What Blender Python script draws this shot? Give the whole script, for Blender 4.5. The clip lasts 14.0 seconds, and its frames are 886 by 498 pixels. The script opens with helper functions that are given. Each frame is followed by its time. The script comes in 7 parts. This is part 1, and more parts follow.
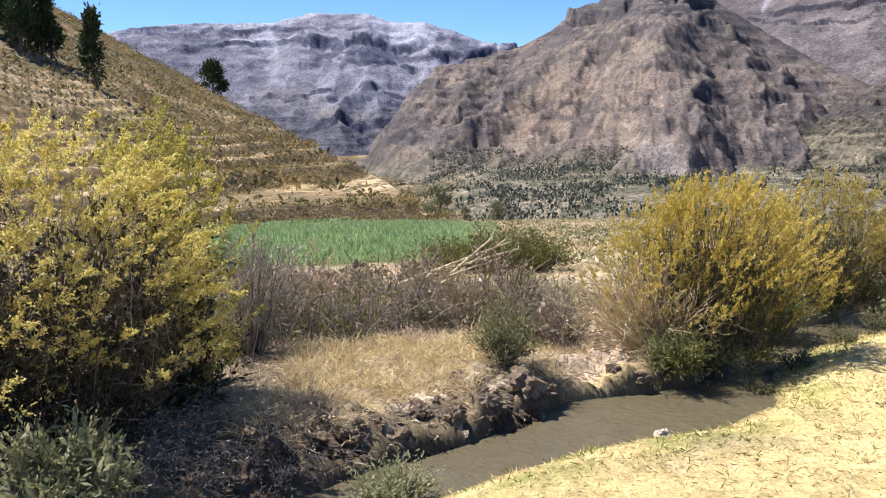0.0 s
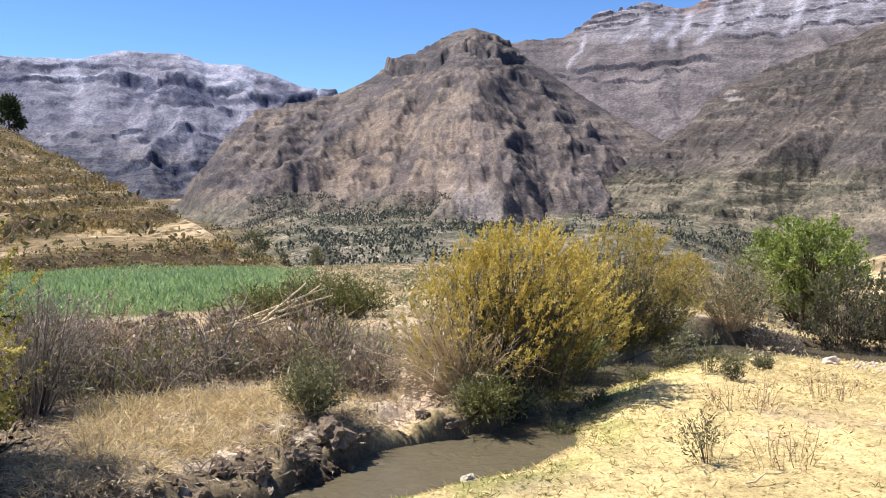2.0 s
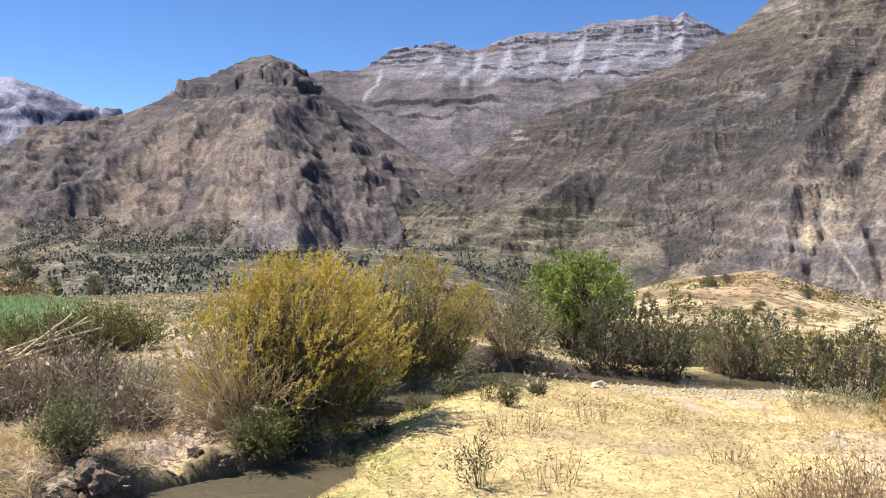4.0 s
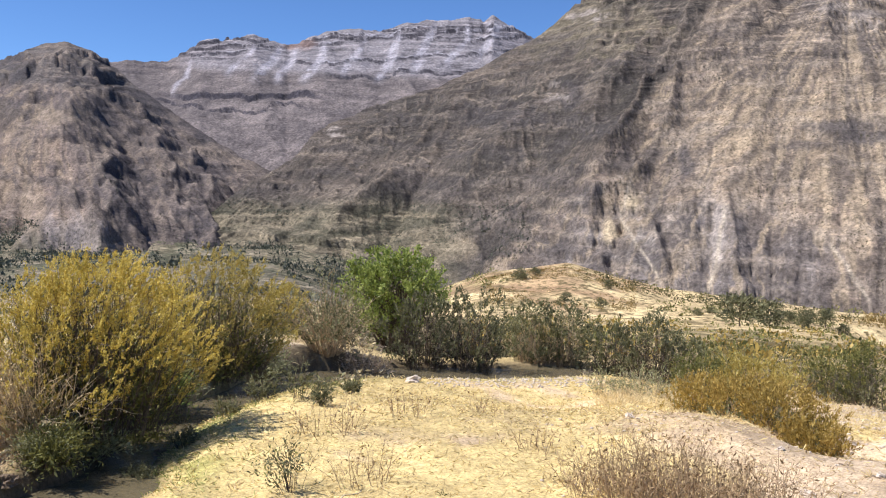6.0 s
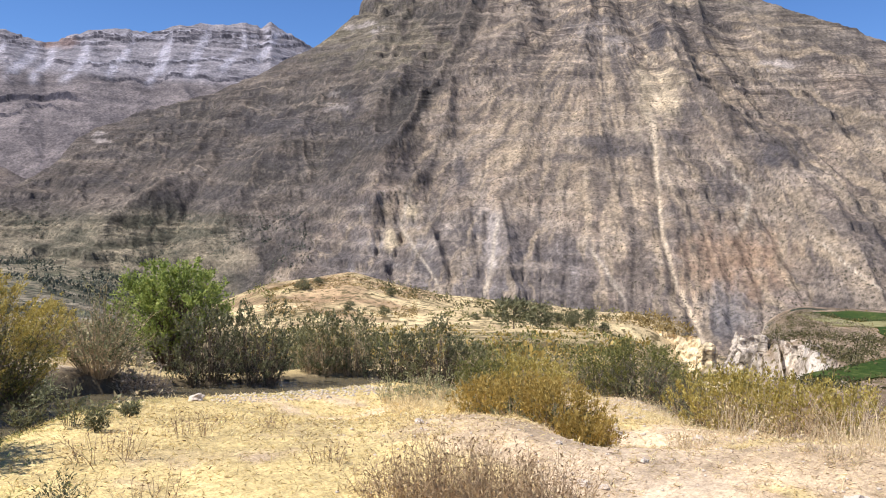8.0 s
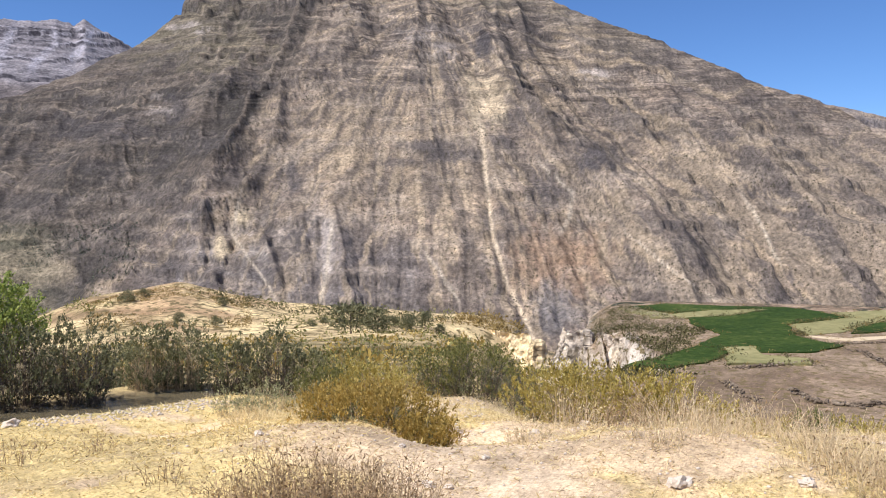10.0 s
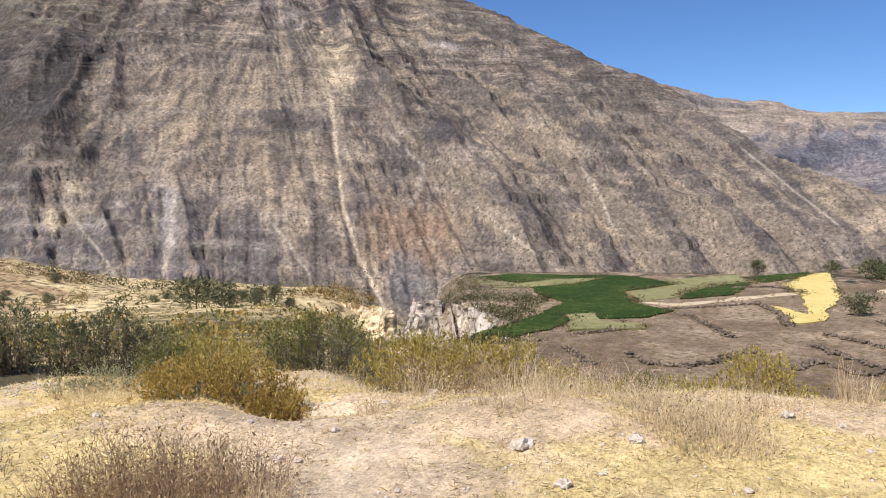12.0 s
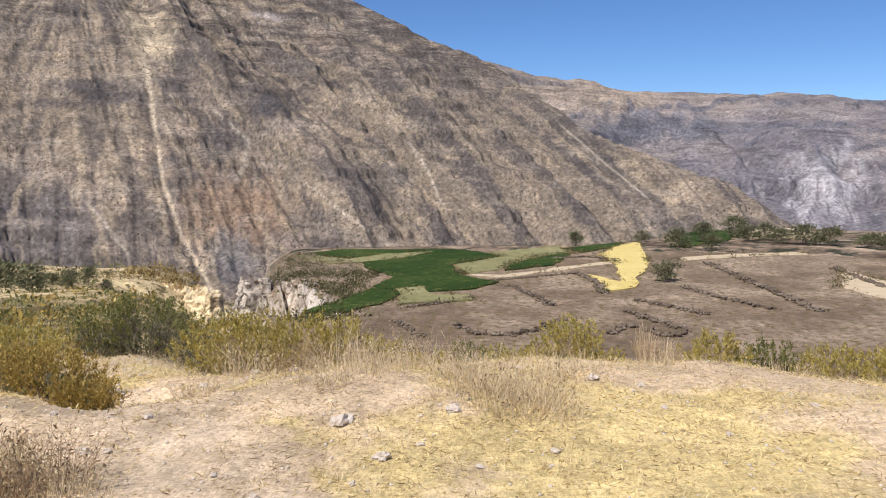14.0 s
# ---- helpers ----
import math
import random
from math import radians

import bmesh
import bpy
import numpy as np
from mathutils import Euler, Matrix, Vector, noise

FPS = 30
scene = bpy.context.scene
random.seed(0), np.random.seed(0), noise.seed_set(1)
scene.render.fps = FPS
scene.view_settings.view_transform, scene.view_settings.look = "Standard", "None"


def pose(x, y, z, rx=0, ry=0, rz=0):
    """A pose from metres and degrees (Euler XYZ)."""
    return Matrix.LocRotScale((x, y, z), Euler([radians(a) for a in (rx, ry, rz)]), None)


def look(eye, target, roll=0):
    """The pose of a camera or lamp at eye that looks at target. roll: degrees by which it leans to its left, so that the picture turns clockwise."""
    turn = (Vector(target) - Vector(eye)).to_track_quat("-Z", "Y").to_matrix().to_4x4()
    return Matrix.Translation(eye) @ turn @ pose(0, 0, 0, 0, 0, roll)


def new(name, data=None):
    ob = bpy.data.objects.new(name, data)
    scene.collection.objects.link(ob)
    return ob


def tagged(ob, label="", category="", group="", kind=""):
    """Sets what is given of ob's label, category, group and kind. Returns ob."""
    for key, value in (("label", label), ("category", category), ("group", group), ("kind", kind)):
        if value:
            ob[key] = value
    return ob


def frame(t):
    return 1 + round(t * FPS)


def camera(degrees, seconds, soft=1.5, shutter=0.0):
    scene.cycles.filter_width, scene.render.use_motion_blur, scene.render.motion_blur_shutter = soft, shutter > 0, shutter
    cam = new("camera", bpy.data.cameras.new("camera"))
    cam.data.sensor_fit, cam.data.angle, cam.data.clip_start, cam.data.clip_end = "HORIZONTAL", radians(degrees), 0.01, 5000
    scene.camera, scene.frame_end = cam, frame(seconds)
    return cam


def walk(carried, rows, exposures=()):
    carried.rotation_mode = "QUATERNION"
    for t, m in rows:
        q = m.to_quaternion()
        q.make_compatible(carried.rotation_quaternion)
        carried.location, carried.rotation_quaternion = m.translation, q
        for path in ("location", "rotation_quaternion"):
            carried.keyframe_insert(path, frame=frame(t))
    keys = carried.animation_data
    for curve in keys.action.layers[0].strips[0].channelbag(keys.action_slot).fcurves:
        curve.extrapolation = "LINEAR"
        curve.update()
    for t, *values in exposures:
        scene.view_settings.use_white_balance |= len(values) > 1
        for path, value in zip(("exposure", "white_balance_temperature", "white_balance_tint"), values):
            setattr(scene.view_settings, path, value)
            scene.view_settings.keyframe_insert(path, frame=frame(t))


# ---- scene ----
cam = camera(55.21, 14.0, soft=1.1)
PATH = [
    (0.0, pose(0.000, 0.000, 1.700, 82.23, 1.21, 0.00)),
    (0.5, pose(0.003, 0.012, 1.704, 82.82, 0.99, -2.89)),
    (1.0, pose(0.031, 0.011, 1.708, 83.62, 0.67, -6.25)),
    (1.5, pose(0.059, 0.021, 1.709, 84.18, 0.50, -9.30)),
    (2.0, pose(0.093, 0.035, 1.710, 85.11, 0.31, -12.01)),
    (2.5, pose(0.144, 0.049, 1.705, 85.96, -0.13, -15.20)),
    (3.0, pose(0.173, 0.043, 1.704, 86.51, -0.81, -18.91)),
    (5.5, pose(0.240, 0.040, 1.706, 87.37, -0.85, -34.86)),
    (6.0, pose(0.265, 0.047, 1.707, 87.28, -0.99, -38.02)),
    (6.5, pose(0.253, 0.039, 1.706, 87.44, -1.14, -41.61)),
    (7.0, pose(0.238, 0.051, 1.713, 87.71, -1.02, -45.40)),
    (7.5, pose(0.224, 0.065, 1.716, 87.94, -0.81, -49.24)),
    (8.0, pose(0.217, 0.078, 1.717, 88.13, -0.65, -52.69)),
    (8.5, pose(0.220, 0.104, 1.718, 88.34, -0.40, -55.73)),
    (11.0, pose(0.196, 0.111, 1.724, 87.64, 0.56, -68.41)),
    (11.5, pose(0.185, 0.096, 1.730, 86.96, 0.42, -70.70)),
    (12.0, pose(0.195, 0.085, 1.728, 86.50, 0.31, -73.93)),
    (12.5, pose(0.192, 0.067, 1.734, 86.18, 0.37, -76.73)),
    (13.0, pose(0.187, 0.045, 1.735, 85.90, 0.37, -79.69)),
    (13.5, pose(0.185, 0.015, 1.738, 85.40, 0.32, -82.97)),
    (14.0, pose(0.195, -0.007, 1.739, 84.75, 0.46, -85.43)),
]
walk(cam, PATH, [(0.0, 0.84), (3.0, 0.68), (6.5, 0.56), (10.5, 0.46), (12.2, 0.30), (14.0, 0.20)])

# ---------------------------------------------------------------- light
SUN_AZ, SUN_EL = -60.0, 57.0
world = bpy.data.worlds.new("sky")
scene.world = world
world.use_nodes = True
wn = world.node_tree.nodes
sky = wn.new("ShaderNodeTexSky")
sky.sky_type = "NISHITA"
sky.sun_disc = False
sky.sun_elevation = radians(SUN_EL)
sky.sun_rotation = radians(SUN_AZ)
sky.altitude = 3300
sky.air_density, sky.dust_density, sky.ozone_density = 1.0, 0.0, 6.0
wn["Background"].inputs["Strength"].default_value = 0.11
deep = wn.new("ShaderNodeHueSaturation")
deep.inputs["Hue"].default_value, deep.inputs["Saturation"].default_value = 0.505, 1.1
world.node_tree.links.new(sky.outputs[0], deep.inputs["Color"])
world.node_tree.links.new(deep.outputs[0], wn["Background"].inputs["Color"])
sun = new("sun", bpy.data.lights.new("sun", "SUN"))
sun.data.energy, sun.data.angle, sun.data.color = 5.0, radians(0.55), (1.0, 0.95, 0.905)
sun.matrix_basis = look((math.sin(radians(SUN_AZ)) * 100 * math.cos(radians(SUN_EL)),
                         math.cos(radians(SUN_AZ)) * 100 * math.cos(radians(SUN_EL)),
                         100 * math.sin(radians(SUN_EL))), (0, 0, 0))

# ---------------------------------------------------------------- number helpers
rng = np.random.default_rng(7)


def ss(a, b, x):
    """Smooth step from a to b."""
    t = np.clip((np.asarray(x, float) - a) / (b - a), 0, 1)
    return t * t * (3 - 2 * t)


def lattice(ix, iy, seed):
    h = (ix.astype(np.int64) * 374761393 + iy.astype(np.int64) * 668265263 + seed * 974634541) & 0x7FFFFFFF
    h = ((h ^ (h >> 13)) * 1274126177) & 0x7FFFFFFF
    return ((h ^ (h >> 16)) & 0xFFFF) / 65535.0


def vnoise(x, y, seed=0):
    """Smooth noise, 0 to 1, on arrays."""
    x, y = np.broadcast_arrays(np.asarray(x, float), np.asarray(y, float))
    ix, iy = np.floor(x), np.floor(y)
    fx, fy = x - ix, y - iy
    fx, fy = fx**3 * (fx * (6 * fx - 15) + 10), fy**3 * (fy * (6 * fy - 15) + 10)
    ix, iy = ix.astype(np.int64), iy.astype(np.int64)
    a, b = lattice(ix, iy, seed), lattice(ix + 1, iy, seed)
    c, d = lattice(ix, iy + 1, seed), lattice(ix + 1, iy + 1, seed)
    return (a * (1 - fx) + b * fx) * (1 - fy) + (c * (1 - fx) + d * fx) * fy


def fbm(x, y, octaves=4, seed=0, gain=0.5):
    total, amp, norm = 0.0, 1.0, 0.0
    for k in range(octaves):
        total = total + amp * vnoise(x * 2.03**k + 17.3 * k, y * 2.03**k - 9.1 * k, seed + k)
        norm += amp
        amp *= gain
    return total / norm


def ridged(x, y, octaves=4, seed=0, gain=0.5):
    """1 on sharp crests, 0 in hollows."""
    total, amp, norm = 0.0, 1.0, 0.0
    for k in range(octaves):
        total = total + amp * (1 - np.abs(2 * vnoise(x * 2.03**k + 5.7 * k, y * 2.03**k + 3.3 * k, seed + k) - 1))
        norm += amp
        amp *= gain
    return total / norm


def mix(a, b, w):
    """Blend of two colours or colour arrays by w."""
    w = np.asarray(w, float)[..., None]
    return np.asarray(a, float) * (1 - w) + np.asarray(b, float) * w


def polar(az, r):
    """Ground place at bearing az (degrees, clockwise from +y) and distance r."""
    return np.sin(np.radians(az)) * r, np.cos(np.radians(az)) * r


# ---------------------------------------------------------------- mesh helpers
def mesh_of(name, verts, quads, materials=(), smooth=True, tint=None):
    """A mesh from arrays of points and of quads (or triangles)."""
    me = bpy.data.meshes.new(name)
    verts, quads = np.asarray(verts, np.float32), np.asarray(quads, np.int32)
    k = quads.shape[1]
    me.vertices.add(len(verts))
    me.vertices.foreach_set("co", verts.ravel())
    me.loops.add(quads.size)
    me.loops.foreach_set("vertex_index", quads.ravel())
    me.polygons.add(len(quads))
    me.polygons.foreach_set("loop_start", np.arange(0, quads.size, k, dtype=np.int32))
    me.polygons.foreach_set("use_smooth", np.full(len(quads), smooth))
    if tint is not None:
        at = me.color_attributes.new("tint", "FLOAT_COLOR", "POINT")
        at.data.foreach_set("color", np.concatenate([tint, np.ones((len(tint), 1))], 1).astype(np.float32).ravel())
    for m in materials:
        me.materials.append(m)
    me.update(calc_edges=True)
    me.validate()
    return me


def grid_quads(n, m):
    """Quads of an n x m grid of points."""
    i = np.arange(n * m).reshape(n, m)
    return np.stack([i[:-1, :-1], i[1:, :-1], i[1:, 1:], i[:-1, 1:]], -1).reshape(-1, 4)


def part(name, me, parent=None, label="", place=None):
    ob = new(name, me)
    if parent is not None:
        ob.parent = parent
    if place is not None:
        ob.matrix_basis = place
    if label:
        tagged(ob, label)
    return ob


def joined(meshes):
    """Points and quads of several pieces in one."""
    vs, qs, n = [], [], 0
    for v, q in meshes:
        vs.append(v)
        qs.append(q + n)
        n += len(v)
    return np.concatenate(vs), np.concatenate(qs)


def tubes(paths, radii, sides=4):
    """Tapered tubes round N paths of k points; radii N x k."""
    paths, radii = np.asarray(paths, float), np.asarray(radii, float)
    n, k, _ = paths.shape
    tan = np.gradient(paths, axis=1)
    tan /= np.linalg.norm(tan, axis=2, keepdims=True) + 1e-9
    ref = np.where(np.abs(tan[..., 2:3]) > 0.8, [[[1.0, 0, 0]]], [[[0, 0, 1.0]]])
    u = np.cross(tan, ref)
    u /= np.linalg.norm(u, axis=2, keepdims=True) + 1e-9
    w = np.cross(tan, u)
    a = np.arange(sides) * 2 * np.pi / sides
    ring = paths[:, :, None] + radii[:, :, None, None] * (u[:, :, None] * np.cos(a)[:, None] + w[:, :, None] * np.sin(a)[:, None])
    i = np.arange(n * k * sides).reshape(n, k, sides)
    j = np.roll(i, -1, axis=2)
    q = np.stack([i[:, :-1], j[:, :-1], j[:, 1:], i[:, 1:]], -1).reshape(-1, 4)
    return ring.reshape(-1, 3), q


def unit(v):
    return v / (np.linalg.norm(v, axis=-1, keepdims=True) + 1e-9)


def blades(base, way, length, width, gen, bend=0.0, flat=0.0):
    """Leaves: a pointed, slightly folded diamond from each base along way."""
    n = len(base)
    way = unit(way)
    side = unit(np.cross(way, gen.normal(size=(n, 3)) * (1 - flat) + np.array([0, 0, flat])))
    length, width = np.broadcast_to(length, n)[:, None], np.broadcast_to(width, n)[:, None]
    drop = np.array([0, 0, -1.0]) * bend * length
    mid = base + way * length * 0.5 + drop * 0.3
    v = np.stack([base, mid + side * width / 2, base + way * length + drop, mid - side * width / 2], 1).reshape(-1, 3)
    return v, np.arange(4 * n).reshape(n, 4)


# ---------------------------------------------------------------- materials
def material(name):
    m = bpy.data.materials.new(name)
    m.use_nodes = True
    t = m.node_tree
    return m, t, t.nodes["Principled BSDF"]


def ramp(t, fac, stops):
    n = t.nodes.new("ShaderNodeValToRGB")
    e = n.color_ramp.elements
    while len(e) < len(stops):
        e.new(0.5)
    for el, (p, c) in zip(e, stops):
        el.position, el.color = p, (*c, 1)
    t.links.new(fac, n.inputs[0])
    return n.outputs[0]


def noise_of(t, scale, detail=6, rough=0.6, vector=None, distort=0.0):
    n = t.nodes.new("ShaderNodeTexNoise")
    n.inputs["Scale"].default_value, n.inputs["Detail"].default_value = scale, detail
    n.inputs["Roughness"].default_value, n.inputs["Distortion"].default_value = rough, distort
    if vector is None:
        vector = t.nodes.new("ShaderNodeTexCoord").outputs["Object"]
    t.links.new(vector, n.inputs["Vector"])
    return n.outputs["Fac"]


def blend(t, fac, a, b, mode="MIX"):
    n = t.nodes.new("ShaderNodeMix")
    n.data_type, n.blend_type = "RGBA", mode
    for key, v in ((0, fac), (6, a), (7, b)):
        if isinstance(v, (int, float)):
            n.inputs[key].default_value = v
        elif isinstance(v, tuple):
            n.inputs[key].default_value = (*v, 1)
        else:
            t.links.new(v, n.inputs[key])
    return n.outputs[2]


def math_of(t, op, a, b=0.0):
    n = t.nodes.new("ShaderNodeMath")
    n.operation = op
    for key, v in ((0, a), (1, b)):
        if isinstance(v, (int, float)):
            n.inputs[key].default_value = v
        else:
            t.links.new(v, n.inputs[key])
    return n.outputs[0]


def bump_of(t, bsdf, height, strength, distance):
    n = t.nodes.new("ShaderNodeBump")
    n.inputs["Strength"].default_value, n.inputs["Distance"].default_value = strength, distance
    t.links.new(height, n.inputs["Height"])
    t.links.new(n.outputs[0], bsdf.inputs["Normal"])


def tinted(name, scales, contrast=0.5, rough=0.95, bump=0.5, distance=0.1, spots=None, mat=False):
    """A surface whose broad colours come with the mesh and whose grain is noise at the given scales (per metre)."""
    m, t, b = material(name)
    col = t.nodes.new("ShaderNodeVertexColor")
    col.layer_name = "tint"
    base = col.outputs[0]
    for k, s in enumerate(scales):
        n = noise_of(t, s, 8, 0.65)
        g = ramp(t, n, [(0.3, (1 - contrast,) * 3), (0.5, (1, 1, 1)), (0.72, (1 + contrast,) * 3)])
        base = blend(t, 1.0, base, g, "MULTIPLY")
    if mat:
        # matted fibres of trampled straw; dark specks painted as small shadows between them
        for sx, sy in ((16.0, 90.0), (80.0, 18.0)):
            v = t.nodes.new("ShaderNodeVectorMath")
            v.operation = "MULTIPLY"
            v.inputs[1].default_value = (sx, sy, 20.0)
            t.links.new(t.nodes.new("ShaderNodeTexCoord").outputs["Object"], v.inputs[0])
            g = ramp(t, noise_of(t, 1.0, 5, 0.65, v.outputs[0], 0.3), [(0.34, (0.82, 0.79, 0.75)), (0.5, (1, 1, 1)), (0.66, (1.14, 1.14, 1.12))])
            base = blend(t, 1.0, base, g, "MULTIPLY")
        base = blend(t, ramp(t, noise_of(t, 22.0, 5, 0.7), [(0.60, (0, 0, 0)), (0.70, (0.55,) * 3)]), base, blend(t, 1.0, base, (0.42, 0.38, 0.34), "MULTIPLY"))
    if spots:
        scale, lo, hi, colour = spots
        n = noise_of(t, scale, 4, 0.6)
        base = blend(t, ramp(t, n, [(lo, (0, 0, 0)), (hi, (1, 1, 1))]), base, colour)
        n = noise_of(t, scale * 1.7, 5, 0.7)
        base = blend(t, ramp(t, n, [(0.58, (0, 0, 0)), (0.66, (0.8, 0.8, 0.8))]), base, blend(t, 1.0, base, (1.9, 1.85, 1.8), "MULTIPLY"))
    t.links.new(base, b.inputs["Base Color"])
    b.inputs["Roughness"].default_value = rough
    b.inputs["Specular IOR Level"].default_value = 0.1
    bump_of(t, b, noise_of(t, scales[-1] * 0.7, 10, 0.7), bump, distance)
    return m


def leafy(name, stops, rough=0.6, through_light=0.35, scale=9.0):
    """Leaves or blades: each its own shade out of the stops, some light let through."""
    m, t, b = material(name)
    g = t.nodes.new("ShaderNodeNewGeometry")
    fac = math_of(t, "ADD", math_of(t, "MULTIPLY", g.outputs["Random Per Island"], 0.65),
                  math_of(t, "MULTIPLY", noise_of(t, scale, 3), 0.45))
    base = ramp(t, fac, stops)
    t.links.new(base, b.inputs["Base Color"])
    b.inputs["Roughness"].default_value = rough
    b.inputs["Specular IOR Level"].default_value = 0.25
    tr = t.nodes.new("ShaderNodeBsdfTranslucent")
    t.links.new(base, tr.inputs[0])
    mx = t.nodes.new("ShaderNodeMixShader")
    mx.inputs[0].default_value = through_light
    t.links.new(b.outputs[0], mx.inputs[1])
    t.links.new(tr.outputs[0], mx.inputs[2])
    t.links.new(mx.outputs[0], t.nodes["Material Output"].inputs[0])
    return m


def barky(name, a, b_, scale=30.0):
    m, t, b = material(name)
    g = t.nodes.new("ShaderNodeNewGeometry")
    f = math_of(t, "ADD", math_of(t, "MULTIPLY", g.outputs["Random Per Island"], 0.5),
                math_of(t, "MULTIPLY", noise_of(t, scale, 5), 0.5))
    t.links.new(ramp(t, f, [(0.2, a), (0.8, b_)]), b.inputs["Base Color"])
    b.inputs["Roughness"].default_value = 0.9
    bump_of(t, b, noise_of(t, scale * 2, 6), 0.5, 0.004)
    return m


M_GROUND = tinted("ground_soil", (0.07, 0.45, 2.6, 12.0, 45.0), 0.28, bump=1.0, distance=0.014, mat=True)
M_TUSSOCK = tinted("tussock_slope", (0.07, 0.45, 3.0), 0.35, bump=1.0, distance=0.12, spots=(0.8, 0.52, 0.59, (0.13, 0.10, 0.05)))
M_VALLEY = tinted("valley_scrub", (0.03, 0.12, 0.5), 0.6, bump=1.0, distance=1.0, spots=(0.16, 0.545, 0.59, (0.040, 0.046, 0.030)))
M_STEM = barky("shrub_bark", (0.055, 0.042, 0.033), (0.2, 0.145, 0.1))
M_DEAD = barky("dead_twigs", (0.075, 0.058, 0.048), (0.46, 0.385, 0.315))
M_PLUME = leafy("yellow_plumes", [(0.1, (0.36, 0.27, 0.05)), (0.5, (0.58, 0.455, 0.10)), (0.95, (0.78, 0.65, 0.23))], through_light=0.4)
M_PLUME_PALE = leafy("pale_yellow_plumes", [(0.1, (0.45, 0.36, 0.075)), (0.5, (0.67, 0.565, 0.17)), (0.95, (0.83, 0.74, 0.33))], through_light=0.4)
M_PLUME_OLIVE = leafy("olive_yellow_plumes", [(0.1, (0.22, 0.20, 0.04)), (0.5, (0.42, 0.37, 0.075)), (0.95, (0.64, 0.57, 0.16))], through_light=0.45)
M_OLIVE = leafy("olive_leaves", [(0.1, (0.075, 0.083, 0.03)), (0.5, (0.165, 0.165, 0.053)), (0.95, (0.3, 0.285, 0.09))])
M_GREYLEAF = leafy("grey_green_leaves", [(0.1, (0.09, 0.09, 0.042)), (0.5, (0.195, 0.19, 0.09)), (0.95, (0.34, 0.33, 0.18))])
M_GREEN = leafy("green_leaves", [(0.1, (0.09, 0.12, 0.03)), (0.5, (0.20, 0.25, 0.065)), (0.95, (0.35, 0.39, 0.12))])
M_WILLOW = leafy("willow_leaves", [(0.1, (0.12, 0.16, 0.035)), (0.5, (0.27, 0.33, 0.08)), (0.95, (0.46, 0.50, 0.17))], through_light=0.45)
M_ORANGE = leafy("ochre_leaves", [(0.1, (0.20, 0.135, 0.03)), (0.5, (0.40, 0.28, 0.07)), (0.95, (0.60, 0.45, 0.15))])
M_DARK = leafy("conifer_leaves", [(0.1, (0.017, 0.028, 0.014)), (0.5, (0.042, 0.063, 0.025)), (0.95, (0.084, 0.112, 0.042))], through_light=0.15)
M_STRAW = leafy("dry_straw", [(0.1, (0.42, 0.31, 0.16)), (0.5, (0.64, 0.51, 0.28)), (0.95, (0.82, 0.70, 0.44))], 0.55, 0.3)
M_CROP = leafy("crop_leaves", [(0.1, (0.17, 0.26, 0.11)), (0.5, (0.31, 0.43, 0.17)), (0.95, (0.50, 0.60, 0.31))])
M_TAN = barky("tan_stalks", (0.34, 0.24, 0.14), (0.64, 0.49, 0.31))
M_BLEACH = barky("bleached_stalks", (0.44, 0.33, 0.19), (0.80, 0.65, 0.43))
M_WEED = barky("weed_stalks", (0.25, 0.165, 0.09), (0.52, 0.38, 0.22))
M_RUST = barky("rusty_stalks", (0.27, 0.18, 0.105), (0.56, 0.42, 0.26))
M_MUSTARD = leafy("mustard_plumes", [(0.1, (0.24, 0.18, 0.04)), (0.5, (0.43, 0.34, 0.085)), (0.95, (0.62, 0.52, 0.19))], through_light=0.4)
# leaves inside the shrubs, coloured near black so the inside looks shaded
M_INNER_SHADE = leafy("shaded_inner_leaves", [(0.1, (0.022, 0.020, 0.012)), (0.5, (0.055, 0.048, 0.024)), (0.95, (0.11, 0.095, 0.045))], through_light=0.08)
M_SEED = leafy("seed_heads", [(0.1, (0.13, 0.08, 0.045)), (0.5, (0.29, 0.20, 0.11)), (0.95, (0.54, 0.41, 0.24))], through_light=0.1)
M_DEADLEAF = leafy("withered_leaves", [(0.1, (0.20, 0.15, 0.11)), (0.5, (0.38, 0.30, 0.22)), (0.95, (0.58, 0.48, 0.36))], through_light=0.15)
M_PALELEAF = leafy("pale_green_leaves", [(0.1, (0.165, 0.17, 0.085)), (0.5, (0.30, 0.30, 0.155)), (0.95, (0.48, 0.465, 0.28))])
M_BUSH = leafy("dark_green_leaves", [(0.1, (0.068, 0.068, 0.034)), (0.5, (0.15, 0.15, 0.078)), (0.95, (0.28, 0.275, 0.15))])
M_MEADOW = leafy("meadow_straw", [(0.1, (0.42, 0.31, 0.13)), (0.5, (0.62, 0.49, 0.22)), (0.95, (0.80, 0.67, 0.36))], 0.6, 0.25, 2.0)
M_FRINGE = leafy("fringe_grass", [(0.1, (0.12, 0.16, 0.04)), (0.5, (0.27, 0.30, 0.09)), (0.95, (0.45, 0.44, 0.18))])
M_HILL_A = leafy("ochre_scrub", [(0.1, (0.14, 0.098, 0.036)), (0.5, (0.27, 0.19, 0.07)), (0.95, (0.42, 0.315, 0.125))], scale=0.3)
M_CANE = barky("dry_cane", (0.42, 0.32, 0.17), (0.72, 0.6, 0.38), 20)
M_HILL_B = leafy("dark_scrub", [(0.1, (0.06, 0.058, 0.026)), (0.5, (0.12, 0.11, 0.048)), (0.95, (0.204, 0.18, 0.078))], scale=0.3)
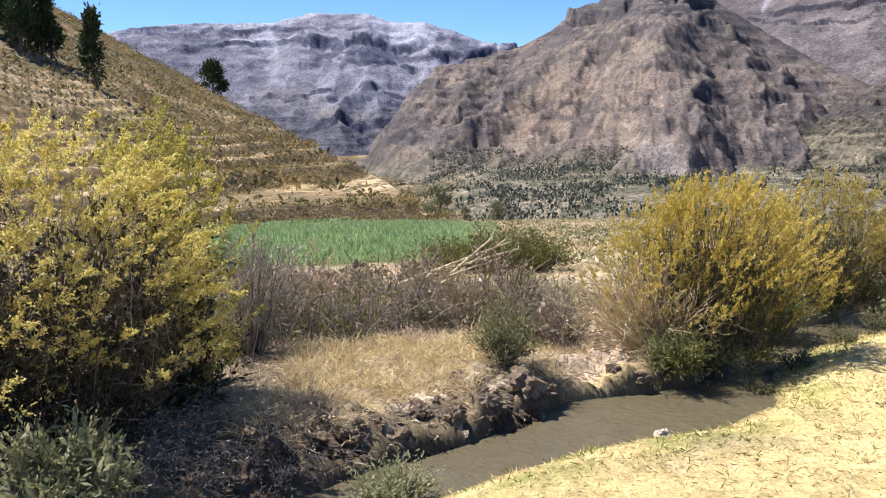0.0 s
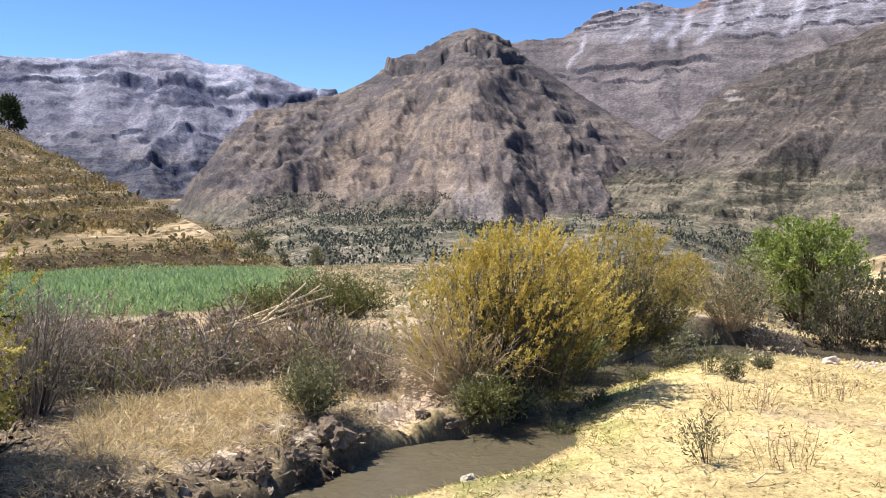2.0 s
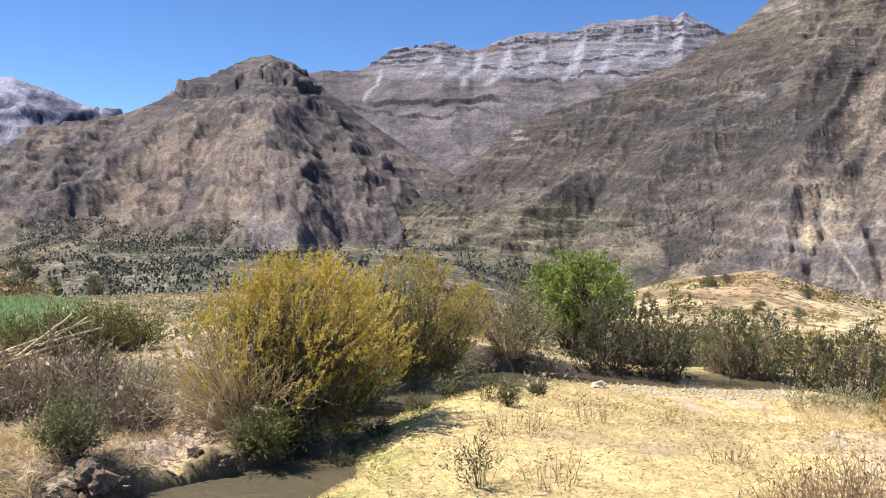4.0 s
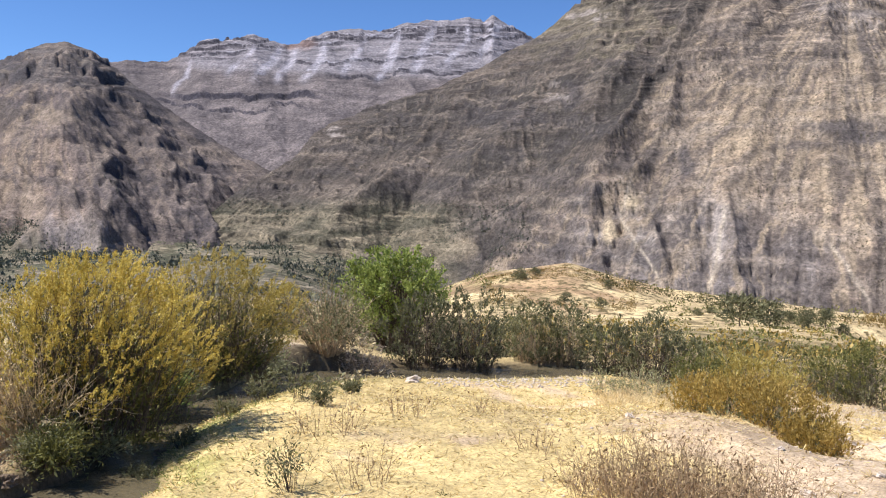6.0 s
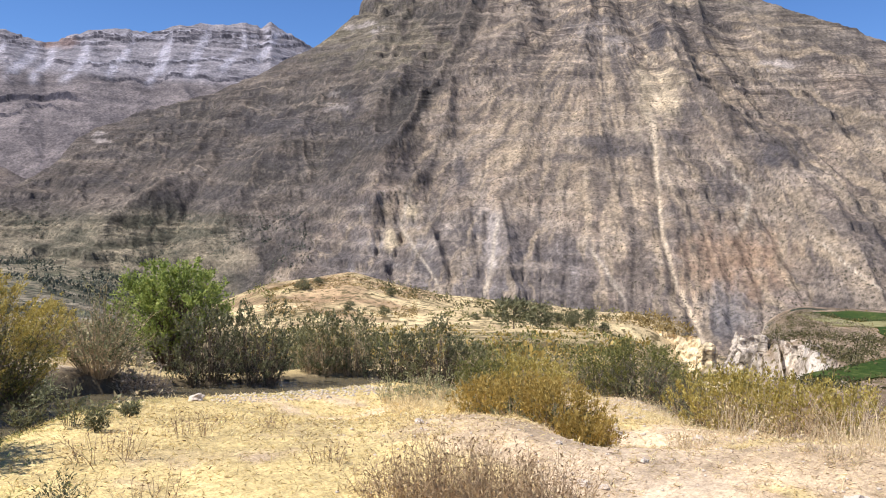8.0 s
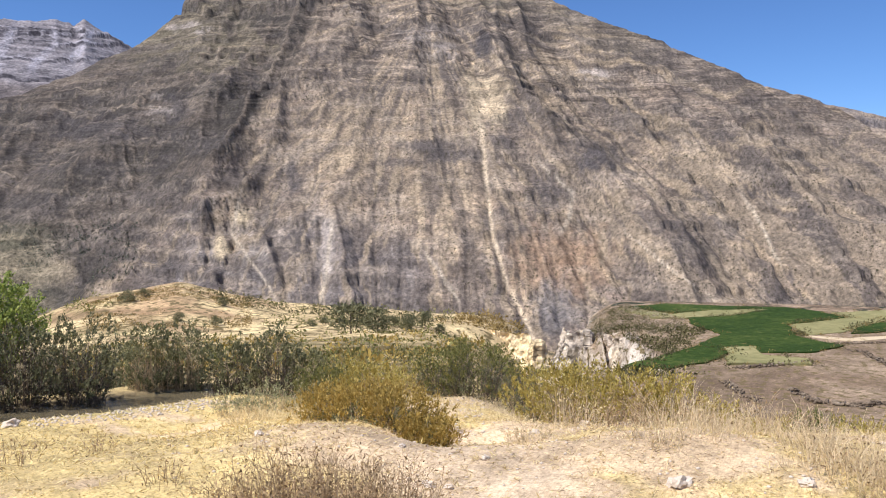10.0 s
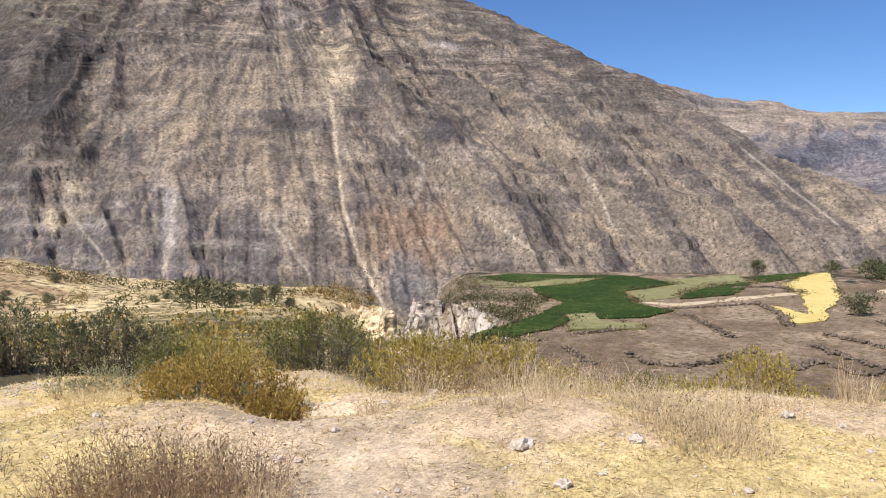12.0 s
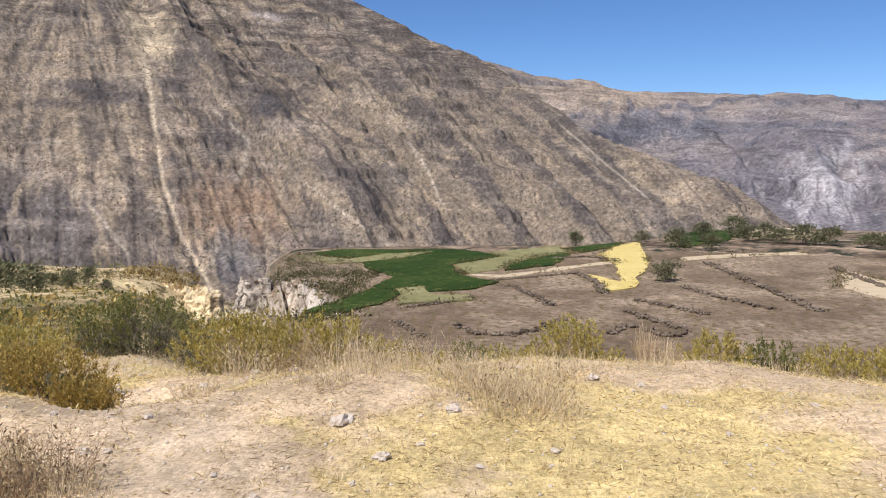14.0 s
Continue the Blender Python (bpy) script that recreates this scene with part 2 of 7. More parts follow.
# far-off leaves, greyed and blued in colour to look hazy
M_GROVE = leafy("hazy_grove_leaves", [(0.1, (0.03, 0.038, 0.03)), (0.5, (0.068, 0.08, 0.06)), (0.95, (0.15, 0.16, 0.11))], through_light=0.15, scale=0.05)

# ---------------------------------------------------------------- the lie of the land
STREAM = np.array([(-5.0, -0.5), (-2.4, 2.0), (-0.95, 3.55), (-0.3, 4.2), (0.22, 4.6), (0.6, 4.92), (1.0, 5.2), (1.4, 5.35), (1.92, 5.68),
                   (2.2, 6.25), (2.75, 7.15), (3.5, 7.85), (4.8, 9.0), (6.2, 9.75), (7.8, 10.0), (9.5, 9.95), (11.2, 9.9), (13.5, 9.2), (17, 7.5)])
STREAM_W = np.array([0.4, 0.4, 0.28, 0.24, 0.24, 0.27, 0.4, 0.4, 0.3, 0.2, 0.2, 0.27, 0.36, 0.44, 0.46, 0.46, 0.42, 0.4, 0.5])
STREAM_Z = np.array([0.0, -0.05, -0.1, -0.11, -0.12, -0.13, -0.13, -0.13, -0.15, -0.2, -0.24, -0.28, -0.38, -0.55, -0.75, -0.92, -1.05, -1.4, -2.2])


def stream_at(x, y):
    """Distance from the stream's line, side (+1 far bank), half width and water height there."""
    best = np.full(x.shape, 1e9)
    side, half, level = np.zeros(x.shape), np.zeros(x.shape), np.zeros(x.shape)
    for k in range(len(STREAM) - 1):
        a, d = STREAM[k], STREAM[k + 1] - STREAM[k]
        t = np.clip(((x - a[0]) * d[0] + (y - a[1]) * d[1]) / (d @ d), 0, 1)
        dx, dy = x - a[0] - t * d[0], y - a[1] - t * d[1]
        q = np.hypot(dx, dy)
        near = q < best
        best = np.where(near, q, best)
        side = np.where(near, np.sign(d[0] * (y - a[1]) - d[1] * (x - a[0])), side)
        half = np.where(near, STREAM_W[k] * (1 - t) + STREAM_W[k + 1] * t, half)
        level = np.where(near, STREAM_Z[k] * (1 - t) + STREAM_Z[k + 1] * t, level)
    return best, side, half, level


def hill_angle(az):
    """Rise of the terraced hill's skyline."""
    return np.clip(-0.57 * az - 5.6, -5, 12)


def hill_reach(az):
    """Distance of the hill's skyline: its toe comes close at the right."""
    return np.interp(az, [-34, -16, -8, -3, 1], [250, 250, 85, 54, 47])


def terrace_count(x, y, z):
    """How many terrace steps up the hill a place lies."""
    return (z + 0.7 * (fbm(x / 45, y / 45, 3, 3) - 0.5))


def hill_slope(r, az):
    """Height of the hill before it is stepped."""
    d = hill_reach(az)
    crest = 1.7 + d * np.tan(np.radians(hill_angle(az)))
    return -2.6 + (crest + 2.6) * np.clip((r - 40) / (d - 40), 0, 1)


def ground_z(x, y):
    """Height of the ground, on arrays."""
    x, y = np.asarray(x, float), np.asarray(y, float)
    r, az = np.hypot(x, y), np.degrees(np.arctan2(x, y))
    s = x * 0.866 + y * 0.5
    near = -0.13 * np.maximum(0, s - 6.5) - 0.22 * ss(6.6, 9.0, r) * ss(80, 88, az) - 0.27 * ss(8.2, 10.5, r) * ss(28, 33, az) * (1 - ss(46, 52, az))
    # left: field, then the terraced hill
    reach = hill_reach(az)
    crest = 1.7 + reach * np.tan(np.radians(hill_angle(az)))
    zl = np.where(r < 40, np.interp(r, [10, 14, 40], [0, 0, -2.6]), hill_slope(r, az))
    f = terrace_count(x, y, zl)
    terr = np.floor(f) + ss(0.62, 0.95, f - np.floor(f)) - f
    zl = zl + ss(40, 46, r) * (1 - 0.5 * ss(110, 190, r)) * terr * 0.85 * (1 - ss(-2, 1, az)) * (1 - ss(0.97, 1.05, r / reach))
    zl = zl - ss(1.0, 2.8, r / reach) * (crest + 72)
    # ahead: weedy field, then down to the valley floor
    zv = np.interp(r, [10, 14, 60, 80, 200, 600, 1000, 1500, 2500, 5000], [-0.0, -0.3, -4.6, -9, -30, -58, -58, -46, -40, -40])
    zv = zv + 34 * (fbm(x / 260, y / 260, 4, 25, 0.55) - 0.5) * ss(150, 500, r) * (1 - ss(1500, 2500, r))
    # right of that: bushes, the straw-coloured knoll, canyon behind
    knoll = 1.7 + 130 * np.tan(np.radians(np.interp(az, [38, 41, 46.5, 50, 53, 64, 70], [-5.2, -4.5, -3.7, -4.6, -5.3, -6.2, -6.5])))
    zy = np.interp(r, [9, 15, 30, 60, 90], [-0.45, -1.2, -3.0, -6.4, -9.4])
    zy = zy + ss(88, 125, r) * (knoll + 9.4) - ss(135, 240, r) * (knoll + 62) - 45 * ss(240, 800, r)
    # far right: edge of the bank, slope, terrace with fields, gorge
    q = r / (1 + 0.32 * ss(96, 104, az) * ss(150, 250, r))
    zp = np.interp(q, [9.2, 11, 20, 60, 105, 250, 300, 420, 5000], [-0.4, -1.2, -4.5, -13, -20, -20, -62, -110, -230])
    wl, wy = 1 - ss(-2, 3, az), ss(25, 42, az)
    open_ = ss(50, 80, r) * (1 - ss(111, 119, r))
    wp = ss(65 - 2.5 * open_, 76 - 7.5 * open_, az)
    far = zl * wl + (1 - wl) * (zv * (1 - wy) + wy * (zy * (1 - wp) + zp * wp))
    back = ss(118, 150, az) + (1 - ss(-120, -80, az))
    far = far * (1 - back) + back * (0.02 * r + 25 * ss(60, 500, r))
    w = ss(8.0, 13.0, r) * (1 - wp) + ss(8.3, 9.6, r + 0.5 * (vnoise(az / 4, 0 * az, 8) - 0.5)) * wp
    z = near * (1 - w) + far * w
    # the gorge cut between knoll and terrace
    rag = 0.9 * (fbm(r / 16, az / 3, 4, 2) - 0.5)
    g = (1 - ss(0.3, 2.5, np.abs(az - 71.2 + 2 * rag))) * ss(108, 132, r + 30 * rag) * (1 - ss(420, 600, r))
    bay = 1 - ss(0.7, 1.0, np.hypot((az - 74.4) / 3.0, (r - 148) / 27) + 1.4 * rag + 0.5 * (fbm(x / 2.5, y / 2.5, 3, 4) - 0.5))
    z = z - 34 * g - 10.0 * bay + (g > 0.05) * 3.0 * (fbm(x / 5, y / 5, 4, 6, 0.6) - 0.5)
    # mounds along the lip of the bank
    for ma, mr, mh, mw in ((90.5, 8.7, 0.16, 0.9), (57.5, 7.9, 0.10, 0.9), (76.0, 7.2, 0.12, 1.0), (104, 8.8, 0.08, 0.9), (64.3, 7.8, -0.30, 0.55), (58.0, 6.9, 0.10, 0.7), (80.0, 6.6, 0.08, 0.8), (84, 5.6, 0.06, 0.7)):
        mx, my = polar(ma, mr)
        z = z + mh * np.exp(-((x - mx) ** 2 + (y - my) ** 2) / (mw * mw))
    # small humps and roughness
    z = z + (0.10 + 0.06 * ss(50, 60, az) * (1 - ss(7, 8.5, r))) * (fbm(x / 1.6, y / 1.6, 3, 11) - 0.5) * ss(1.0, 3.5, r) + 0.035 * (fbm(x / 0.25, y / 0.25, 3, 5) - 0.5) * (1 - ss(14, 30, r))
    z = z + (fbm(x / 9, y / 9, 3, 21) - 0.5) * 0.9 * ss(14, 50, r) * (1 - ss(300, 900, r)) * (1 - wp * ss(70, 100, r))
    # stream bed and banks
    d, side, half, level = stream_at(x, y)
    e = d - half * (0.85 + 0.3 * vnoise(x * 2.2, y * 2.2, 31))
    face = (side > 0) * ss(0.0, 0.12, e) * (1 - ss(0.5, 1.1, e)) * (r < 9)
    z = z + face * (0.22 * (ridged(x / 0.34, y / 0.34, 3, 35) - 0.55) + 0.10 * (fbm(x / 0.12, y / 0.12, 2, 37) - 0.5))
    lift = np.where(side > 0, 0.04 * (1 - ss(0.25, 0.75, x)) * ss(0.0, 0.35, e) * (1 - ss(2.5, 4.5, d)), 0)
    z = z + lift * (1 - ss(10, 14, r)) + 0.07 * (side > 0) * ss(0.05, 0.3, e) * (1 - ss(1.0, 2.5, e)) * ss(27, 30, az) * (1 - ss(48, 52, az)) * (r < 18)
    hold = (1 - ss(0.8, 2.2, e)) * (r < 40)
    z = np.where((e > 0) & (hold > 0), np.maximum(z, z * (1 - hold) + hold * (level + 0.02 + (0.1 - 0.07 * ss(26, 30, az)) * ss(0, 0.5, e))), z)
    steep = np.where(side > 0, 1.2 + 3.0 * vnoise(x * 3.5, y * 3.5, 33), 0.38)
    steep = np.where((side > 0) & (x < -0.2), steep * (0.25 + 0.75 * ss(-0.9, -0.2, x)), steep)
    crumble = 0.20 * (ridged(x / 0.3, y / 0.3, 3, 36) - 0.5) + 0.12 * (fbm(x / 0.1, y / 0.1, 2, 38) - 0.5)
    bed = level + np.maximum(e, -0.3) * steep + (side > 0) * ss(0.0, 0.2, e) * crumble * (r < 12)
    return np.where(e < 1.6, np.minimum(z, bed), z)


AZS = np.concatenate([np.arange(-180, -34, 4.0), np.arange(-34, 119, 0.4), np.arange(119.2, 180.1, 4.0)])
AZS[-1] = 180.0
RS = np.concatenate([np.linspace(0.25, 3.6, 14), np.arange(3.65, 6.7, 0.034), 6.7 * np.exp(np.linspace(0.013, np.log(300 / 6.7), 215)),
                     300 * np.exp(np.linspace(0.02, np.log(2000 / 300), 50)), 2000 * np.exp(np.linspace(0.1, np.log(4990 / 2000), 9))])
GA, GR = np.meshgrid(AZS, RS, indexing="ij")
GX, GY = polar(GA, GR)
GZ = ground_z(GX, GY)


TRACK = [(74, 3.2), (71.5, 4.2), (69, 5.2), (66, 6.4), (64.3, 8.0)]


def path_at(x, y):
    """1 on the trodden track that leads to the gap in the bank."""
    best = np.full(np.shape(x), 1e9)
    pts = [polar(a, r) for a, r in TRACK]
    for (ax, ay), (bx, by) in zip(pts, pts[1:]):
        t = np.clip(((x - ax) * (bx - ax) + (y - ay) * (by - ay)) / ((bx - ax) ** 2 + (by - ay) ** 2), 0, 1)
        best = np.minimum(best, np.hypot(x - ax - t * (bx - ax), y - ay - t * (by - ay)))
    return 1 - ss(0.35, 0.8, best + 0.5 * (fbm(x / 0.5, y / 0.5, 4, 43) - 0.5))


def bareness(x, y, az, n1, n2):
    """How bare of straw the near ground is."""
    return n1 * 0.8 + n2 * 0.2 + 0.30 * ss(46, 62, az) - 0.20 - 0.22 * ss(86, 94, az) * (1 - ss(5.8, 6.8, np.hypot(x, y))) + 0.5 * path_at(x, y)


def ground_tint(x, y, z):
    r, az = np.hypot(x, y), np.degrees(np.arctan2(x, y))
    straw, dirt = (0.61, 0.475, 0.23), (0.585, 0.445, 0.295)
    d, side, half, level = stream_at(x, y)
    n1, n2 = fbm(x / 1.3, y / 1.3, 4, 41), fbm(x / 0.3, y / 0.3, 3, 47)
    bare = ss(0.42, 0.62, bareness(x, y, az, n1, n2))
    col = mix(straw, dirt, bare)
    col = mix(col, (0.62, 0.485, 0.345), path_at(x, y) * (0.55 + 0.45 * ss(0.35, 0.6, n2)))
    # far bank: dry litter and brown soil
    fb = (side > 0) * ss(0.0, 0.5, d - half) * (1 - ss(11, 16, r)) * (1 - ss(30, 38, az))
    col = mix(col, mix((0.36, 0.27, 0.16), (0.50, 0.40, 0.28), ss(0.4, 0.65, n1)), fb)
    # darker litter and soil at the left, with the shrub's shadow painted in
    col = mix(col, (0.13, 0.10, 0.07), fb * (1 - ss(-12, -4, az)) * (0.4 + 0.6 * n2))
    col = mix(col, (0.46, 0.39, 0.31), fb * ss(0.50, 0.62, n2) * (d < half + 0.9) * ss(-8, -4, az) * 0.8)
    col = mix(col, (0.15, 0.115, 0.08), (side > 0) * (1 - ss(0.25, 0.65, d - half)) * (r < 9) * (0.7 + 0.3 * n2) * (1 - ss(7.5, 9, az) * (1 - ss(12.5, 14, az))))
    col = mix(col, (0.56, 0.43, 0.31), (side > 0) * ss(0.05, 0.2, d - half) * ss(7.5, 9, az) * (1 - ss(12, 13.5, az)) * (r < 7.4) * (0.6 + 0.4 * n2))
    # cut bank dark as wet soil, with the shade under the bushes painted in
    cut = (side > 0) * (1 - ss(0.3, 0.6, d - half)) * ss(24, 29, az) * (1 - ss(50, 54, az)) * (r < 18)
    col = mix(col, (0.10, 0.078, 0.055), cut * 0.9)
    # green fringe and wet edge
    fringe = (side < 0) * np.exp(-(((d - half - 0.25) / 0.28) ** 2)) * (r < 14)
    col = mix(col, (0.22, 0.24, 0.07), 0.75 * fringe * ss(0.3, 0.6, n2))
    col = mix(col, (0.10, 0.08, 0.055), (1 - ss(-0.05, 0.16, d - half)) * (r < 30))
    col = mix(col, (0.13, 0.15, 0.06), ss(10.9, 11.4, r) * (1 - ss(38, 40, r)) * ss(-17, -15.5, az) * (1 - ss(0.5, 3.0, az)))
    # zones farther off
    far = ss(12, 18, r) * (1 - 0.8 * (1 - ss(38, 41, r)) * ss(-17, -15.5, az) * (1 - ss(0.5, 3.0, az)))
    left = 1 - ss(-4, 3, az)
    hn = fbm(x / 7, y / 7, 4, 51)
    hill = mix((0.175, 0.123, 0.06), (0.095, 0.074, 0.035), ss(0.35, 0.65, hn))
    hill = mix(hill, (0.42, 0.31, 0.17), ss(0.62, 0.75, fbm(x / 12, y / 12, 3, 57)) * 0.8)
    weedy = mix((0.36, 0.27, 0.17), (0.2, 0.17, 0.09), ss(0.4, 0.7, fbm(x / 3, y / 3, 4, 61)))
    valley = mix((0.185, 0.158, 0.112), (0.085, 0.084, 0.055), ss(0.42, 0.58, fbm(x / 40, y / 30, 5, 63, 0.65)))
    valley = mix(valley, (0.24, 0.205, 0.155), ss(0.56, 0.62, fbm(x / 24 + y / 60, y / 9, 4, 65, 0.65)) * 0.6)
    ahead = mix(weedy, valley, ss(60, 120, r))
    yk = mix((0.36, 0.28, 0.15), (0.56, 0.44, 0.245), ss(55, 85, r) * ss(0.38, 0.56, fbm(x / 9, y / 9, 4, 67, 0.6) + 0.06))
    yk = mix(yk, (0.25, 0.17, 0.10), ss(0.47, 0.58, fbm(x / 5, y / 9, 5, 69, 0.65)) * ss(60, 90, r) * (0.8 - 0.5 * ss(51, 54, az)))
    yk = mix(yk, (0.30, 0.195, 0.115), ss(0.40, 0.55, fbm(x / 8, y / 8, 4, 68, 0.6)) * ss(100, 108, r) * (1 - ss(50, 54, az)) * 0.75)
    yk = mix(yk, (0.15, 0.125, 0.07), ss(0.5, 0.6, fbm(x / 2.5, y / 2.5, 4, 66, 0.65)) * (1 - ss(60, 95, r)) * 0.8)
    plat = mix((0.165, 0.118, 0.082), (0.285, 0.215, 0.152), ss(0.3, 0.7, fbm(x / 10, y / 10, 5, 71, 0.6)))
    plat = mix((0.33, 0.25, 0.13), plat, ss(40, 70, r))
    zone = mix(mix(ahead, yk, ss(31, 40, az)), plat, ss(65, 76, az))
    zone = mix(zone, hill, left)
    col = mix(col, zone, far)
    fall = np.abs(np.gradient(z, axis=1) / np.maximum(np.gradient(r, axis=1), 1e-6))
    cliffs = ss(0.5, 1.1, fall) * ss(110, 130, r) * (1 - ss(300, 340, r)) * ss(64, 67, az) * (1 - ss(82, 86, az))
    side_fall = np.abs(np.gradient(z, axis=0) / np.maximum(r * np.radians(np.abs(np.gradient(az, axis=0))), 1e-6))
    cliffs = np.maximum(cliffs, ss(0.6, 1.2, side_fall) * ss(110, 130, r) * (1 - ss(300, 340, r)) * ss(64, 67, az) * (1 - ss(82, 86, az)))
    col = mix(col, mix((0.55, 0.42, 0.24), (0.47, 0.42, 0.36), ss(70, 74, az + 3 * (hn - 0.5))), cliffs * ss(0.38, 0.6, fbm(x / 2.5 + y / 4, z / 3, 4, 79, 0.6)))
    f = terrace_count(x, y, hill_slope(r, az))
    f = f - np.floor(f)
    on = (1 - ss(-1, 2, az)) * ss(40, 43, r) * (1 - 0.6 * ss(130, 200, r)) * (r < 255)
    # terrace risers darker, treads paler
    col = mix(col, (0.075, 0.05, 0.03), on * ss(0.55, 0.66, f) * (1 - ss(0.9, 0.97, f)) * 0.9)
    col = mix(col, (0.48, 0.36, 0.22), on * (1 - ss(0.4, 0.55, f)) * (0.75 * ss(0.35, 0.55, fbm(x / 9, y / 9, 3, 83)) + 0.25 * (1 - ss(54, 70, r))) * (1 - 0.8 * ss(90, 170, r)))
    return np.clip(col * (0.85 + 0.3 * fbm(x / 0.6, y / 0.6, 3, 77))[..., None], 0.01, 0.9)


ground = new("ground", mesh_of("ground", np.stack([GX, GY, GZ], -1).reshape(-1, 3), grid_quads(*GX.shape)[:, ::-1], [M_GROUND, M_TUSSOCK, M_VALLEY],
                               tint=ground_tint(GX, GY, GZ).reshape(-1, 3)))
zone_of = np.where(GR[:-1, :-1] > 230, 2, np.where(GR[:-1, :-1] > 16, 1, 0)).ravel()
ground.data.polygons.foreach_set("material_index", zone_of.astype(np.int32))
tagged(ground, "dry straw-coloured grass, bare earth and valley slopes", "ground", kind="structure")


def water_strip():
    """The stream's surface along its line."""
    t = np.linspace(0, len(STREAM) - 1.001, 240)
    k = t.astype(int)
    f = (t - k)[:, None]
    c = STREAM[k] * (1 - f) + STREAM[k + 1] * f
    kern = np.ones(9) / 9
    c = np.stack([np.convolve(np.pad(c[:, i], 4, "edge"), kern, "valid") for i in (0, 1)], 1)
    w = (STREAM_W[k] * (1 - f[:, 0]) + STREAM_W[k + 1] * f[:, 0]) + 0.28
    z = STREAM_Z[k] * (1 - f[:, 0]) + STREAM_Z[k + 1] * f[:, 0]
    d = np.gradient(c, axis=0)
    d /= np.linalg.norm(d, axis=1, keepdims=True)
    nrm = np.stack([-d[:, 1], d[:, 0]], 1)
    o = np.linspace(-1, 1, 15)
    p = c[:, None] + nrm[:, None] * (w[:, None] * o)[..., None]
    zz = z[:, None] + 0 * o + 0.012 * (fbm(p[..., 0] * 5, p[..., 1] * 5, 3, 81) - 0.5)
    return np.concatenate([p, zz[..., None]], -1).reshape(-1, 3), grid_quads(240, 15)


def make_water():
    m, t, b = material("stream_water")
    b.inputs["Base Color"].default_value = (0.13, 0.108, 0.066, 1)
    b.inputs["Roughness"].default_value = 0.04
    b.inputs["IOR"].default_value = 1.33
    bump_of(t, b, noise_of(t, 7, 6, 0.62, distort=1.8), 0.6, 0.035)
    v, q = water_strip()
    return tagged(new("stream_water", mesh_of("stream_water", v, q[:, ::-1], [m])),
                  "murky brown stream water with small ripples", "stream", kind="structure")


make_water()


# ---------------------------------------------------------------- mountains
def scaled(t, name, sx, sy):
    """A mesh's own coordinates, stretched."""
    n = t.nodes.new("ShaderNodeAttribute")
    n.attribute_name = name
    v = t.nodes.new("ShaderNodeVectorMath")
    v.operation = "MULTIPLY"
    v.inputs[1].default_value = (1 / sx, 1 / sy, 1)
    t.links.new(n.outputs["Vector"], v.inputs[0])
    return v.outputs[0]


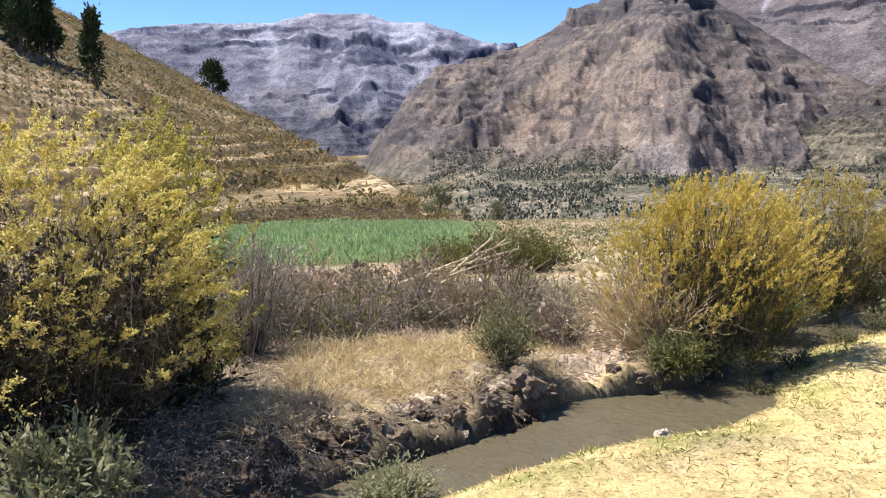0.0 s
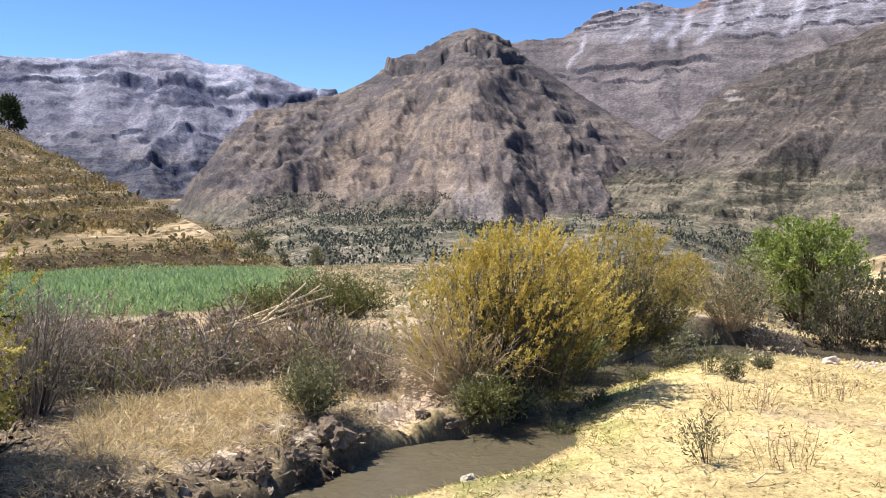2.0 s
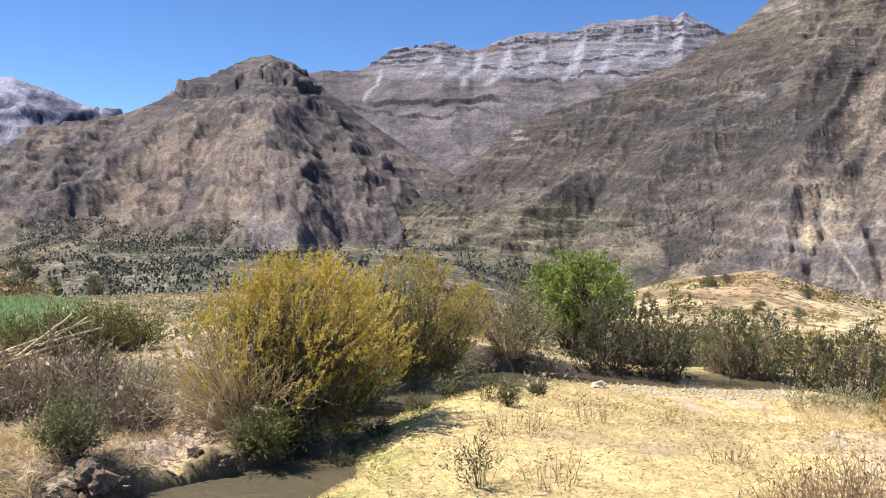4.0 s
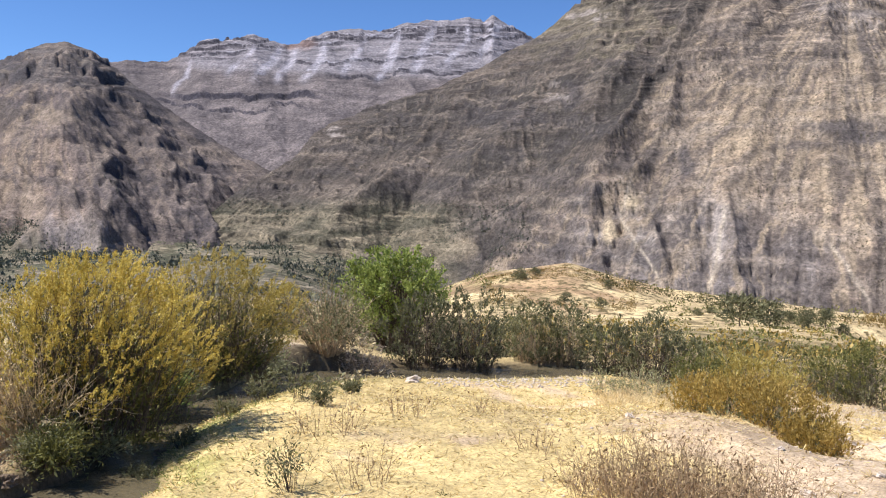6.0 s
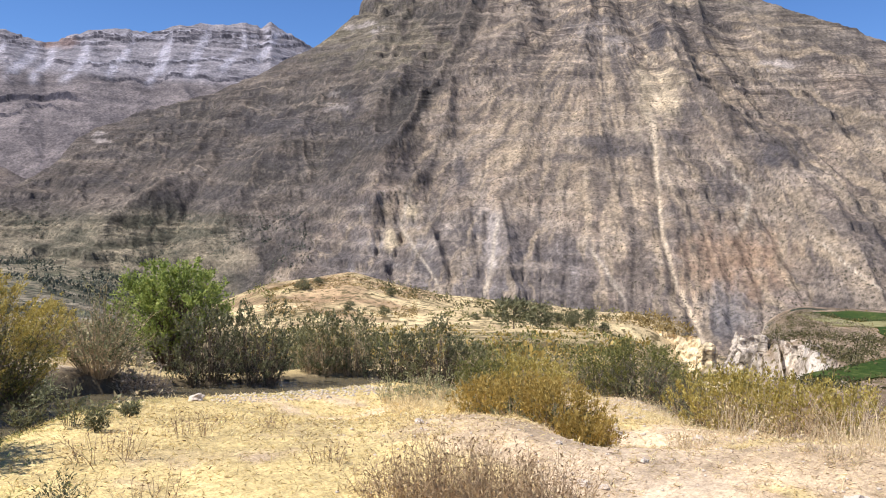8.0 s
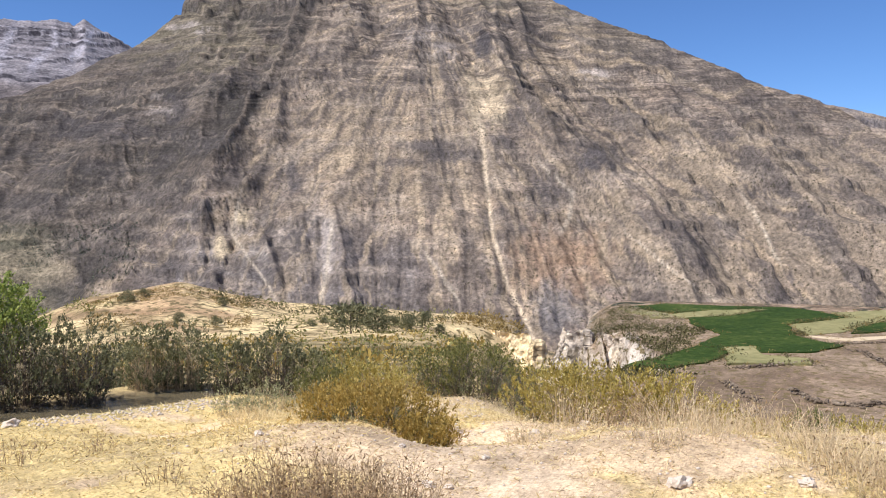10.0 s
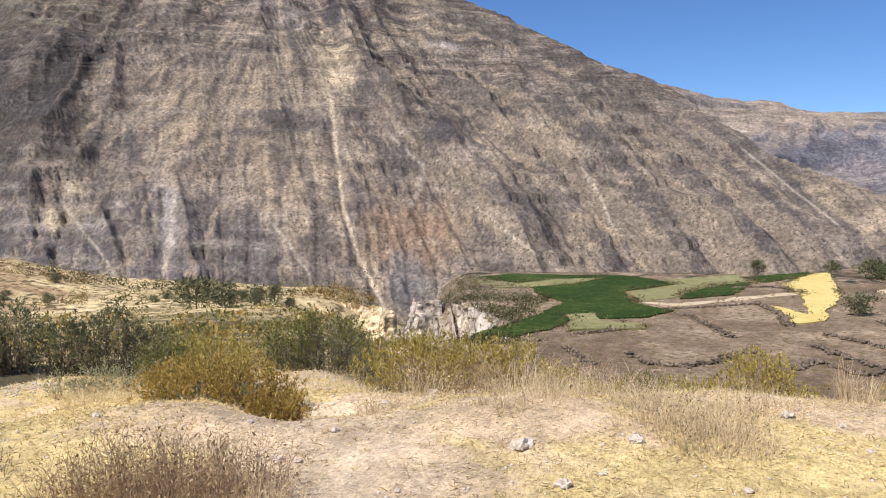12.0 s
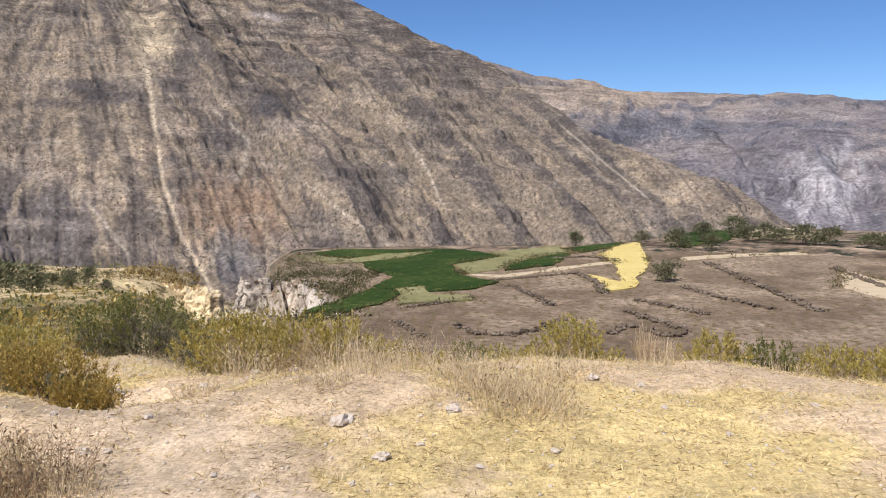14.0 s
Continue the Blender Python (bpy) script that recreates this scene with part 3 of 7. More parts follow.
def rock_material(name, grain=1.0, relief=4.0, plants=(0.058, 0.055, 0.036)):
    """Weathered mountain rock: streaks run down the slope, thin beds run along it, scrub dots the rest."""
    m, t, b = material(name)
    col = t.nodes.new("ShaderNodeVertexColor")
    col.layer_name = "tint"
    msk = t.nodes.new("ShaderNodeVertexColor")
    msk.layer_name = "mask"
    sep = t.nodes.new("ShaderNodeSeparateColor")
    t.links.new(msk.outputs[0], sep.inputs[0])
    beds_on, streak_on, scrub_on = sep.outputs[0], sep.outputs[1], sep.outputs[2]
    base = col.outputs[0]
    broad = noise_of(t, 0.028 / grain, 6, 0.62)
    fine = noise_of(t, 0.22 / grain, 8, 0.7)
    patchy = noise_of(t, 0.011 / grain, 5, 0.6)
    streak = noise_of(t, 1.0, 6, 0.66, scaled(t, "flow", 13 * grain, 95 * grain), 0.4)
    thread = noise_of(t, 1.0, 5, 0.66, scaled(t, "flow", 4.2 * grain, 34 * grain), 0.3)
    bed = noise_of(t, 1.0, 7, 0.62, scaled(t, "beds", 120 * grain, 9 * grain), 0.25)
    thin = noise_of(t, 1.0, 5, 0.62, scaled(t, "beds", 34 * grain, 3.0 * grain), 0.2)
    for n, lo, hi in ((broad, 0.74, 1.30), (fine, 0.50, 1.62)):
        base = blend(t, 1.0, base, ramp(t, n, [(0.32, (lo,) * 3), (0.5, (1, 1, 1)), (0.68, (hi, hi * 0.985, hi * 0.96))]), "MULTIPLY")
    s = blend(t, 1.0, base, ramp(t, streak, [(0.34, (0.66, 0.65, 0.66)), (0.46, (0.96,) * 3), (0.54, (1.02,) * 3), (0.68, (1.42, 1.38, 1.32))]), "MULTIPLY")
    s = blend(t, 1.0, s, ramp(t, thread, [(0.36, (0.76,) * 3), (0.5, (1, 1, 1)), (0.66, (1.26, 1.24, 1.21))]), "MULTIPLY")
    base = blend(t, math_of(t, "MULTIPLY", streak_on, ramp(t, patchy, [(0.38, (0.25,) * 3), (0.6, (1, 1, 1))])), base, s)
    s = blend(t, 1.0, base, ramp(t, bed, [(0.40, (0.50, 0.49, 0.51)), (0.47, (0.93,) * 3), (0.55, (1.04,) * 3), (0.64, (1.55, 1.50, 1.43))]), "MULTIPLY")
    s = blend(t, 1.0, s, ramp(t, thin, [(0.42, (0.68, 0.67, 0.68)), (0.5, (1, 1, 1)), (0.62, (1.28, 1.26, 1.24))]), "MULTIPLY")
    base = blend(t, math_of(t, "MULTIPLY", beds_on, ramp(t, patchy, [(0.40, (1, 1, 1)), (0.58, (0.12,) * 3)])), base, s)
    dots = []
    for scale, size in ((0.17, 0.24), (0.42, 0.30)):
        vor = t.nodes.new("ShaderNodeTexVoronoi")
        vor.inputs["Scale"].default_value = scale / grain
        t.links.new(t.nodes.new("ShaderNodeTexCoord").outputs["Object"], vor.inputs["Vector"])
        near = math_of(t, "ADD", vor.outputs["Distance"], math_of(t, "MULTIPLY", fine, 0.5))
        dots.append(ramp(t, near, [(size + 0.16, (1, 1, 1)), (size + 0.26, (0, 0, 0))]))
    dot = math_of(t, "MULTIPLY", math_of(t, "MAXIMUM", dots[0], math_of(t, "MULTIPLY", dots[1], 0.7)), math_of(t, "MULTIPLY", scrub_on, ramp(t, broad, [(0.36, (0.15,) * 3), (0.62, (1, 1, 1))])))
    base = blend(t, dot, base, plants)
    t.links.new(base, b.inputs["Base Color"])
    b.inputs["Roughness"].default_value = 0.95
    b.inputs["Specular IOR Level"].default_value = 0.08
    h = math_of(t, "ADD", math_of(t, "MULTIPLY", fine, 0.42), math_of(t, "MULTIPLY", math_of(t, "MULTIPLY", streak, streak_on), 1.3))
    h = math_of(t, "ADD", h, math_of(t, "MULTIPLY", math_of(t, "MULTIPLY", bed, beds_on), 1.6))
    h = math_of(t, "ADD", h, math_of(t, "MULTIPLY", broad, 1.6))
    h = math_of(t, "ADD", h, math_of(t, "MULTIPLY", dot, 0.25))
    bump_of(t, b, h, 1.0, relief * grain)
    return m


M_ROCK = rock_material("mountain_rock")
M_ROCK_FAR = rock_material("far_mountain_rock", 2.2, 5.0)


def line_at(E, points, wiggle, seed):
    """Bearing of a line that runs down a slope, at rise E; points: rise and bearing, from the top down."""
    p = np.array(points, float)[::-1]
    w = wiggle * (fbm(E * 0.55, 0 * E, 4, seed, 0.6) - 0.5)
    on = ss(p[0, 0] - 0.6, p[0, 0] + 0.8, E) * (1 - ss(p[-1, 0] - 1.0, p[-1, 0] + 0.6, E))
    return np.interp(E, p[:, 0], p[:, 1]) + w, on


def cliff_band(A, E, a0, a1, e, lean, w, seed, torn):
    """A band of cliff along the slope: how far up it a place lies, and where it stands."""
    n = fbm(A / 1.6, 0 * A, 5, seed, 0.6) - 0.5
    mid = e + lean * (A - a0) + 0.9 * n + 0.5 * (fbm(A / 5, 0 * A, 2, seed + 1) - 0.5)
    broken = ss(torn, torn + 0.14, fbm(A / 0.9, E / 1.2, 5, seed + 2, 0.62) + 0.04)
    on = ss(a0 - 1, a0 + 1.2, A) * (1 - ss(a1 - 1.2, a1 + 1, A)) * broken
    return np.clip((E - mid + w) / (2 * w), 0, 1), on


def blurred(a, times):
    """The grid smoothed over its neighbours, several times."""
    for _ in range(times):
        p = np.pad(a, 1, "edge")
        a = (4 * a + 2 * (p[:-2, 1:-1] + p[2:, 1:-1] + p[1:-1, :-2] + p[1:-1, 2:]) + p[:-2, :-2] + p[2:, 2:] + p[:-2, 2:] + p[2:, :-2]) / 16
    return a


def runoff(z, da, dr):
    """How much ground drains through each place of a grid of heights: logarithm of the count of places above it."""
    n, m = z.shape
    best, to = np.zeros(z.shape), np.arange(n * m).reshape(n, m).copy()
    ids, p = np.pad(to, 1, "edge"), np.pad(z, 1, "edge")
    for i in (-1, 0, 1):
        for j in (-1, 0, 1):
            if i or j:
                near, at_ = p[1 + i : n + 1 + i, 1 + j : m + 1 + j], ids[1 + i : n + 1 + i, 1 + j : m + 1 + j]
                fall = (z - near) / math.hypot(i * da, j * dr)
                to = np.where(fall > best, at_, to)
                best = np.maximum(best, fall)
    order, to = np.argsort(-z.ravel()).tolist(), to.ravel().tolist()
    acc = [1.0] * (n * m)
    for k in order:
        if to[k] != k:
            acc[to[k]] += acc[k]
    return np.log(np.array(acc)).reshape(n, m)


def mountain(name, label, crest, foot, step, rows, tint_of, mat, ribs=(), cliffs=(), gully=25.0, width=100.0, bands=24.0, layer=0.4, seed=0, power=1.0, rough=1.0,
             shear=0.0, mid=61.0, spread=24.0, spur=60.0, spur_width=300.0, light=1.0, dip=0.05, calm=(), torn=0.42):
    """A mountain side from its foot to its crest. crest: bearing, rise in degrees, distance; foot: bearing, height, distance. ribs: height, half width, line from the top down;
    cliffs: first and last bearing, rise, lean, half height in degrees, steepness. Gullies swing away from the bearing mid as they run down."""
    c, f = np.array(crest, float), np.array(foot, float)
    az = np.arange(c[0, 0], c[-1, 0], step)
    v = np.linspace(0, 1.1, rows)
    A, V = np.meshgrid(az, v, indexing="ij")
    rc, el = np.interp(A, c[:, 0], c[:, 2]), np.interp(A, c[:, 0], c[:, 1])
    zc = 1.7 + rc * np.tan(np.radians(el))
    rf, zf = np.interp(A, f[:, 0], f[:, 2]), np.interp(A, f[:, 0], f[:, 1])
    W = np.minimum(V, 1)
    jag = 0.34 * rough * (fbm(A / 0.9, 0 * A, 6, seed + 1, 0.62) - 0.5)
    z = zf + (zc - zf) * W**power + rc * np.radians(jag) * ss(0.7, 1.0, W)
    r = rf + (rc - rf) * W
    mean = 0.5 * (rc.mean() + rf.mean())
    arc = np.radians(A) * mean
    x0, y0 = polar(A, r)
    E = np.degrees(np.arctan2(z - 1.7, r))
    swing = np.clip((A - mid) / spread, -1, 1)
    q = arc + shear * swing * z
    hold = ss(0.0, 0.25, W) * (1 - 0.75 * ss(0.8, 1.0, W))
    if calm:
        hold = hold * (1 - 0.75 * ss(0.0, 1.0, 1.4 - np.hypot((A - calm[0]) / calm[2], (E - calm[1]) / calm[3])))
    top = 1 - 0.8 * ss(0.9, 1.0, W)
    # named ribs and gullies
    for k, (hgt, half, points) in enumerate(ribs):
        path, on = line_at(E, points, 1.1 * half, seed + 40 + k)
        d = np.abs(A - path) / (half * (0.75 + 0.5 * fbm(A, E, 3, seed + 60 + k)))
        z = z + 0.6 * hgt * on * np.maximum(0, 1 - d) ** 1.15 * top
    # spurs, ribs and gullies down the slope, each finer than the last
    warp = 1.2 * (fbm(x0 / (2.2 * spur_width), y0 / (2.2 * spur_width), 4, seed + 29) - 0.5)
    big = ridged(q / spur_width + warp, z / (4 * spur_width), 3, seed + 19, 0.5)
    warp = 2.0 * (fbm(x0 / (2.0 * width), y0 / (2.0 * width), 5, seed + 13, 0.55) - 0.5)
    rib = ridged(q / width + warp, z / (3.5 * width), 4, seed + 17, 0.5)
    warp = 2.4 * (fbm(x0 / (0.7 * width), y0 / (0.7 * width), 4, seed + 14, 0.55) - 0.5)
    z = z + hold * (spur * 1.4 * (big - 0.6) + gully * 0.7 * (rib - 0.5))
    z = z + (0.35 + 0.65 * hold) * gully * 0.95 * (fbm(x0 / (0.45 * width), y0 / (0.45 * width), 6, seed + 23, 0.6) - 0.5)
    # gullies cut by running water, each branching into finer ones
    da, dr = np.radians(step) * mean, float((rc - rf).mean()) / rows
    for cut, soft in ((0.050, 8), (0.026, 3), (0.012, 1)):
        wet = runoff(z, da, dr)
        z = z - cut * gully * blurred(np.minimum(wet, 7.0), soft) * top * ss(0.0, 0.1, W) * (0.35 + 0.65 * np.minimum(hold / (0.05 + ss(0.0, 0.25, W)), 1))
    wet = runoff(z, da, dr)
    small = 1 - np.clip(wet / 5, 0, 1)
    # beds of hard and soft rock
    zt = z + dip * arc + 0.9 * bands * (fbm(arc / (9 * bands), z / (9 * bands), 3, seed + 5) - 0.5)
    tilt = zt / bands + 0.8 * vnoise(zt / bands / 2.3, 0 * zt, seed + 7)
    fr = tilt - np.floor(tilt)
    strong = ss(0.42, 0.62, fbm(arc / (5 * bands), tilt / 1.7, 4, seed + 11, 0.6))
    z = z + layer * bands * (ss(0.45, 0.62, fr) - fr) * strong * top
    # cliffs
    face, ledge = 0 * A, 0 * A
    for k, (a0, a1, e, lean, w, hard) in enumerate(cliffs):
        u, on = cliff_band(A, E, a0, a1, e, lean, w, seed + 80 + 3 * k, torn)
        z = z + 0.55 * hard * on * (ss(0.40, 0.60, u) - u) * np.radians(2 * w) * r
        face = np.maximum(face, on * ss(0.30, 0.42, u) * (1 - ss(0.60, 0.72, u)))
        ledge = np.maximum(ledge, on * ss(0.66, 0.78, u) * (1 - ss(0.9, 1.0, u)))
    over = np.maximum(V - 1, 0) / 0.1
    r = np.minimum(r + over * 400, 4985)
    z = z - over**1.2 * 300
    x, y = polar(A, r)
    E = np.degrees(np.arctan2(z - 1.7, r))
    s = dict(A=A, E=E, valley=ss(1.8, 4.2, blurred(wet, 1)), channel=ss(3.6, 5.2, blurred(wet, 1)), ridge=1 - ss(0.25, 0.9, blurred(wet, 1)), q=q, arc=arc, z=z, zt=zt, rib=rib, small=small, big=big, face=face, ledge=ledge, step=strong * ss(0.4, 0.5, fr) * (1 - ss(0.6, 0.7, fr)), h=np.clip((z - zf) / (zc - zf + 1), 0, 1))
    tint, mask = tint_of(s)
    me = mesh_of(name, np.stack([x, y, z], -1).reshape(-1, 3), grid_quads(*x.shape)[:, ::-1], [mat], tint=np.clip(tint * np.array(light), 0.01, 0.9).reshape(-1, 3))
    layer_of = me.color_attributes.new("mask", "FLOAT_COLOR", "POINT")
    layer_of.data.foreach_set("color", np.concatenate([np.stack([np.clip(k + 0 * A, 0, 1) for k in mask], -1), np.ones((*A.shape, 1))], -1).astype(np.float32).ravel())
    for key, a, b in (("flow", q + 0.35 * width * warp, z), ("beds", arc, zt + 7 * warp)):
        at_ = me.attributes.new(key, "FLOAT_VECTOR", "POINT")
        at_.data.foreach_set("vector", np.stack([a, b, 0 * a], -1).astype(np.float32).ravel())
    tagged(new(name, me), label, "mountain", kind="structure")
    return A, E, x, y, z


def spot(A, E, a, e, wa, we, seed, soft=0.5):
    """A ragged patch round bearing a and rise e."""
    n = fbm(A * 1.3, E * 1.3, 5, seed, 0.6) - 0.5
    d = np.hypot((A - a) / wa, (E - e) / we) + n * 1.6
    return 1 - ss(1 - soft, 1 + soft * 0.4, d)


def trail(A, E, points, half, seed, wiggle=0.35):
    """A thin line of scree down the slope."""
    path, on = line_at(E, points, wiggle, seed)
    return np.exp(-(((A - path) / half) ** 2)) * on


def tint_snowy(s):
    A, E, arc, z, q = s["A"], s["E"], s["arc"], s["z"], s["q"]
    n = fbm(arc / 160, z / 90, 5, 101, 0.6)
    # haze of the distance is put into the rock colour, greyer and bluer
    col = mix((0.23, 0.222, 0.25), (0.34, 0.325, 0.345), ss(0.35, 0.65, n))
    # fans of pale scree between the cliffs
    fan = ridged((arc + 0.25 * z) / 330 + 0.5 * fbm(arc / 500, z / 300, 3, 104), z / 2500, 3, 103, 0.55)
    col = mix(col, (0.42, 0.405, 0.42), ss(0.55, 0.72, fan) * ss(2.0, 4.5, E) * 0.75)
    low = 1 - ss(1.2, 2.8, E + 1.5 * (n - 0.5))
    col = mix(col, mix((0.11, 0.112, 0.125), (0.20, 0.19, 0.19), ss(0.42, 0.6, fbm(arc / 90, z / 50, 5, 105, 0.62))), low * 0.8)
    col = mix(col, (0.34, 0.305, 0.265), spot(A, E, -6.6, 1.2, 2.2, 0.7, 110) * 0.55 + spot(A, E, -11.0, 2.6, 4.0, 0.8, 111) * 0.35)
    col = mix(col, (0.14, 0.14, 0.165), s["valley"] * (0.2 + 0.35 * low))
    flute = ss(0.40, 0.58, fbm(q / 28, z / 260, 4, 107, 0.6))
    col = mix(col, (0.07, 0.078, 0.115), s["face"] * (0.65 + 0.3 * flute))
    crag = ss(0.50, 0.55, fbm(q / 95, z / 50, 5, 109, 0.6)) * ss(4.2, 5.0, E) * (1 - ss(6.9, 7.2, E)) * (0.45 + 0.55 * ss(-10, -7, A))
    col = mix(col, (0.085, 0.092, 0.135), crag * 0.8)
    snow = s["ledge"] * ss(0.44, 0.58, n) * ss(5.0, 6.2, E) * 0.5
    snow = np.maximum(snow, ss(0.68, 0.78, fan) * ss(5.0, 6.4, E) * 0.45)
    snow = np.maximum(snow, ss(0.90, 0.97, s["h"]) * ss(0.42, 0.55, fbm(arc / 240, z / 40, 4, 108)) * 0.45)
    col = mix(col, (0.74, 0.74, 0.78), snow)
    return col, (0.18 + 0.55 * low, 0.4 - 0.25 * low, 0.25 * low)


def tint_ledges(s):
    A, E, arc, z, q = s["A"], s["E"], s["arc"], s["z"], s["q"]
    n = fbm(arc / 160, z / 90, 5, 161, 0.6)
    col = mix((0.205, 0.182, 0.172), (0.29, 0.255, 0.235), ss(0.35, 0.65, n))
    high = ss(8.3, 9.2, E + 0.8 * (n - 0.5)) * ss(20, 22, A)
    col = mix(col, (0.40, 0.385, 0.395), high * 0.75)
    col = mix(col, (0.075, 0.072, 0.086), np.maximum(s["face"] * 0.95, s["step"] * 0.5 * ss(6.5, 8, E)))
    col = mix(col, (0.62, 0.61, 0.64), s["ledge"] * ss(0.42, 0.56, fbm(arc / 120, z / 50, 4, 168)) * ss(8.6, 9.8, E) * 0.85)
    for k, (a, e0, e1, w) in enumerate([(26.4, 10.6, 8.4, 0.32), (27.2, 10.4, 8.3, 0.25), (29.0, 10.8, 8.4, 0.28), (31.6, 11.0, 8.9, 0.22), (34.0, 11.4, 8.6, 0.30), (36.4, 12.0, 9.2, 0.28), (38.6, 12.0, 9.6, 0.22), (40.6, 12.2, 10.0, 0.25),
                                        (20.8, 8.9, 7.2, 0.16), (24.3, 10.2, 8.6, 0.2)]):
        d = trail(A, E, [(e0, a + 0.9), (0.5 * (e0 + e1), a + 0.35), (e1, a - 0.5)], 0.6 * w * (1.0 + 0.8 * (e0 - E) / (e0 - e1)), 169 + k, 1.2)
        col = mix(col, (0.70, 0.69, 0.73), np.clip(d * 1.2 * ss(0.30, 0.46, fbm(arc / 60, z / 45, 4, 189, 0.6)), 0, 0.5))
    col = mix(col, (0.36, 0.25, 0.20), spot(A, E, 28.2, 10.6, 1.0, 0.5, 160) * 0.6)
    return col, (0.35 + 0.5 * high, 0.45, 0.15)


def tint_far(s):
    A, E, arc, z, q = s["A"], s["E"], s["arc"], s["z"], s["q"]
    n = fbm(arc / 200, z / 110, 5, 141, 0.6)
    # bluish shades carry painted haze, most of all low down at the right
    col = mix((0.22, 0.195, 0.195), (0.31, 0.262, 0.235), ss(0.35, 0.65, n))
    col = mix(col, (0.30, 0.24, 0.185), (1 - ss(94, 101, A + 2.5 * (2.5 - E) * 0.5)) * 0.6)
    col = mix(col, (0.30, 0.245, 0.195), ss(3.6, 4.8, E + 1.2 * (n - 0.5)) * 0.6)
    dark = ss(0.50, 0.6, fbm(arc / 420 - z / 500, z / 120, 4, 143))
    col = mix(col, (0.10, 0.105, 0.135), np.maximum(s["face"], np.maximum(dark * 0.55, s["step"] * 0.6)) * 0.7)
    col = mix(col, (0.12, 0.12, 0.145), s["valley"] * 0.45)
    col = mix(col, (0.105, 0.11, 0.135), spot(A, E, 98.5, 2.6, 5.0, 1.1, 146) * 0.75)
    col = mix(col, (0.14, 0.135, 0.16), spot(A, E, 109, -2.4, 7.0, 2.4, 147, 0.8) * 0.7)
    col = mix(col, (0.42, 0.40, 0.41), spot(A, E, 109.5, -1.0, 3.0, 2.4, 145) * ss(0.52, 0.68, s["small"]) * 0.8)
    return col, (0.6, 0.35, 0.5)


def tint_capped(s):
    A, E, arc, z, q = s["A"], s["E"], s["arc"], s["z"], s["q"]
    n, m = fbm(arc / 130, z / 80, 5, 111, 0.62), fbm(q / 60, z / 200, 5, 112, 0.62)
    col = mix((0.185, 0.152, 0.138), (0.265, 0.208, 0.172), ss(0.35, 0.65, n))
    warm = spot(A, E, 8.0, 1.6, 6.5, 3.2, 118, 0.8)
    col = mix(col, mix((0.27, 0.20, 0.15), (0.34, 0.262, 0.18), ss(0.42, 0.6, m)), warm * 0.7)
    # right of the spur: its side away from the sun, shade put into the tint
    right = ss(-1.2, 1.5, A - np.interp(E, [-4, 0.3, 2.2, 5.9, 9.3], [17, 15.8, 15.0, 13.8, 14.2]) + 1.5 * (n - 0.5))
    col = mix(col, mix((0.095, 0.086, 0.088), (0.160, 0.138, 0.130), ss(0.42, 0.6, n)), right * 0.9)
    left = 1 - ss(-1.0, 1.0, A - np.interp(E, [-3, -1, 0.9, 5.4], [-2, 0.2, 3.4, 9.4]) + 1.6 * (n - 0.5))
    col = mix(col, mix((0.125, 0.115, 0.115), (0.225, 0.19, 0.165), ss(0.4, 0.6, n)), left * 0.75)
    cap = ss(6.4, 7.2, E + 0.9 * (n - 0.5)) * ss(7.5, 9.5, A)
    col = mix(col, (0.135, 0.125, 0.118), cap * 0.8)
    flute = ss(0.42, 0.58, fbm(q / 16, z / 140, 4, 113, 0.6))
    col = mix(col, (0.070, 0.067, 0.075), s["face"] * (0.30 + 0.4 * flute))
    col = mix(col, (0.235, 0.20, 0.155), s["ledge"] * 0.5)
    col = mix(col, (0.085, 0.08, 0.082), s["step"] * (0.25 + 0.3 * cap + 0.3 * right))
    col = mix(col, (0.35, 0.285, 0.20), spot(A, E, 11.5, 5.3, 4.0, 0.6, 114) * 0.5)
    away = np.hypot(A - 13.5, 9 - E)
    fan = np.degrees(np.arctan2(A - 13.5, 9 - E)) + 9 * (fbm(A / 3, E / 3, 4, 109, 0.55) - 0.5)
    col = mix(col, (0.10, 0.088, 0.085), ss(0.51, 0.58, fbm(fan / 4.0, away / 4, 5, 107, 0.62)) * 0.6 * (1 - cap))
    col = mix(col, (0.36, 0.285, 0.20), ss(0.53, 0.60, fbm(fan / 2.2, away / 4.5, 4, 108, 0.6)) * 0.5 * (1 - cap) * (1 - 0.6 * right))
    rock = ss(0.545, 0.59, fbm(arc / 70 + z / 200, z / 40, 5, 147, 0.62))
    col = mix(col, (0.085, 0.078, 0.082), rock * 0.65)
    rock = ss(0.56, 0.61, fbm(arc / 60 - z / 200, z / 36, 5, 148, 0.62))
    col = mix(col, (0.35, 0.285, 0.225), rock * 0.28)
    # gullies darker, ridge lines paler
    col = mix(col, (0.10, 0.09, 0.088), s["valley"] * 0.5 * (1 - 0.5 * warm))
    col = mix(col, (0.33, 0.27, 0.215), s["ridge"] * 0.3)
    low = 1 - ss(-2.6, -0.6, E + 1.6 * (n - 0.5))
    col = mix(col, mix((0.20, 0.185, 0.125), (0.115, 0.118, 0.075), ss(0.42, 0.6, fbm(arc / 50, z / 18, 5, 119, 0.62))), low * 0.6 * (1 - right))
    col = mix(col, (0.33, 0.29, 0.27), spot(A, E, 14.5, -2.2, 2.2, 1.5, 115) * ss(0.5, 0.7, s["small"]) * 0.7)
    return col, (0.30 + 0.55 * cap + 0.25 * right, 0.3 - 0.2 * cap, 0.75 - 0.4 * cap)


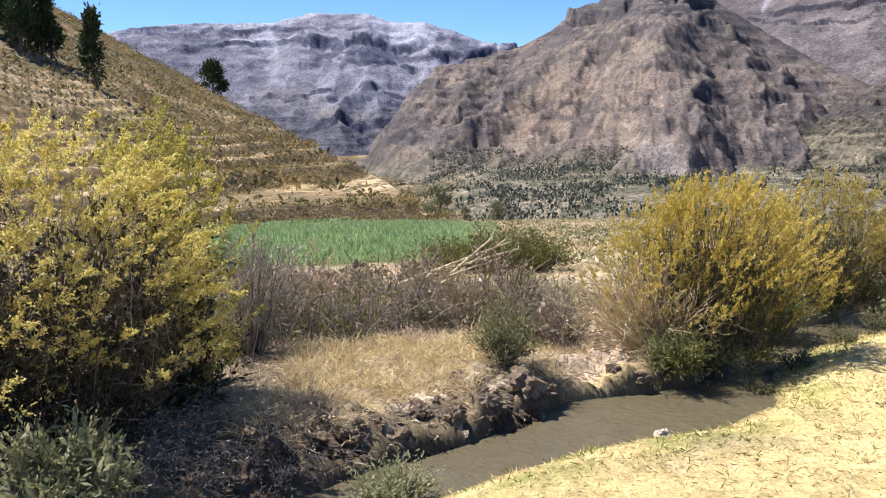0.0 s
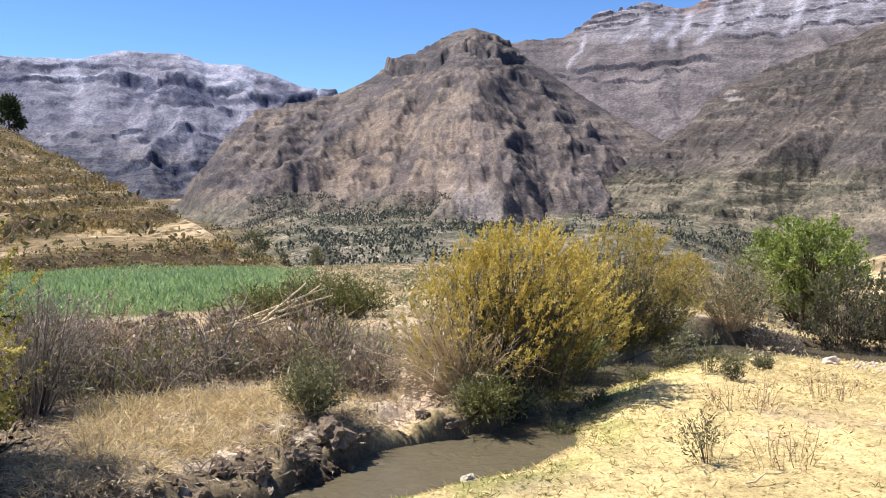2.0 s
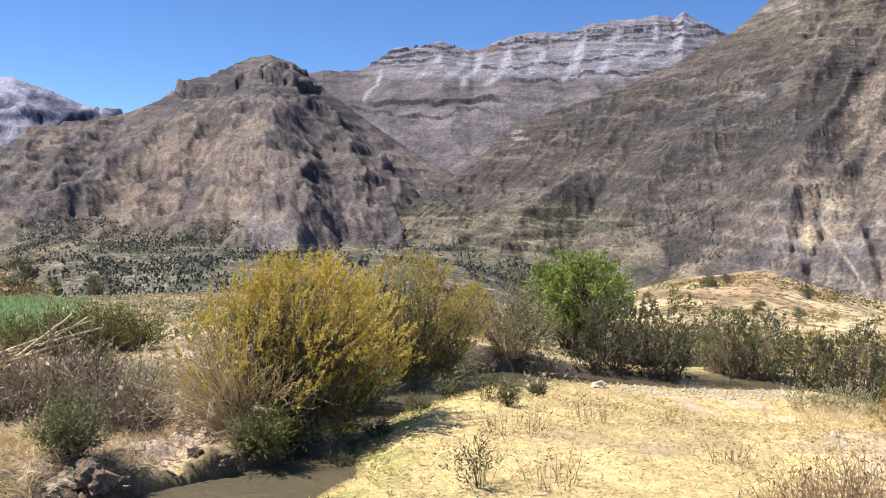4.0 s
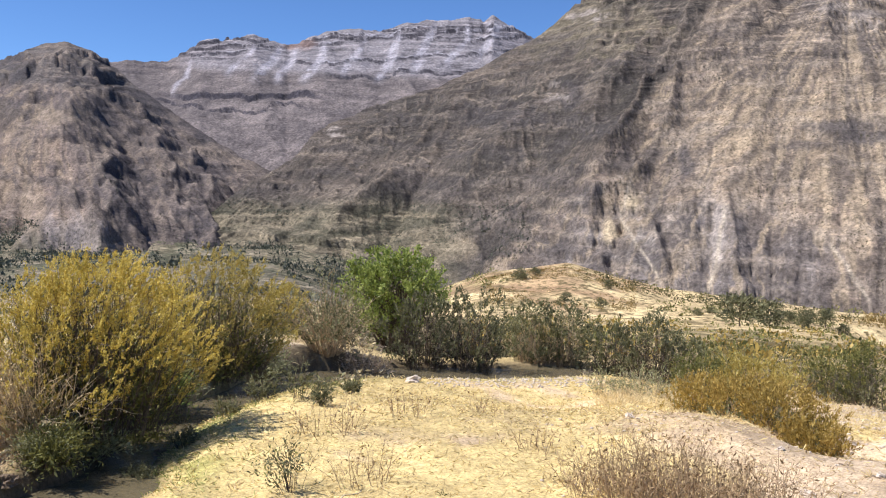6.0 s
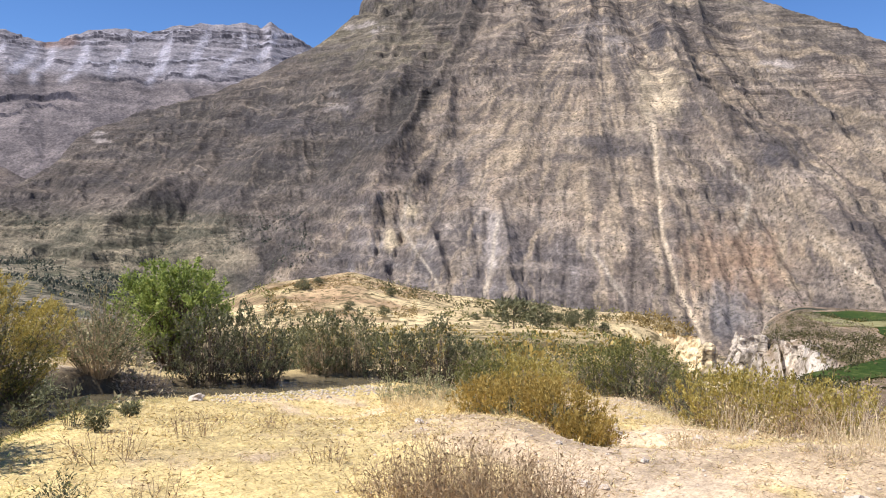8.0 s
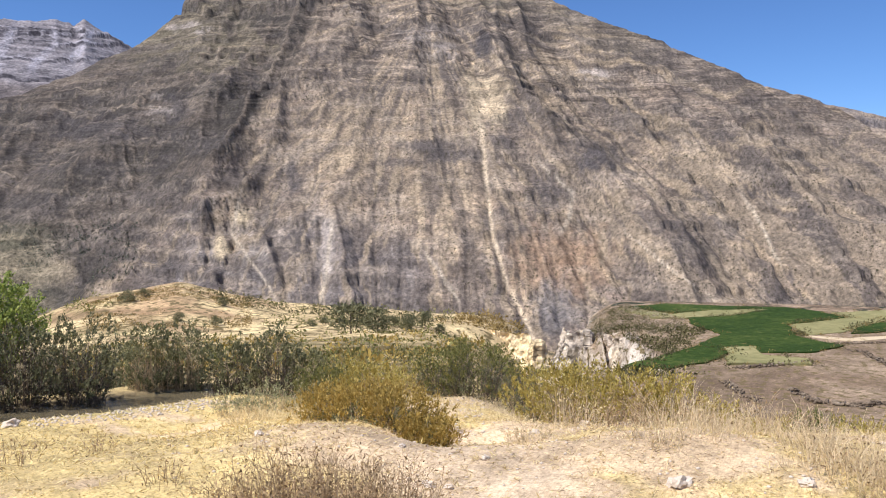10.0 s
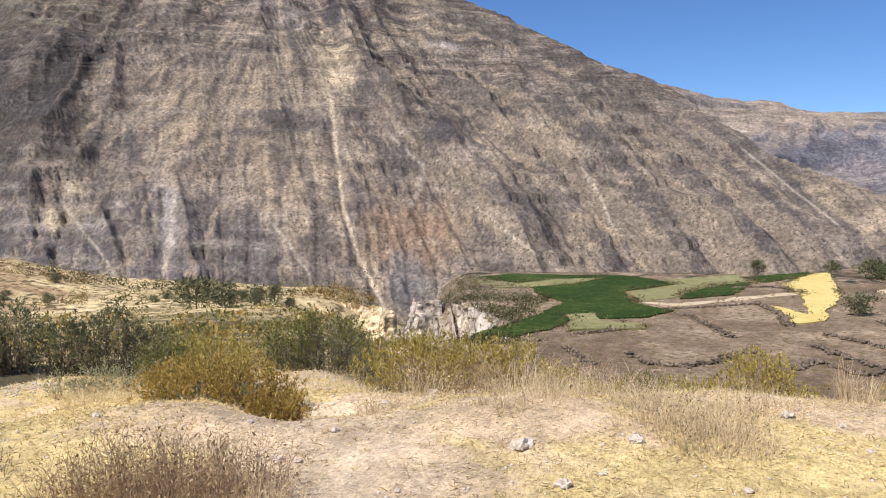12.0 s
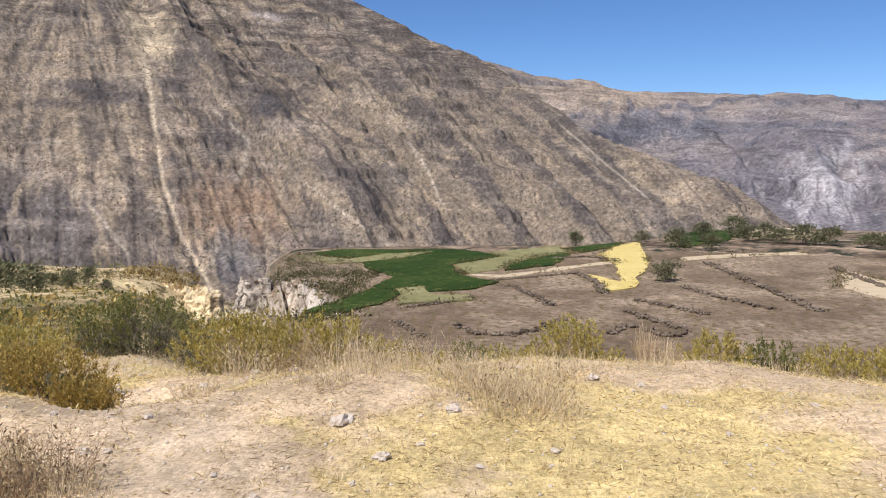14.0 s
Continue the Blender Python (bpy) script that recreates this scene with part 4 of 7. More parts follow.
CHUTE = [(10.2, 66.4), (9.0, 66.7), (7.0, 66.4), (4.8, 66.65), (2.2, 66.85), (-1.1, 67.3), (-3.4, 68.0), (-5.9, 69.2), (-9, 70.4)]


def tint_canyon(s):
    A, E, arc, z, q = s["A"], s["E"], s["arc"], s["z"], s["q"]
    # gully lines fan out from below the summit
    away = np.hypot(A - 63, 15 - E)
    fan = np.degrees(np.arctan2(A - 63, 15 - E)) + 9 * (fbm(A / 3.5, E / 3.5, 4, 119, 0.55) - 0.5)
    n, m = fbm(arc / 70, z / 45, 5, 121, 0.62), fbm(fan / 2.6, away / 5, 5, 122, 0.62)
    col = mix((0.155, 0.128, 0.115), (0.30, 0.235, 0.19), ss(0.38, 0.62, n))
    # flank dark with lichen and painted shade beside the ridge, tan face opposite
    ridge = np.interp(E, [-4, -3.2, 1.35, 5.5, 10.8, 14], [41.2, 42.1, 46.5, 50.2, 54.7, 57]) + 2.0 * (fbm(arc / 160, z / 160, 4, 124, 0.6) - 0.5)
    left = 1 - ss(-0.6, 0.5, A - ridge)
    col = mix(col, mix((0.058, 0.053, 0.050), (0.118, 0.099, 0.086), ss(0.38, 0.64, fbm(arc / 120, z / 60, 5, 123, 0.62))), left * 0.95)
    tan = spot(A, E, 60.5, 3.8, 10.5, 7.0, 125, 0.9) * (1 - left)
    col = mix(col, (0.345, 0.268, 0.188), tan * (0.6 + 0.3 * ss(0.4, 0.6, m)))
    col = mix(col, (0.41, 0.33, 0.25), ss(0.54, 0.68, m) * 0.25 * (1 - left))
    right = ss(71, 78, A + 0.9 * E + 5 * (n - 0.5))
    col = mix(col, mix((0.125, 0.108, 0.098), (0.235, 0.188, 0.152), ss(0.4, 0.62, m)), right * 0.75)
    col = mix(col, (0.37, 0.295, 0.20), ss(0.53, 0.66, fbm(q / 55, z / 260, 4, 142, 0.6)) * right * (1 - ss(-0.5, 4.0, E)) * 0.4)
    upper = ss(8.8, 10.4, E + 1.6 * (n - 0.5)) * ss(54, 57, A)
    col = mix(col, mix((0.155, 0.132, 0.118), (0.25, 0.205, 0.165), ss(0.42, 0.6, n)), upper * 0.75)
    crown = ss(-2.6, -1.0, E - np.interp(A, [44, 48, 54, 62, 70, 76], [11.6, 14.8, 16.5, 17, 15, 12.7])) * ss(43, 45, A) * (1 - ss(76, 80, A))
    col = mix(col, (0.205, 0.178, 0.125), np.maximum(crown, spot(A, E, 48, 11.6, 5, 1.6, 126)) * 0.6)
    # grey crags and scree at the foot
    grey = (1 - ss(-1.5, 1.2, E + 0.25 * np.abs(A - 56) - 0.9 + 3 * (n - 0.5))) * ss(43, 46, A) * (1 - ss(61, 65, A))
    col = mix(col, mix((0.145, 0.132, 0.136), (0.27, 0.243, 0.235), ss(0.42, 0.58, fbm(q / 22, z / 70, 5, 196, 0.62))), grey * 0.85)
    crag = spot(A, E, 51.2, -0.6, 5.2, 3.4, 197, 0.8)
    col = mix(col, (0.40, 0.355, 0.315), crag * ss(0.52, 0.6, fbm(q / 18, z / 40, 5, 198, 0.65)) * 0.7)
    col = mix(col, (0.062, 0.058, 0.064), crag * ss(0.53, 0.6, fbm(q / 15, z / 55, 5, 199, 0.65)) * 0.5)
    flute = ss(0.40, 0.58, fbm(q / 9, z / 70, 4, 128, 0.6))
    col = mix(col, (0.092, 0.082, 0.084), s["face"] * (0.26 + 0.3 * flute) * (1 - 0.5 * grey))
    col = mix(col, (0.38, 0.315, 0.25), s["ledge"] * ss(0.4, 0.55, n) * 0.5)
    col = mix(col, (0.085, 0.077, 0.077), s["step"] * (0.50 - 0.35 * tan))
    col = mix(col, (0.105, 0.092, 0.088), s["valley"] * 0.25 * (1 - 0.8 * np.maximum(tan, grey)))
    col = mix(col, (0.45, 0.365, 0.27), s["channel"] * 0.4 * np.maximum(tan, right * (1 - ss(2, 6, E))))
    col = mix(col, (0.36, 0.29, 0.23), s["ridge"] * 0.3)
    col = mix(col, (0.115, 0.098, 0.090), ss(0.51, 0.58, fbm(fan / 3.4, away / 4.2, 5, 147, 0.62)) * (1 - left) * 0.65)
    col = mix(col, (0.13, 0.108, 0.094), ss(0.52, 0.60, fbm(A / 1.9, E / 0.8, 5, 148, 0.62)) * (1 - left) * 0.5)
    col = mix(col, (0.44, 0.35, 0.245), ss(0.54, 0.61, fbm(fan / 1.5, away / 5, 4, 150, 0.6)) * (1 - left) * 0.5)
    rock = ss(0.545, 0.59, fbm(arc / 60 - z / 160, z / 22, 5, 145, 0.62)) * (1 - 0.75 * tan)
    col = mix(col, (0.092, 0.082, 0.082), rock * 0.5)
    rock = ss(0.56, 0.61, fbm(arc / 46 - z / 140, z / 9, 5, 146, 0.62)) * (1 - 0.4 * left)
    col = mix(col, (0.40, 0.335, 0.275), rock * 0.34)
    # streaks of scree and lichen running down both flanks
    flank = np.maximum(right, left * 0.5) * (1 - ss(8, 10, E))
    col = mix(col, (0.105, 0.092, 0.088), ss(0.50, 0.58, fbm(q / 19, z / 420, 4, 149, 0.6)) * flank * 0.45)
    col = mix(col, (0.37, 0.295, 0.215), ss(0.52, 0.60, fbm(q / 17, z / 380, 4, 151, 0.6)) * right * (1 - ss(3, 7, E)) * 0.42)
    # places with a look of their own: bearing, rise, half sizes, shade
    # the first tone is dark rock, and shadow painted into notches and ridge sides
    for k, (a, e, wa, we, c, w) in enumerate([(53.6, 2.9, 1.1, 1.2, 0, 0.5), (48.0, 0.6, 0.6, 1.1, 0, 0.5), (52.3, -0.6, 0.5, 1.2, 0, 0.5), (74.2, 4.4, 1.5, 1.0, 0, 0.8), (70.8, 2.2, 1.1, 1.5, 0, 0.6), (66.6, 12.0, 0.6, 1.0, 0, 0.95),
                                              (68.6, 7.2, 1.0, 1.2, 0, 0.5), (62.4, 5.4, 2.6, 0.5, 0, 0.75), (64.6, 4.7, 2.4, 0.45, 0, 0.7), (61.0, 4.3, 1.8, 0.3, 0, 0.6), (67.6, 5.6, 0.9, 0.6, 0, 0.6), (53.9, 3.4, 0.4, 1.0, 0, 0.7), (46.4, 7.6, 0.9, 1.0, 0, 0.6), (41.5, 6.2, 3.4, 0.8, 0, 0.5), (80.5, -1.0, 2.2, 1.8, 0, 0.5), (50.6, 0.6, 0.7, 0.6, 1, 0.85), (49.2, -1.3, 0.5, 0.9, 1, 0.9), (66.6, 8.4, 1.7, 2.2, 1, 0.6), (63.2, 12.2, 2.6, 1.2, 2, 0.5),
                                              (56.0, -1.6, 0.5, 2.8, 2, 0.8), (30.6, 4.9, 0.7, 0.35, 2, 0.9), (47.4, 12.7, 1.6, 0.35, 2, 0.8), (74.0, 9.9, 1.2, 0.3, 2, 0.8), (45.6, 7.4, 0.8, 0.9, 2, 0.6), (37.6, -2.6, 3.2, 0.7, 3, 0.7)]):
        col = mix(col, ((0.082, 0.075, 0.080), (0.53, 0.435, 0.30), (0.42, 0.37, 0.34), (0.37, 0.305, 0.225))[c], spot(A, E, a, e, wa, we, 300 + k) * w * (ss(0.44, 0.58, fbm(arc / 40, z / 10, 4, 320 + k, 0.6)) if c == 2 and wa > 0.55 else 1))
    col = mix(col, (0.37, 0.235, 0.145), spot(A, E, 71.6, -2.4, 3.6, 2.6, 135, 0.9) * 0.5)
    col = mix(col, (0.26, 0.25, 0.255), spot(A, E, 71.4, -5.4, 1.6, 1.8, 144) * 0.4)
    width = 0.15 + 0.045 * np.maximum(E - 4.5, 0)
    col = mix(col, (0.58, 0.475, 0.35), trail(A, E, CHUTE, width, 136, 0.2) * 0.95 * (1 - 0.6 * ss(6, 9.5, E)))
    for k, (w, points) in enumerate([(0.14, [(4.4, 70.2), (3.2, 71.4), (2.2, 72.6), (0.4, 72.4), (-0.5, 71.8)]), (0.12, [(-1.2, 62.0), (-3.0, 63.6), (-5.2, 65.0)]), (0.13, [(0.6, 56.4), (-2.4, 56.1), (-5.4, 55.4)]), (0.10, [(2.2, 50.4), (-0.4, 49.8), (-4.6, 52.6)]),
                                     (0.12, [(2.0, 83.2), (-0.4, 84.6), (-2.5, 85.6)]), (0.10, [(-0.5, 76.0), (-2.5, 78.4), (-4.8, 81.6)]), (0.10, [(3.2, 93.0), (0.5, 96.2), (-2.2, 99.4)])]):
        col = mix(col, (0.52, 0.45, 0.36), trail(A, E, points, w, 137 + k) * 0.75)
    foot_ = (1 - ss(-0.6, 1.0, E + 1.2 * (n - 0.5))) * (1 - ss(37, 41, A))
    col = mix(col, mix((0.29, 0.25, 0.175), (0.115, 0.11, 0.075), ss(0.40, 0.6, fbm(arc / 40, z / 9, 5, 138, 0.62))), foot_ * 0.7)
    banded = np.maximum(0.55 * left * ss(3.0, 5.5, E), np.maximum(0.7 * upper, 0.6 * right * ss(4, 7, E))) + 0.25
    return col, (np.maximum(banded, foot_ * 0.8), 0.24 + 0.25 * grey, 0.95 - 0.5 * grey - 0.35 * upper)


# both snowy ranges get a blue-leaning colour factor as haze
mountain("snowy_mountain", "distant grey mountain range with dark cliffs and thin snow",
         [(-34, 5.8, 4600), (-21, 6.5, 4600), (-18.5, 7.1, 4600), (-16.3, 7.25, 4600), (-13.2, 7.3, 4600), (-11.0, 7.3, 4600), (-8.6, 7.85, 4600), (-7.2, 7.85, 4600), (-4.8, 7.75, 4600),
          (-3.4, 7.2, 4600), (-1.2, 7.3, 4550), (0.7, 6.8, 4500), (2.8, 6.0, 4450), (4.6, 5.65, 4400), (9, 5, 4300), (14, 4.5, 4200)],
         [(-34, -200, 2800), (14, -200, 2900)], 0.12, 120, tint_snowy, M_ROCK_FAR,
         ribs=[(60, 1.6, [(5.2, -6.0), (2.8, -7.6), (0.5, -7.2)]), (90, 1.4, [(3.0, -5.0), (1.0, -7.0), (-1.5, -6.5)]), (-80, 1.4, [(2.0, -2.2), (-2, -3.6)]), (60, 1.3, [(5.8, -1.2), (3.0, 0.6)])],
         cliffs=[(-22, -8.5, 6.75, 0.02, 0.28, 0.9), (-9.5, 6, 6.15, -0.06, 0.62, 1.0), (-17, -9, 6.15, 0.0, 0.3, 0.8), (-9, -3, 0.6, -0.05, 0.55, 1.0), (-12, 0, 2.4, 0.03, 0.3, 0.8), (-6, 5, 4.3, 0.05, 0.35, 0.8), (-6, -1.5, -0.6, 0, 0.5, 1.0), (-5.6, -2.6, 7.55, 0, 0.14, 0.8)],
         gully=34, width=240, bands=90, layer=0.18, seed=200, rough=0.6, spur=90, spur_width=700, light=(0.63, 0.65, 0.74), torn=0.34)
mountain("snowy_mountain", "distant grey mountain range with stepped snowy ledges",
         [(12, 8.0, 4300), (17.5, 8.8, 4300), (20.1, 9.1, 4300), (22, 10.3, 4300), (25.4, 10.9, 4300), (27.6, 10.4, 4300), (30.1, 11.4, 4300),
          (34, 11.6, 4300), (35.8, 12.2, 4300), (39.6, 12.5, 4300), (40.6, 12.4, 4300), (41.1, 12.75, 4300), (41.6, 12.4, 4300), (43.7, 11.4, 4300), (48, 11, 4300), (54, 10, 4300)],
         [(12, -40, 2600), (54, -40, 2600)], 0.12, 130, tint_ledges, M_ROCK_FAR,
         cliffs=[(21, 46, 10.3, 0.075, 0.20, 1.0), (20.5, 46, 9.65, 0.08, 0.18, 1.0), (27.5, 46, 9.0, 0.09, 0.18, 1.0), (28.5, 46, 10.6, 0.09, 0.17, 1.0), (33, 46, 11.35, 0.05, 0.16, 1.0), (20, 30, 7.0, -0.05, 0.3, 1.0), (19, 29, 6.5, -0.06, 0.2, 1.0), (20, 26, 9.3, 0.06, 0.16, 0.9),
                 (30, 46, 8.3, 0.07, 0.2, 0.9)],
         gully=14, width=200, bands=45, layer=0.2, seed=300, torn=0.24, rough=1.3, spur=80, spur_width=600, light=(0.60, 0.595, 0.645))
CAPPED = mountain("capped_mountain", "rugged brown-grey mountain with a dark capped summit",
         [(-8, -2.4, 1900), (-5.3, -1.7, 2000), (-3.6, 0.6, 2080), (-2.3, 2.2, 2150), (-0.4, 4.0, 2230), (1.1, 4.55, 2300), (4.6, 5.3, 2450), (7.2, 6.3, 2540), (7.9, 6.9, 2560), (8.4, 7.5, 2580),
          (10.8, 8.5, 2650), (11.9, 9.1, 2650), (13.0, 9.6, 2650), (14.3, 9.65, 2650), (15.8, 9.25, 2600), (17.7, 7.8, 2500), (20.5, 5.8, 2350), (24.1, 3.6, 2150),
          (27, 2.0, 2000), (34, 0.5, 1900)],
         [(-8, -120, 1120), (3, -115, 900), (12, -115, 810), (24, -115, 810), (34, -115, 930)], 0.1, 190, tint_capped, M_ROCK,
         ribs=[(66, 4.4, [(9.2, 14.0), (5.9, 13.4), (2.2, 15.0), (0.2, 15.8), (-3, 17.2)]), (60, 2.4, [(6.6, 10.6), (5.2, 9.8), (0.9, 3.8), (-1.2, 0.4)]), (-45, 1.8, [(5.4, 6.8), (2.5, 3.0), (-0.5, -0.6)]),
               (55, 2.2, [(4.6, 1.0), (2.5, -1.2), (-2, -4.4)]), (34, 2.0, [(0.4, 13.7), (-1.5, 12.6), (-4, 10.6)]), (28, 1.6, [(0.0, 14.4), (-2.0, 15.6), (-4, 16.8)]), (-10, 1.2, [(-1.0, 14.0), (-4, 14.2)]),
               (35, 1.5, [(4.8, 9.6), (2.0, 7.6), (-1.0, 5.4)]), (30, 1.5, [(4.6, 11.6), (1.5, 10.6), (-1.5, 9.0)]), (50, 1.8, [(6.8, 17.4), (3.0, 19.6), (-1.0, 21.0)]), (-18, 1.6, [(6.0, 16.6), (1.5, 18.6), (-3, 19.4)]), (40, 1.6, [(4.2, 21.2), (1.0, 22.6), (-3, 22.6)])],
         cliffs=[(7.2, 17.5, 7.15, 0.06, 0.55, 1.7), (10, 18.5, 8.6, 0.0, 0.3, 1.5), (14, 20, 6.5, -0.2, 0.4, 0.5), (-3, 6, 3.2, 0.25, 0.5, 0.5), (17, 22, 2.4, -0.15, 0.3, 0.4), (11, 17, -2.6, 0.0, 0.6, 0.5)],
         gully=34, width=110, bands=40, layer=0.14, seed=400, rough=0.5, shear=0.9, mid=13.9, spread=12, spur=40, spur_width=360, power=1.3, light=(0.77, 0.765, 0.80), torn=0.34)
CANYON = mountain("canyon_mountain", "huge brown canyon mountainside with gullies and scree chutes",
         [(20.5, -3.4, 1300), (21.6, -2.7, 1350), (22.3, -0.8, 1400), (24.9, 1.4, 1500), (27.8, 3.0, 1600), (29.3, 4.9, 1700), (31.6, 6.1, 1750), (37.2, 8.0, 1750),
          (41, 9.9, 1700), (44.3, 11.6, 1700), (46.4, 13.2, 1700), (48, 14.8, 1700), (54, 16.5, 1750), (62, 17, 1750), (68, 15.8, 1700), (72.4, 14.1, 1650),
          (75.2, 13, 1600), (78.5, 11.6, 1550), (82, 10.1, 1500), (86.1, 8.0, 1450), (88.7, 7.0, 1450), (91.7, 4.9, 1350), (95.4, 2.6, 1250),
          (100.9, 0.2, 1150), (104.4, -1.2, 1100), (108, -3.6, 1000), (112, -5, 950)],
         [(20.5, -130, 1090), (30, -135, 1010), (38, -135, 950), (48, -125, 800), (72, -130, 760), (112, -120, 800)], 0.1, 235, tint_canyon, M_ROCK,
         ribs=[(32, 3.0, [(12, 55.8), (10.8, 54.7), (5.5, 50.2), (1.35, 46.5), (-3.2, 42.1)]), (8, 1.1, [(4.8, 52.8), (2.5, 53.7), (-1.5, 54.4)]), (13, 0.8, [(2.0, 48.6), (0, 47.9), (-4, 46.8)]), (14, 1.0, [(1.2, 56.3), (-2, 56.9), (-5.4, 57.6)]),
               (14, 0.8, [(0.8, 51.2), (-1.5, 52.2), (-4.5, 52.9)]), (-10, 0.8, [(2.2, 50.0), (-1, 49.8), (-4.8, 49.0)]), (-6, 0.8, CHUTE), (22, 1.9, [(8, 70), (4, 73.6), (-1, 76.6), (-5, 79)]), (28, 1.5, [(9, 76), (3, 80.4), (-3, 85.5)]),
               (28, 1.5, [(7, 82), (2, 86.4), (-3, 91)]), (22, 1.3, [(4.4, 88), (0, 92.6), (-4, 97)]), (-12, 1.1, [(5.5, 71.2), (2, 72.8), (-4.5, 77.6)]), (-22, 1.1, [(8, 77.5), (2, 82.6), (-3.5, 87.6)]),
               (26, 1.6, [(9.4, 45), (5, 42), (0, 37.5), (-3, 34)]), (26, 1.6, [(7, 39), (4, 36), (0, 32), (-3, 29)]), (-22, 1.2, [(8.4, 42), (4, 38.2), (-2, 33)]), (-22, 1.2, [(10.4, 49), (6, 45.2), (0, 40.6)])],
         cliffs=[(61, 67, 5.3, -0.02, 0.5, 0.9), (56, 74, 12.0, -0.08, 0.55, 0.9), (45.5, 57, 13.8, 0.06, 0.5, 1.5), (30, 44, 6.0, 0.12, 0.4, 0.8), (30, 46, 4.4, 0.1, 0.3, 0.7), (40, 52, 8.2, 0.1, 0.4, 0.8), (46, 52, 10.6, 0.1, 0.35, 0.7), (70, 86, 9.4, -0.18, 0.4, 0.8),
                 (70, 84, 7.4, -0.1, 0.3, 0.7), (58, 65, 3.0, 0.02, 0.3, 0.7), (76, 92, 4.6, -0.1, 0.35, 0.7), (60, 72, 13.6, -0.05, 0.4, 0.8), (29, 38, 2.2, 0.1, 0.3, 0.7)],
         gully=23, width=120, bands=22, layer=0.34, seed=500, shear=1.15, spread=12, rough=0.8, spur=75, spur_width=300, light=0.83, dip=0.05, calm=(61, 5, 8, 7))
mountain("far_mountain", "hazy blue-brown mountains beyond the canyon",
         [(84, 7.4, 2600), (86.5, 7.9, 2700), (88.7, 7.2, 2900), (92, 6.2, 3150), (94.6, 5.9, 3350), (96.5, 5.3, 3550), (98.2, 5.05, 3700), (100.8, 4.9, 3900), (104.2, 4.7, 4100), (107.6, 4.5, 4100),
          (112.8, 3.9, 4100), (126, 3.2, 4100)],
         [(84, -150, 1600), (92, -150, 1700), (126, -150, 1700)], 0.13, 110, tint_far, M_ROCK_FAR,
         ribs=[(110, 3.0, [(5.6, 91), (3.2, 96), (1.2, 103), (-1.0, 106)]), (90, 2.2, [(1.6, 106), (0.2, 108.2), (-3, 110)]), (-70, 2.0, [(3, 102), (-1, 106), (-4, 104)]), (70, 2.0, [(0.5, 112), (-3, 113.4)])],
         cliffs=[(98, 126, 4.1, -0.03, 0.3, 0.9), (99, 126, 2.6, -0.04, 0.3, 0.9), (88, 100, 4.4, -0.2, 0.4, 0.8), (104, 126, 1.2, -0.03, 0.35, 0.9)],
         gully=26, width=190, bands=70, layer=0.4, seed=600, spur=70, spur_width=480, shear=0.6, mid=100, rough=0.6, light=1.02)

# ---------------------------------------------------------------- shrubs
def stem_paths(gen, n, rx, ry, h, lean=(0, 0), spread=0.25, k=5, low=0.35, wild=0.0):
    """Stems from a small stool up and out into a dome."""
    a, q = gen.uniform(0, 2 * np.pi, n), np.sqrt(gen.uniform(0, 1, n))
    el = gen.uniform(low, 1.0, n)
    tip = np.stack([np.cos(a) * q * rx + lean[0], np.sin(a) * q * ry + lean[1], h * np.sqrt(np.clip(1.02 - 0.75 * q**2, 0.05, 1)) * el], 1)
    tip = tip + gen.normal(0, wild * h, (n, 3)) * [1, 1, 0.4]
    tip[:, 2] = np.maximum(tip[:, 2], 0.05 * h)
    root = np.stack([np.cos(a) * q * rx * spread, np.sin(a) * q * ry * spread, np.full(n, -0.05)], 1)
    t = np.linspace(0, 1, k)[None, :, None]
    mid = root + (tip - root) * [0.35, 0.35, 0.65] + gen.normal(0, 0.04 * h + 0.25 * wild * h, (n, 3))
    p = (1 - t) ** 2 * root[:, None] + 2 * t * (1 - t) * mid[:, None] + t**2 * tip[:, None]
    return p + gen.normal(0, 0.008 * h, p.shape) * t


def sprigs(gen, paths, n, leaves, u0, length, leaf, width, open_=0.6, up=0.4, fluff=0.0):
    """Leafy sprigs along the upper part of stems: base and way of every leaf."""
    i = gen.integers(0, len(paths), n)
    k = paths.shape[1]
    u = gen.uniform(u0, 1, n) * (k - 1.001)
    j = u.astype(int)
    f = (u - j)[:, None]
    base = paths[i, j] * (1 - f) + paths[i, j + 1] * f
    way = unit(unit(paths[i, j + 1] - paths[i, j]) + gen.normal(0, open_, (n, 3)) + [0, 0, up])
    L = length * gen.uniform(0.5, 1.2, n)
    t = np.linspace(0.05, 1, leaves)[None, :, None]
    p = base[:, None] + way[:, None] * L[:, None, None] * t
    p = p + gen.normal(0, 1, p.shape) * (fluff * L[:, None, None] * (1.15 - t))
    w = unit(way[:, None] + gen.normal(0, 0.55, (n, leaves, 3)))
    size = leaf * gen.uniform(0.6, 1.3, n * leaves) * np.tile(np.linspace(1.1, 0.6, leaves), n)
    return blades(p.reshape(-1, 3), w.reshape(-1, 3), size, size * width, gen)


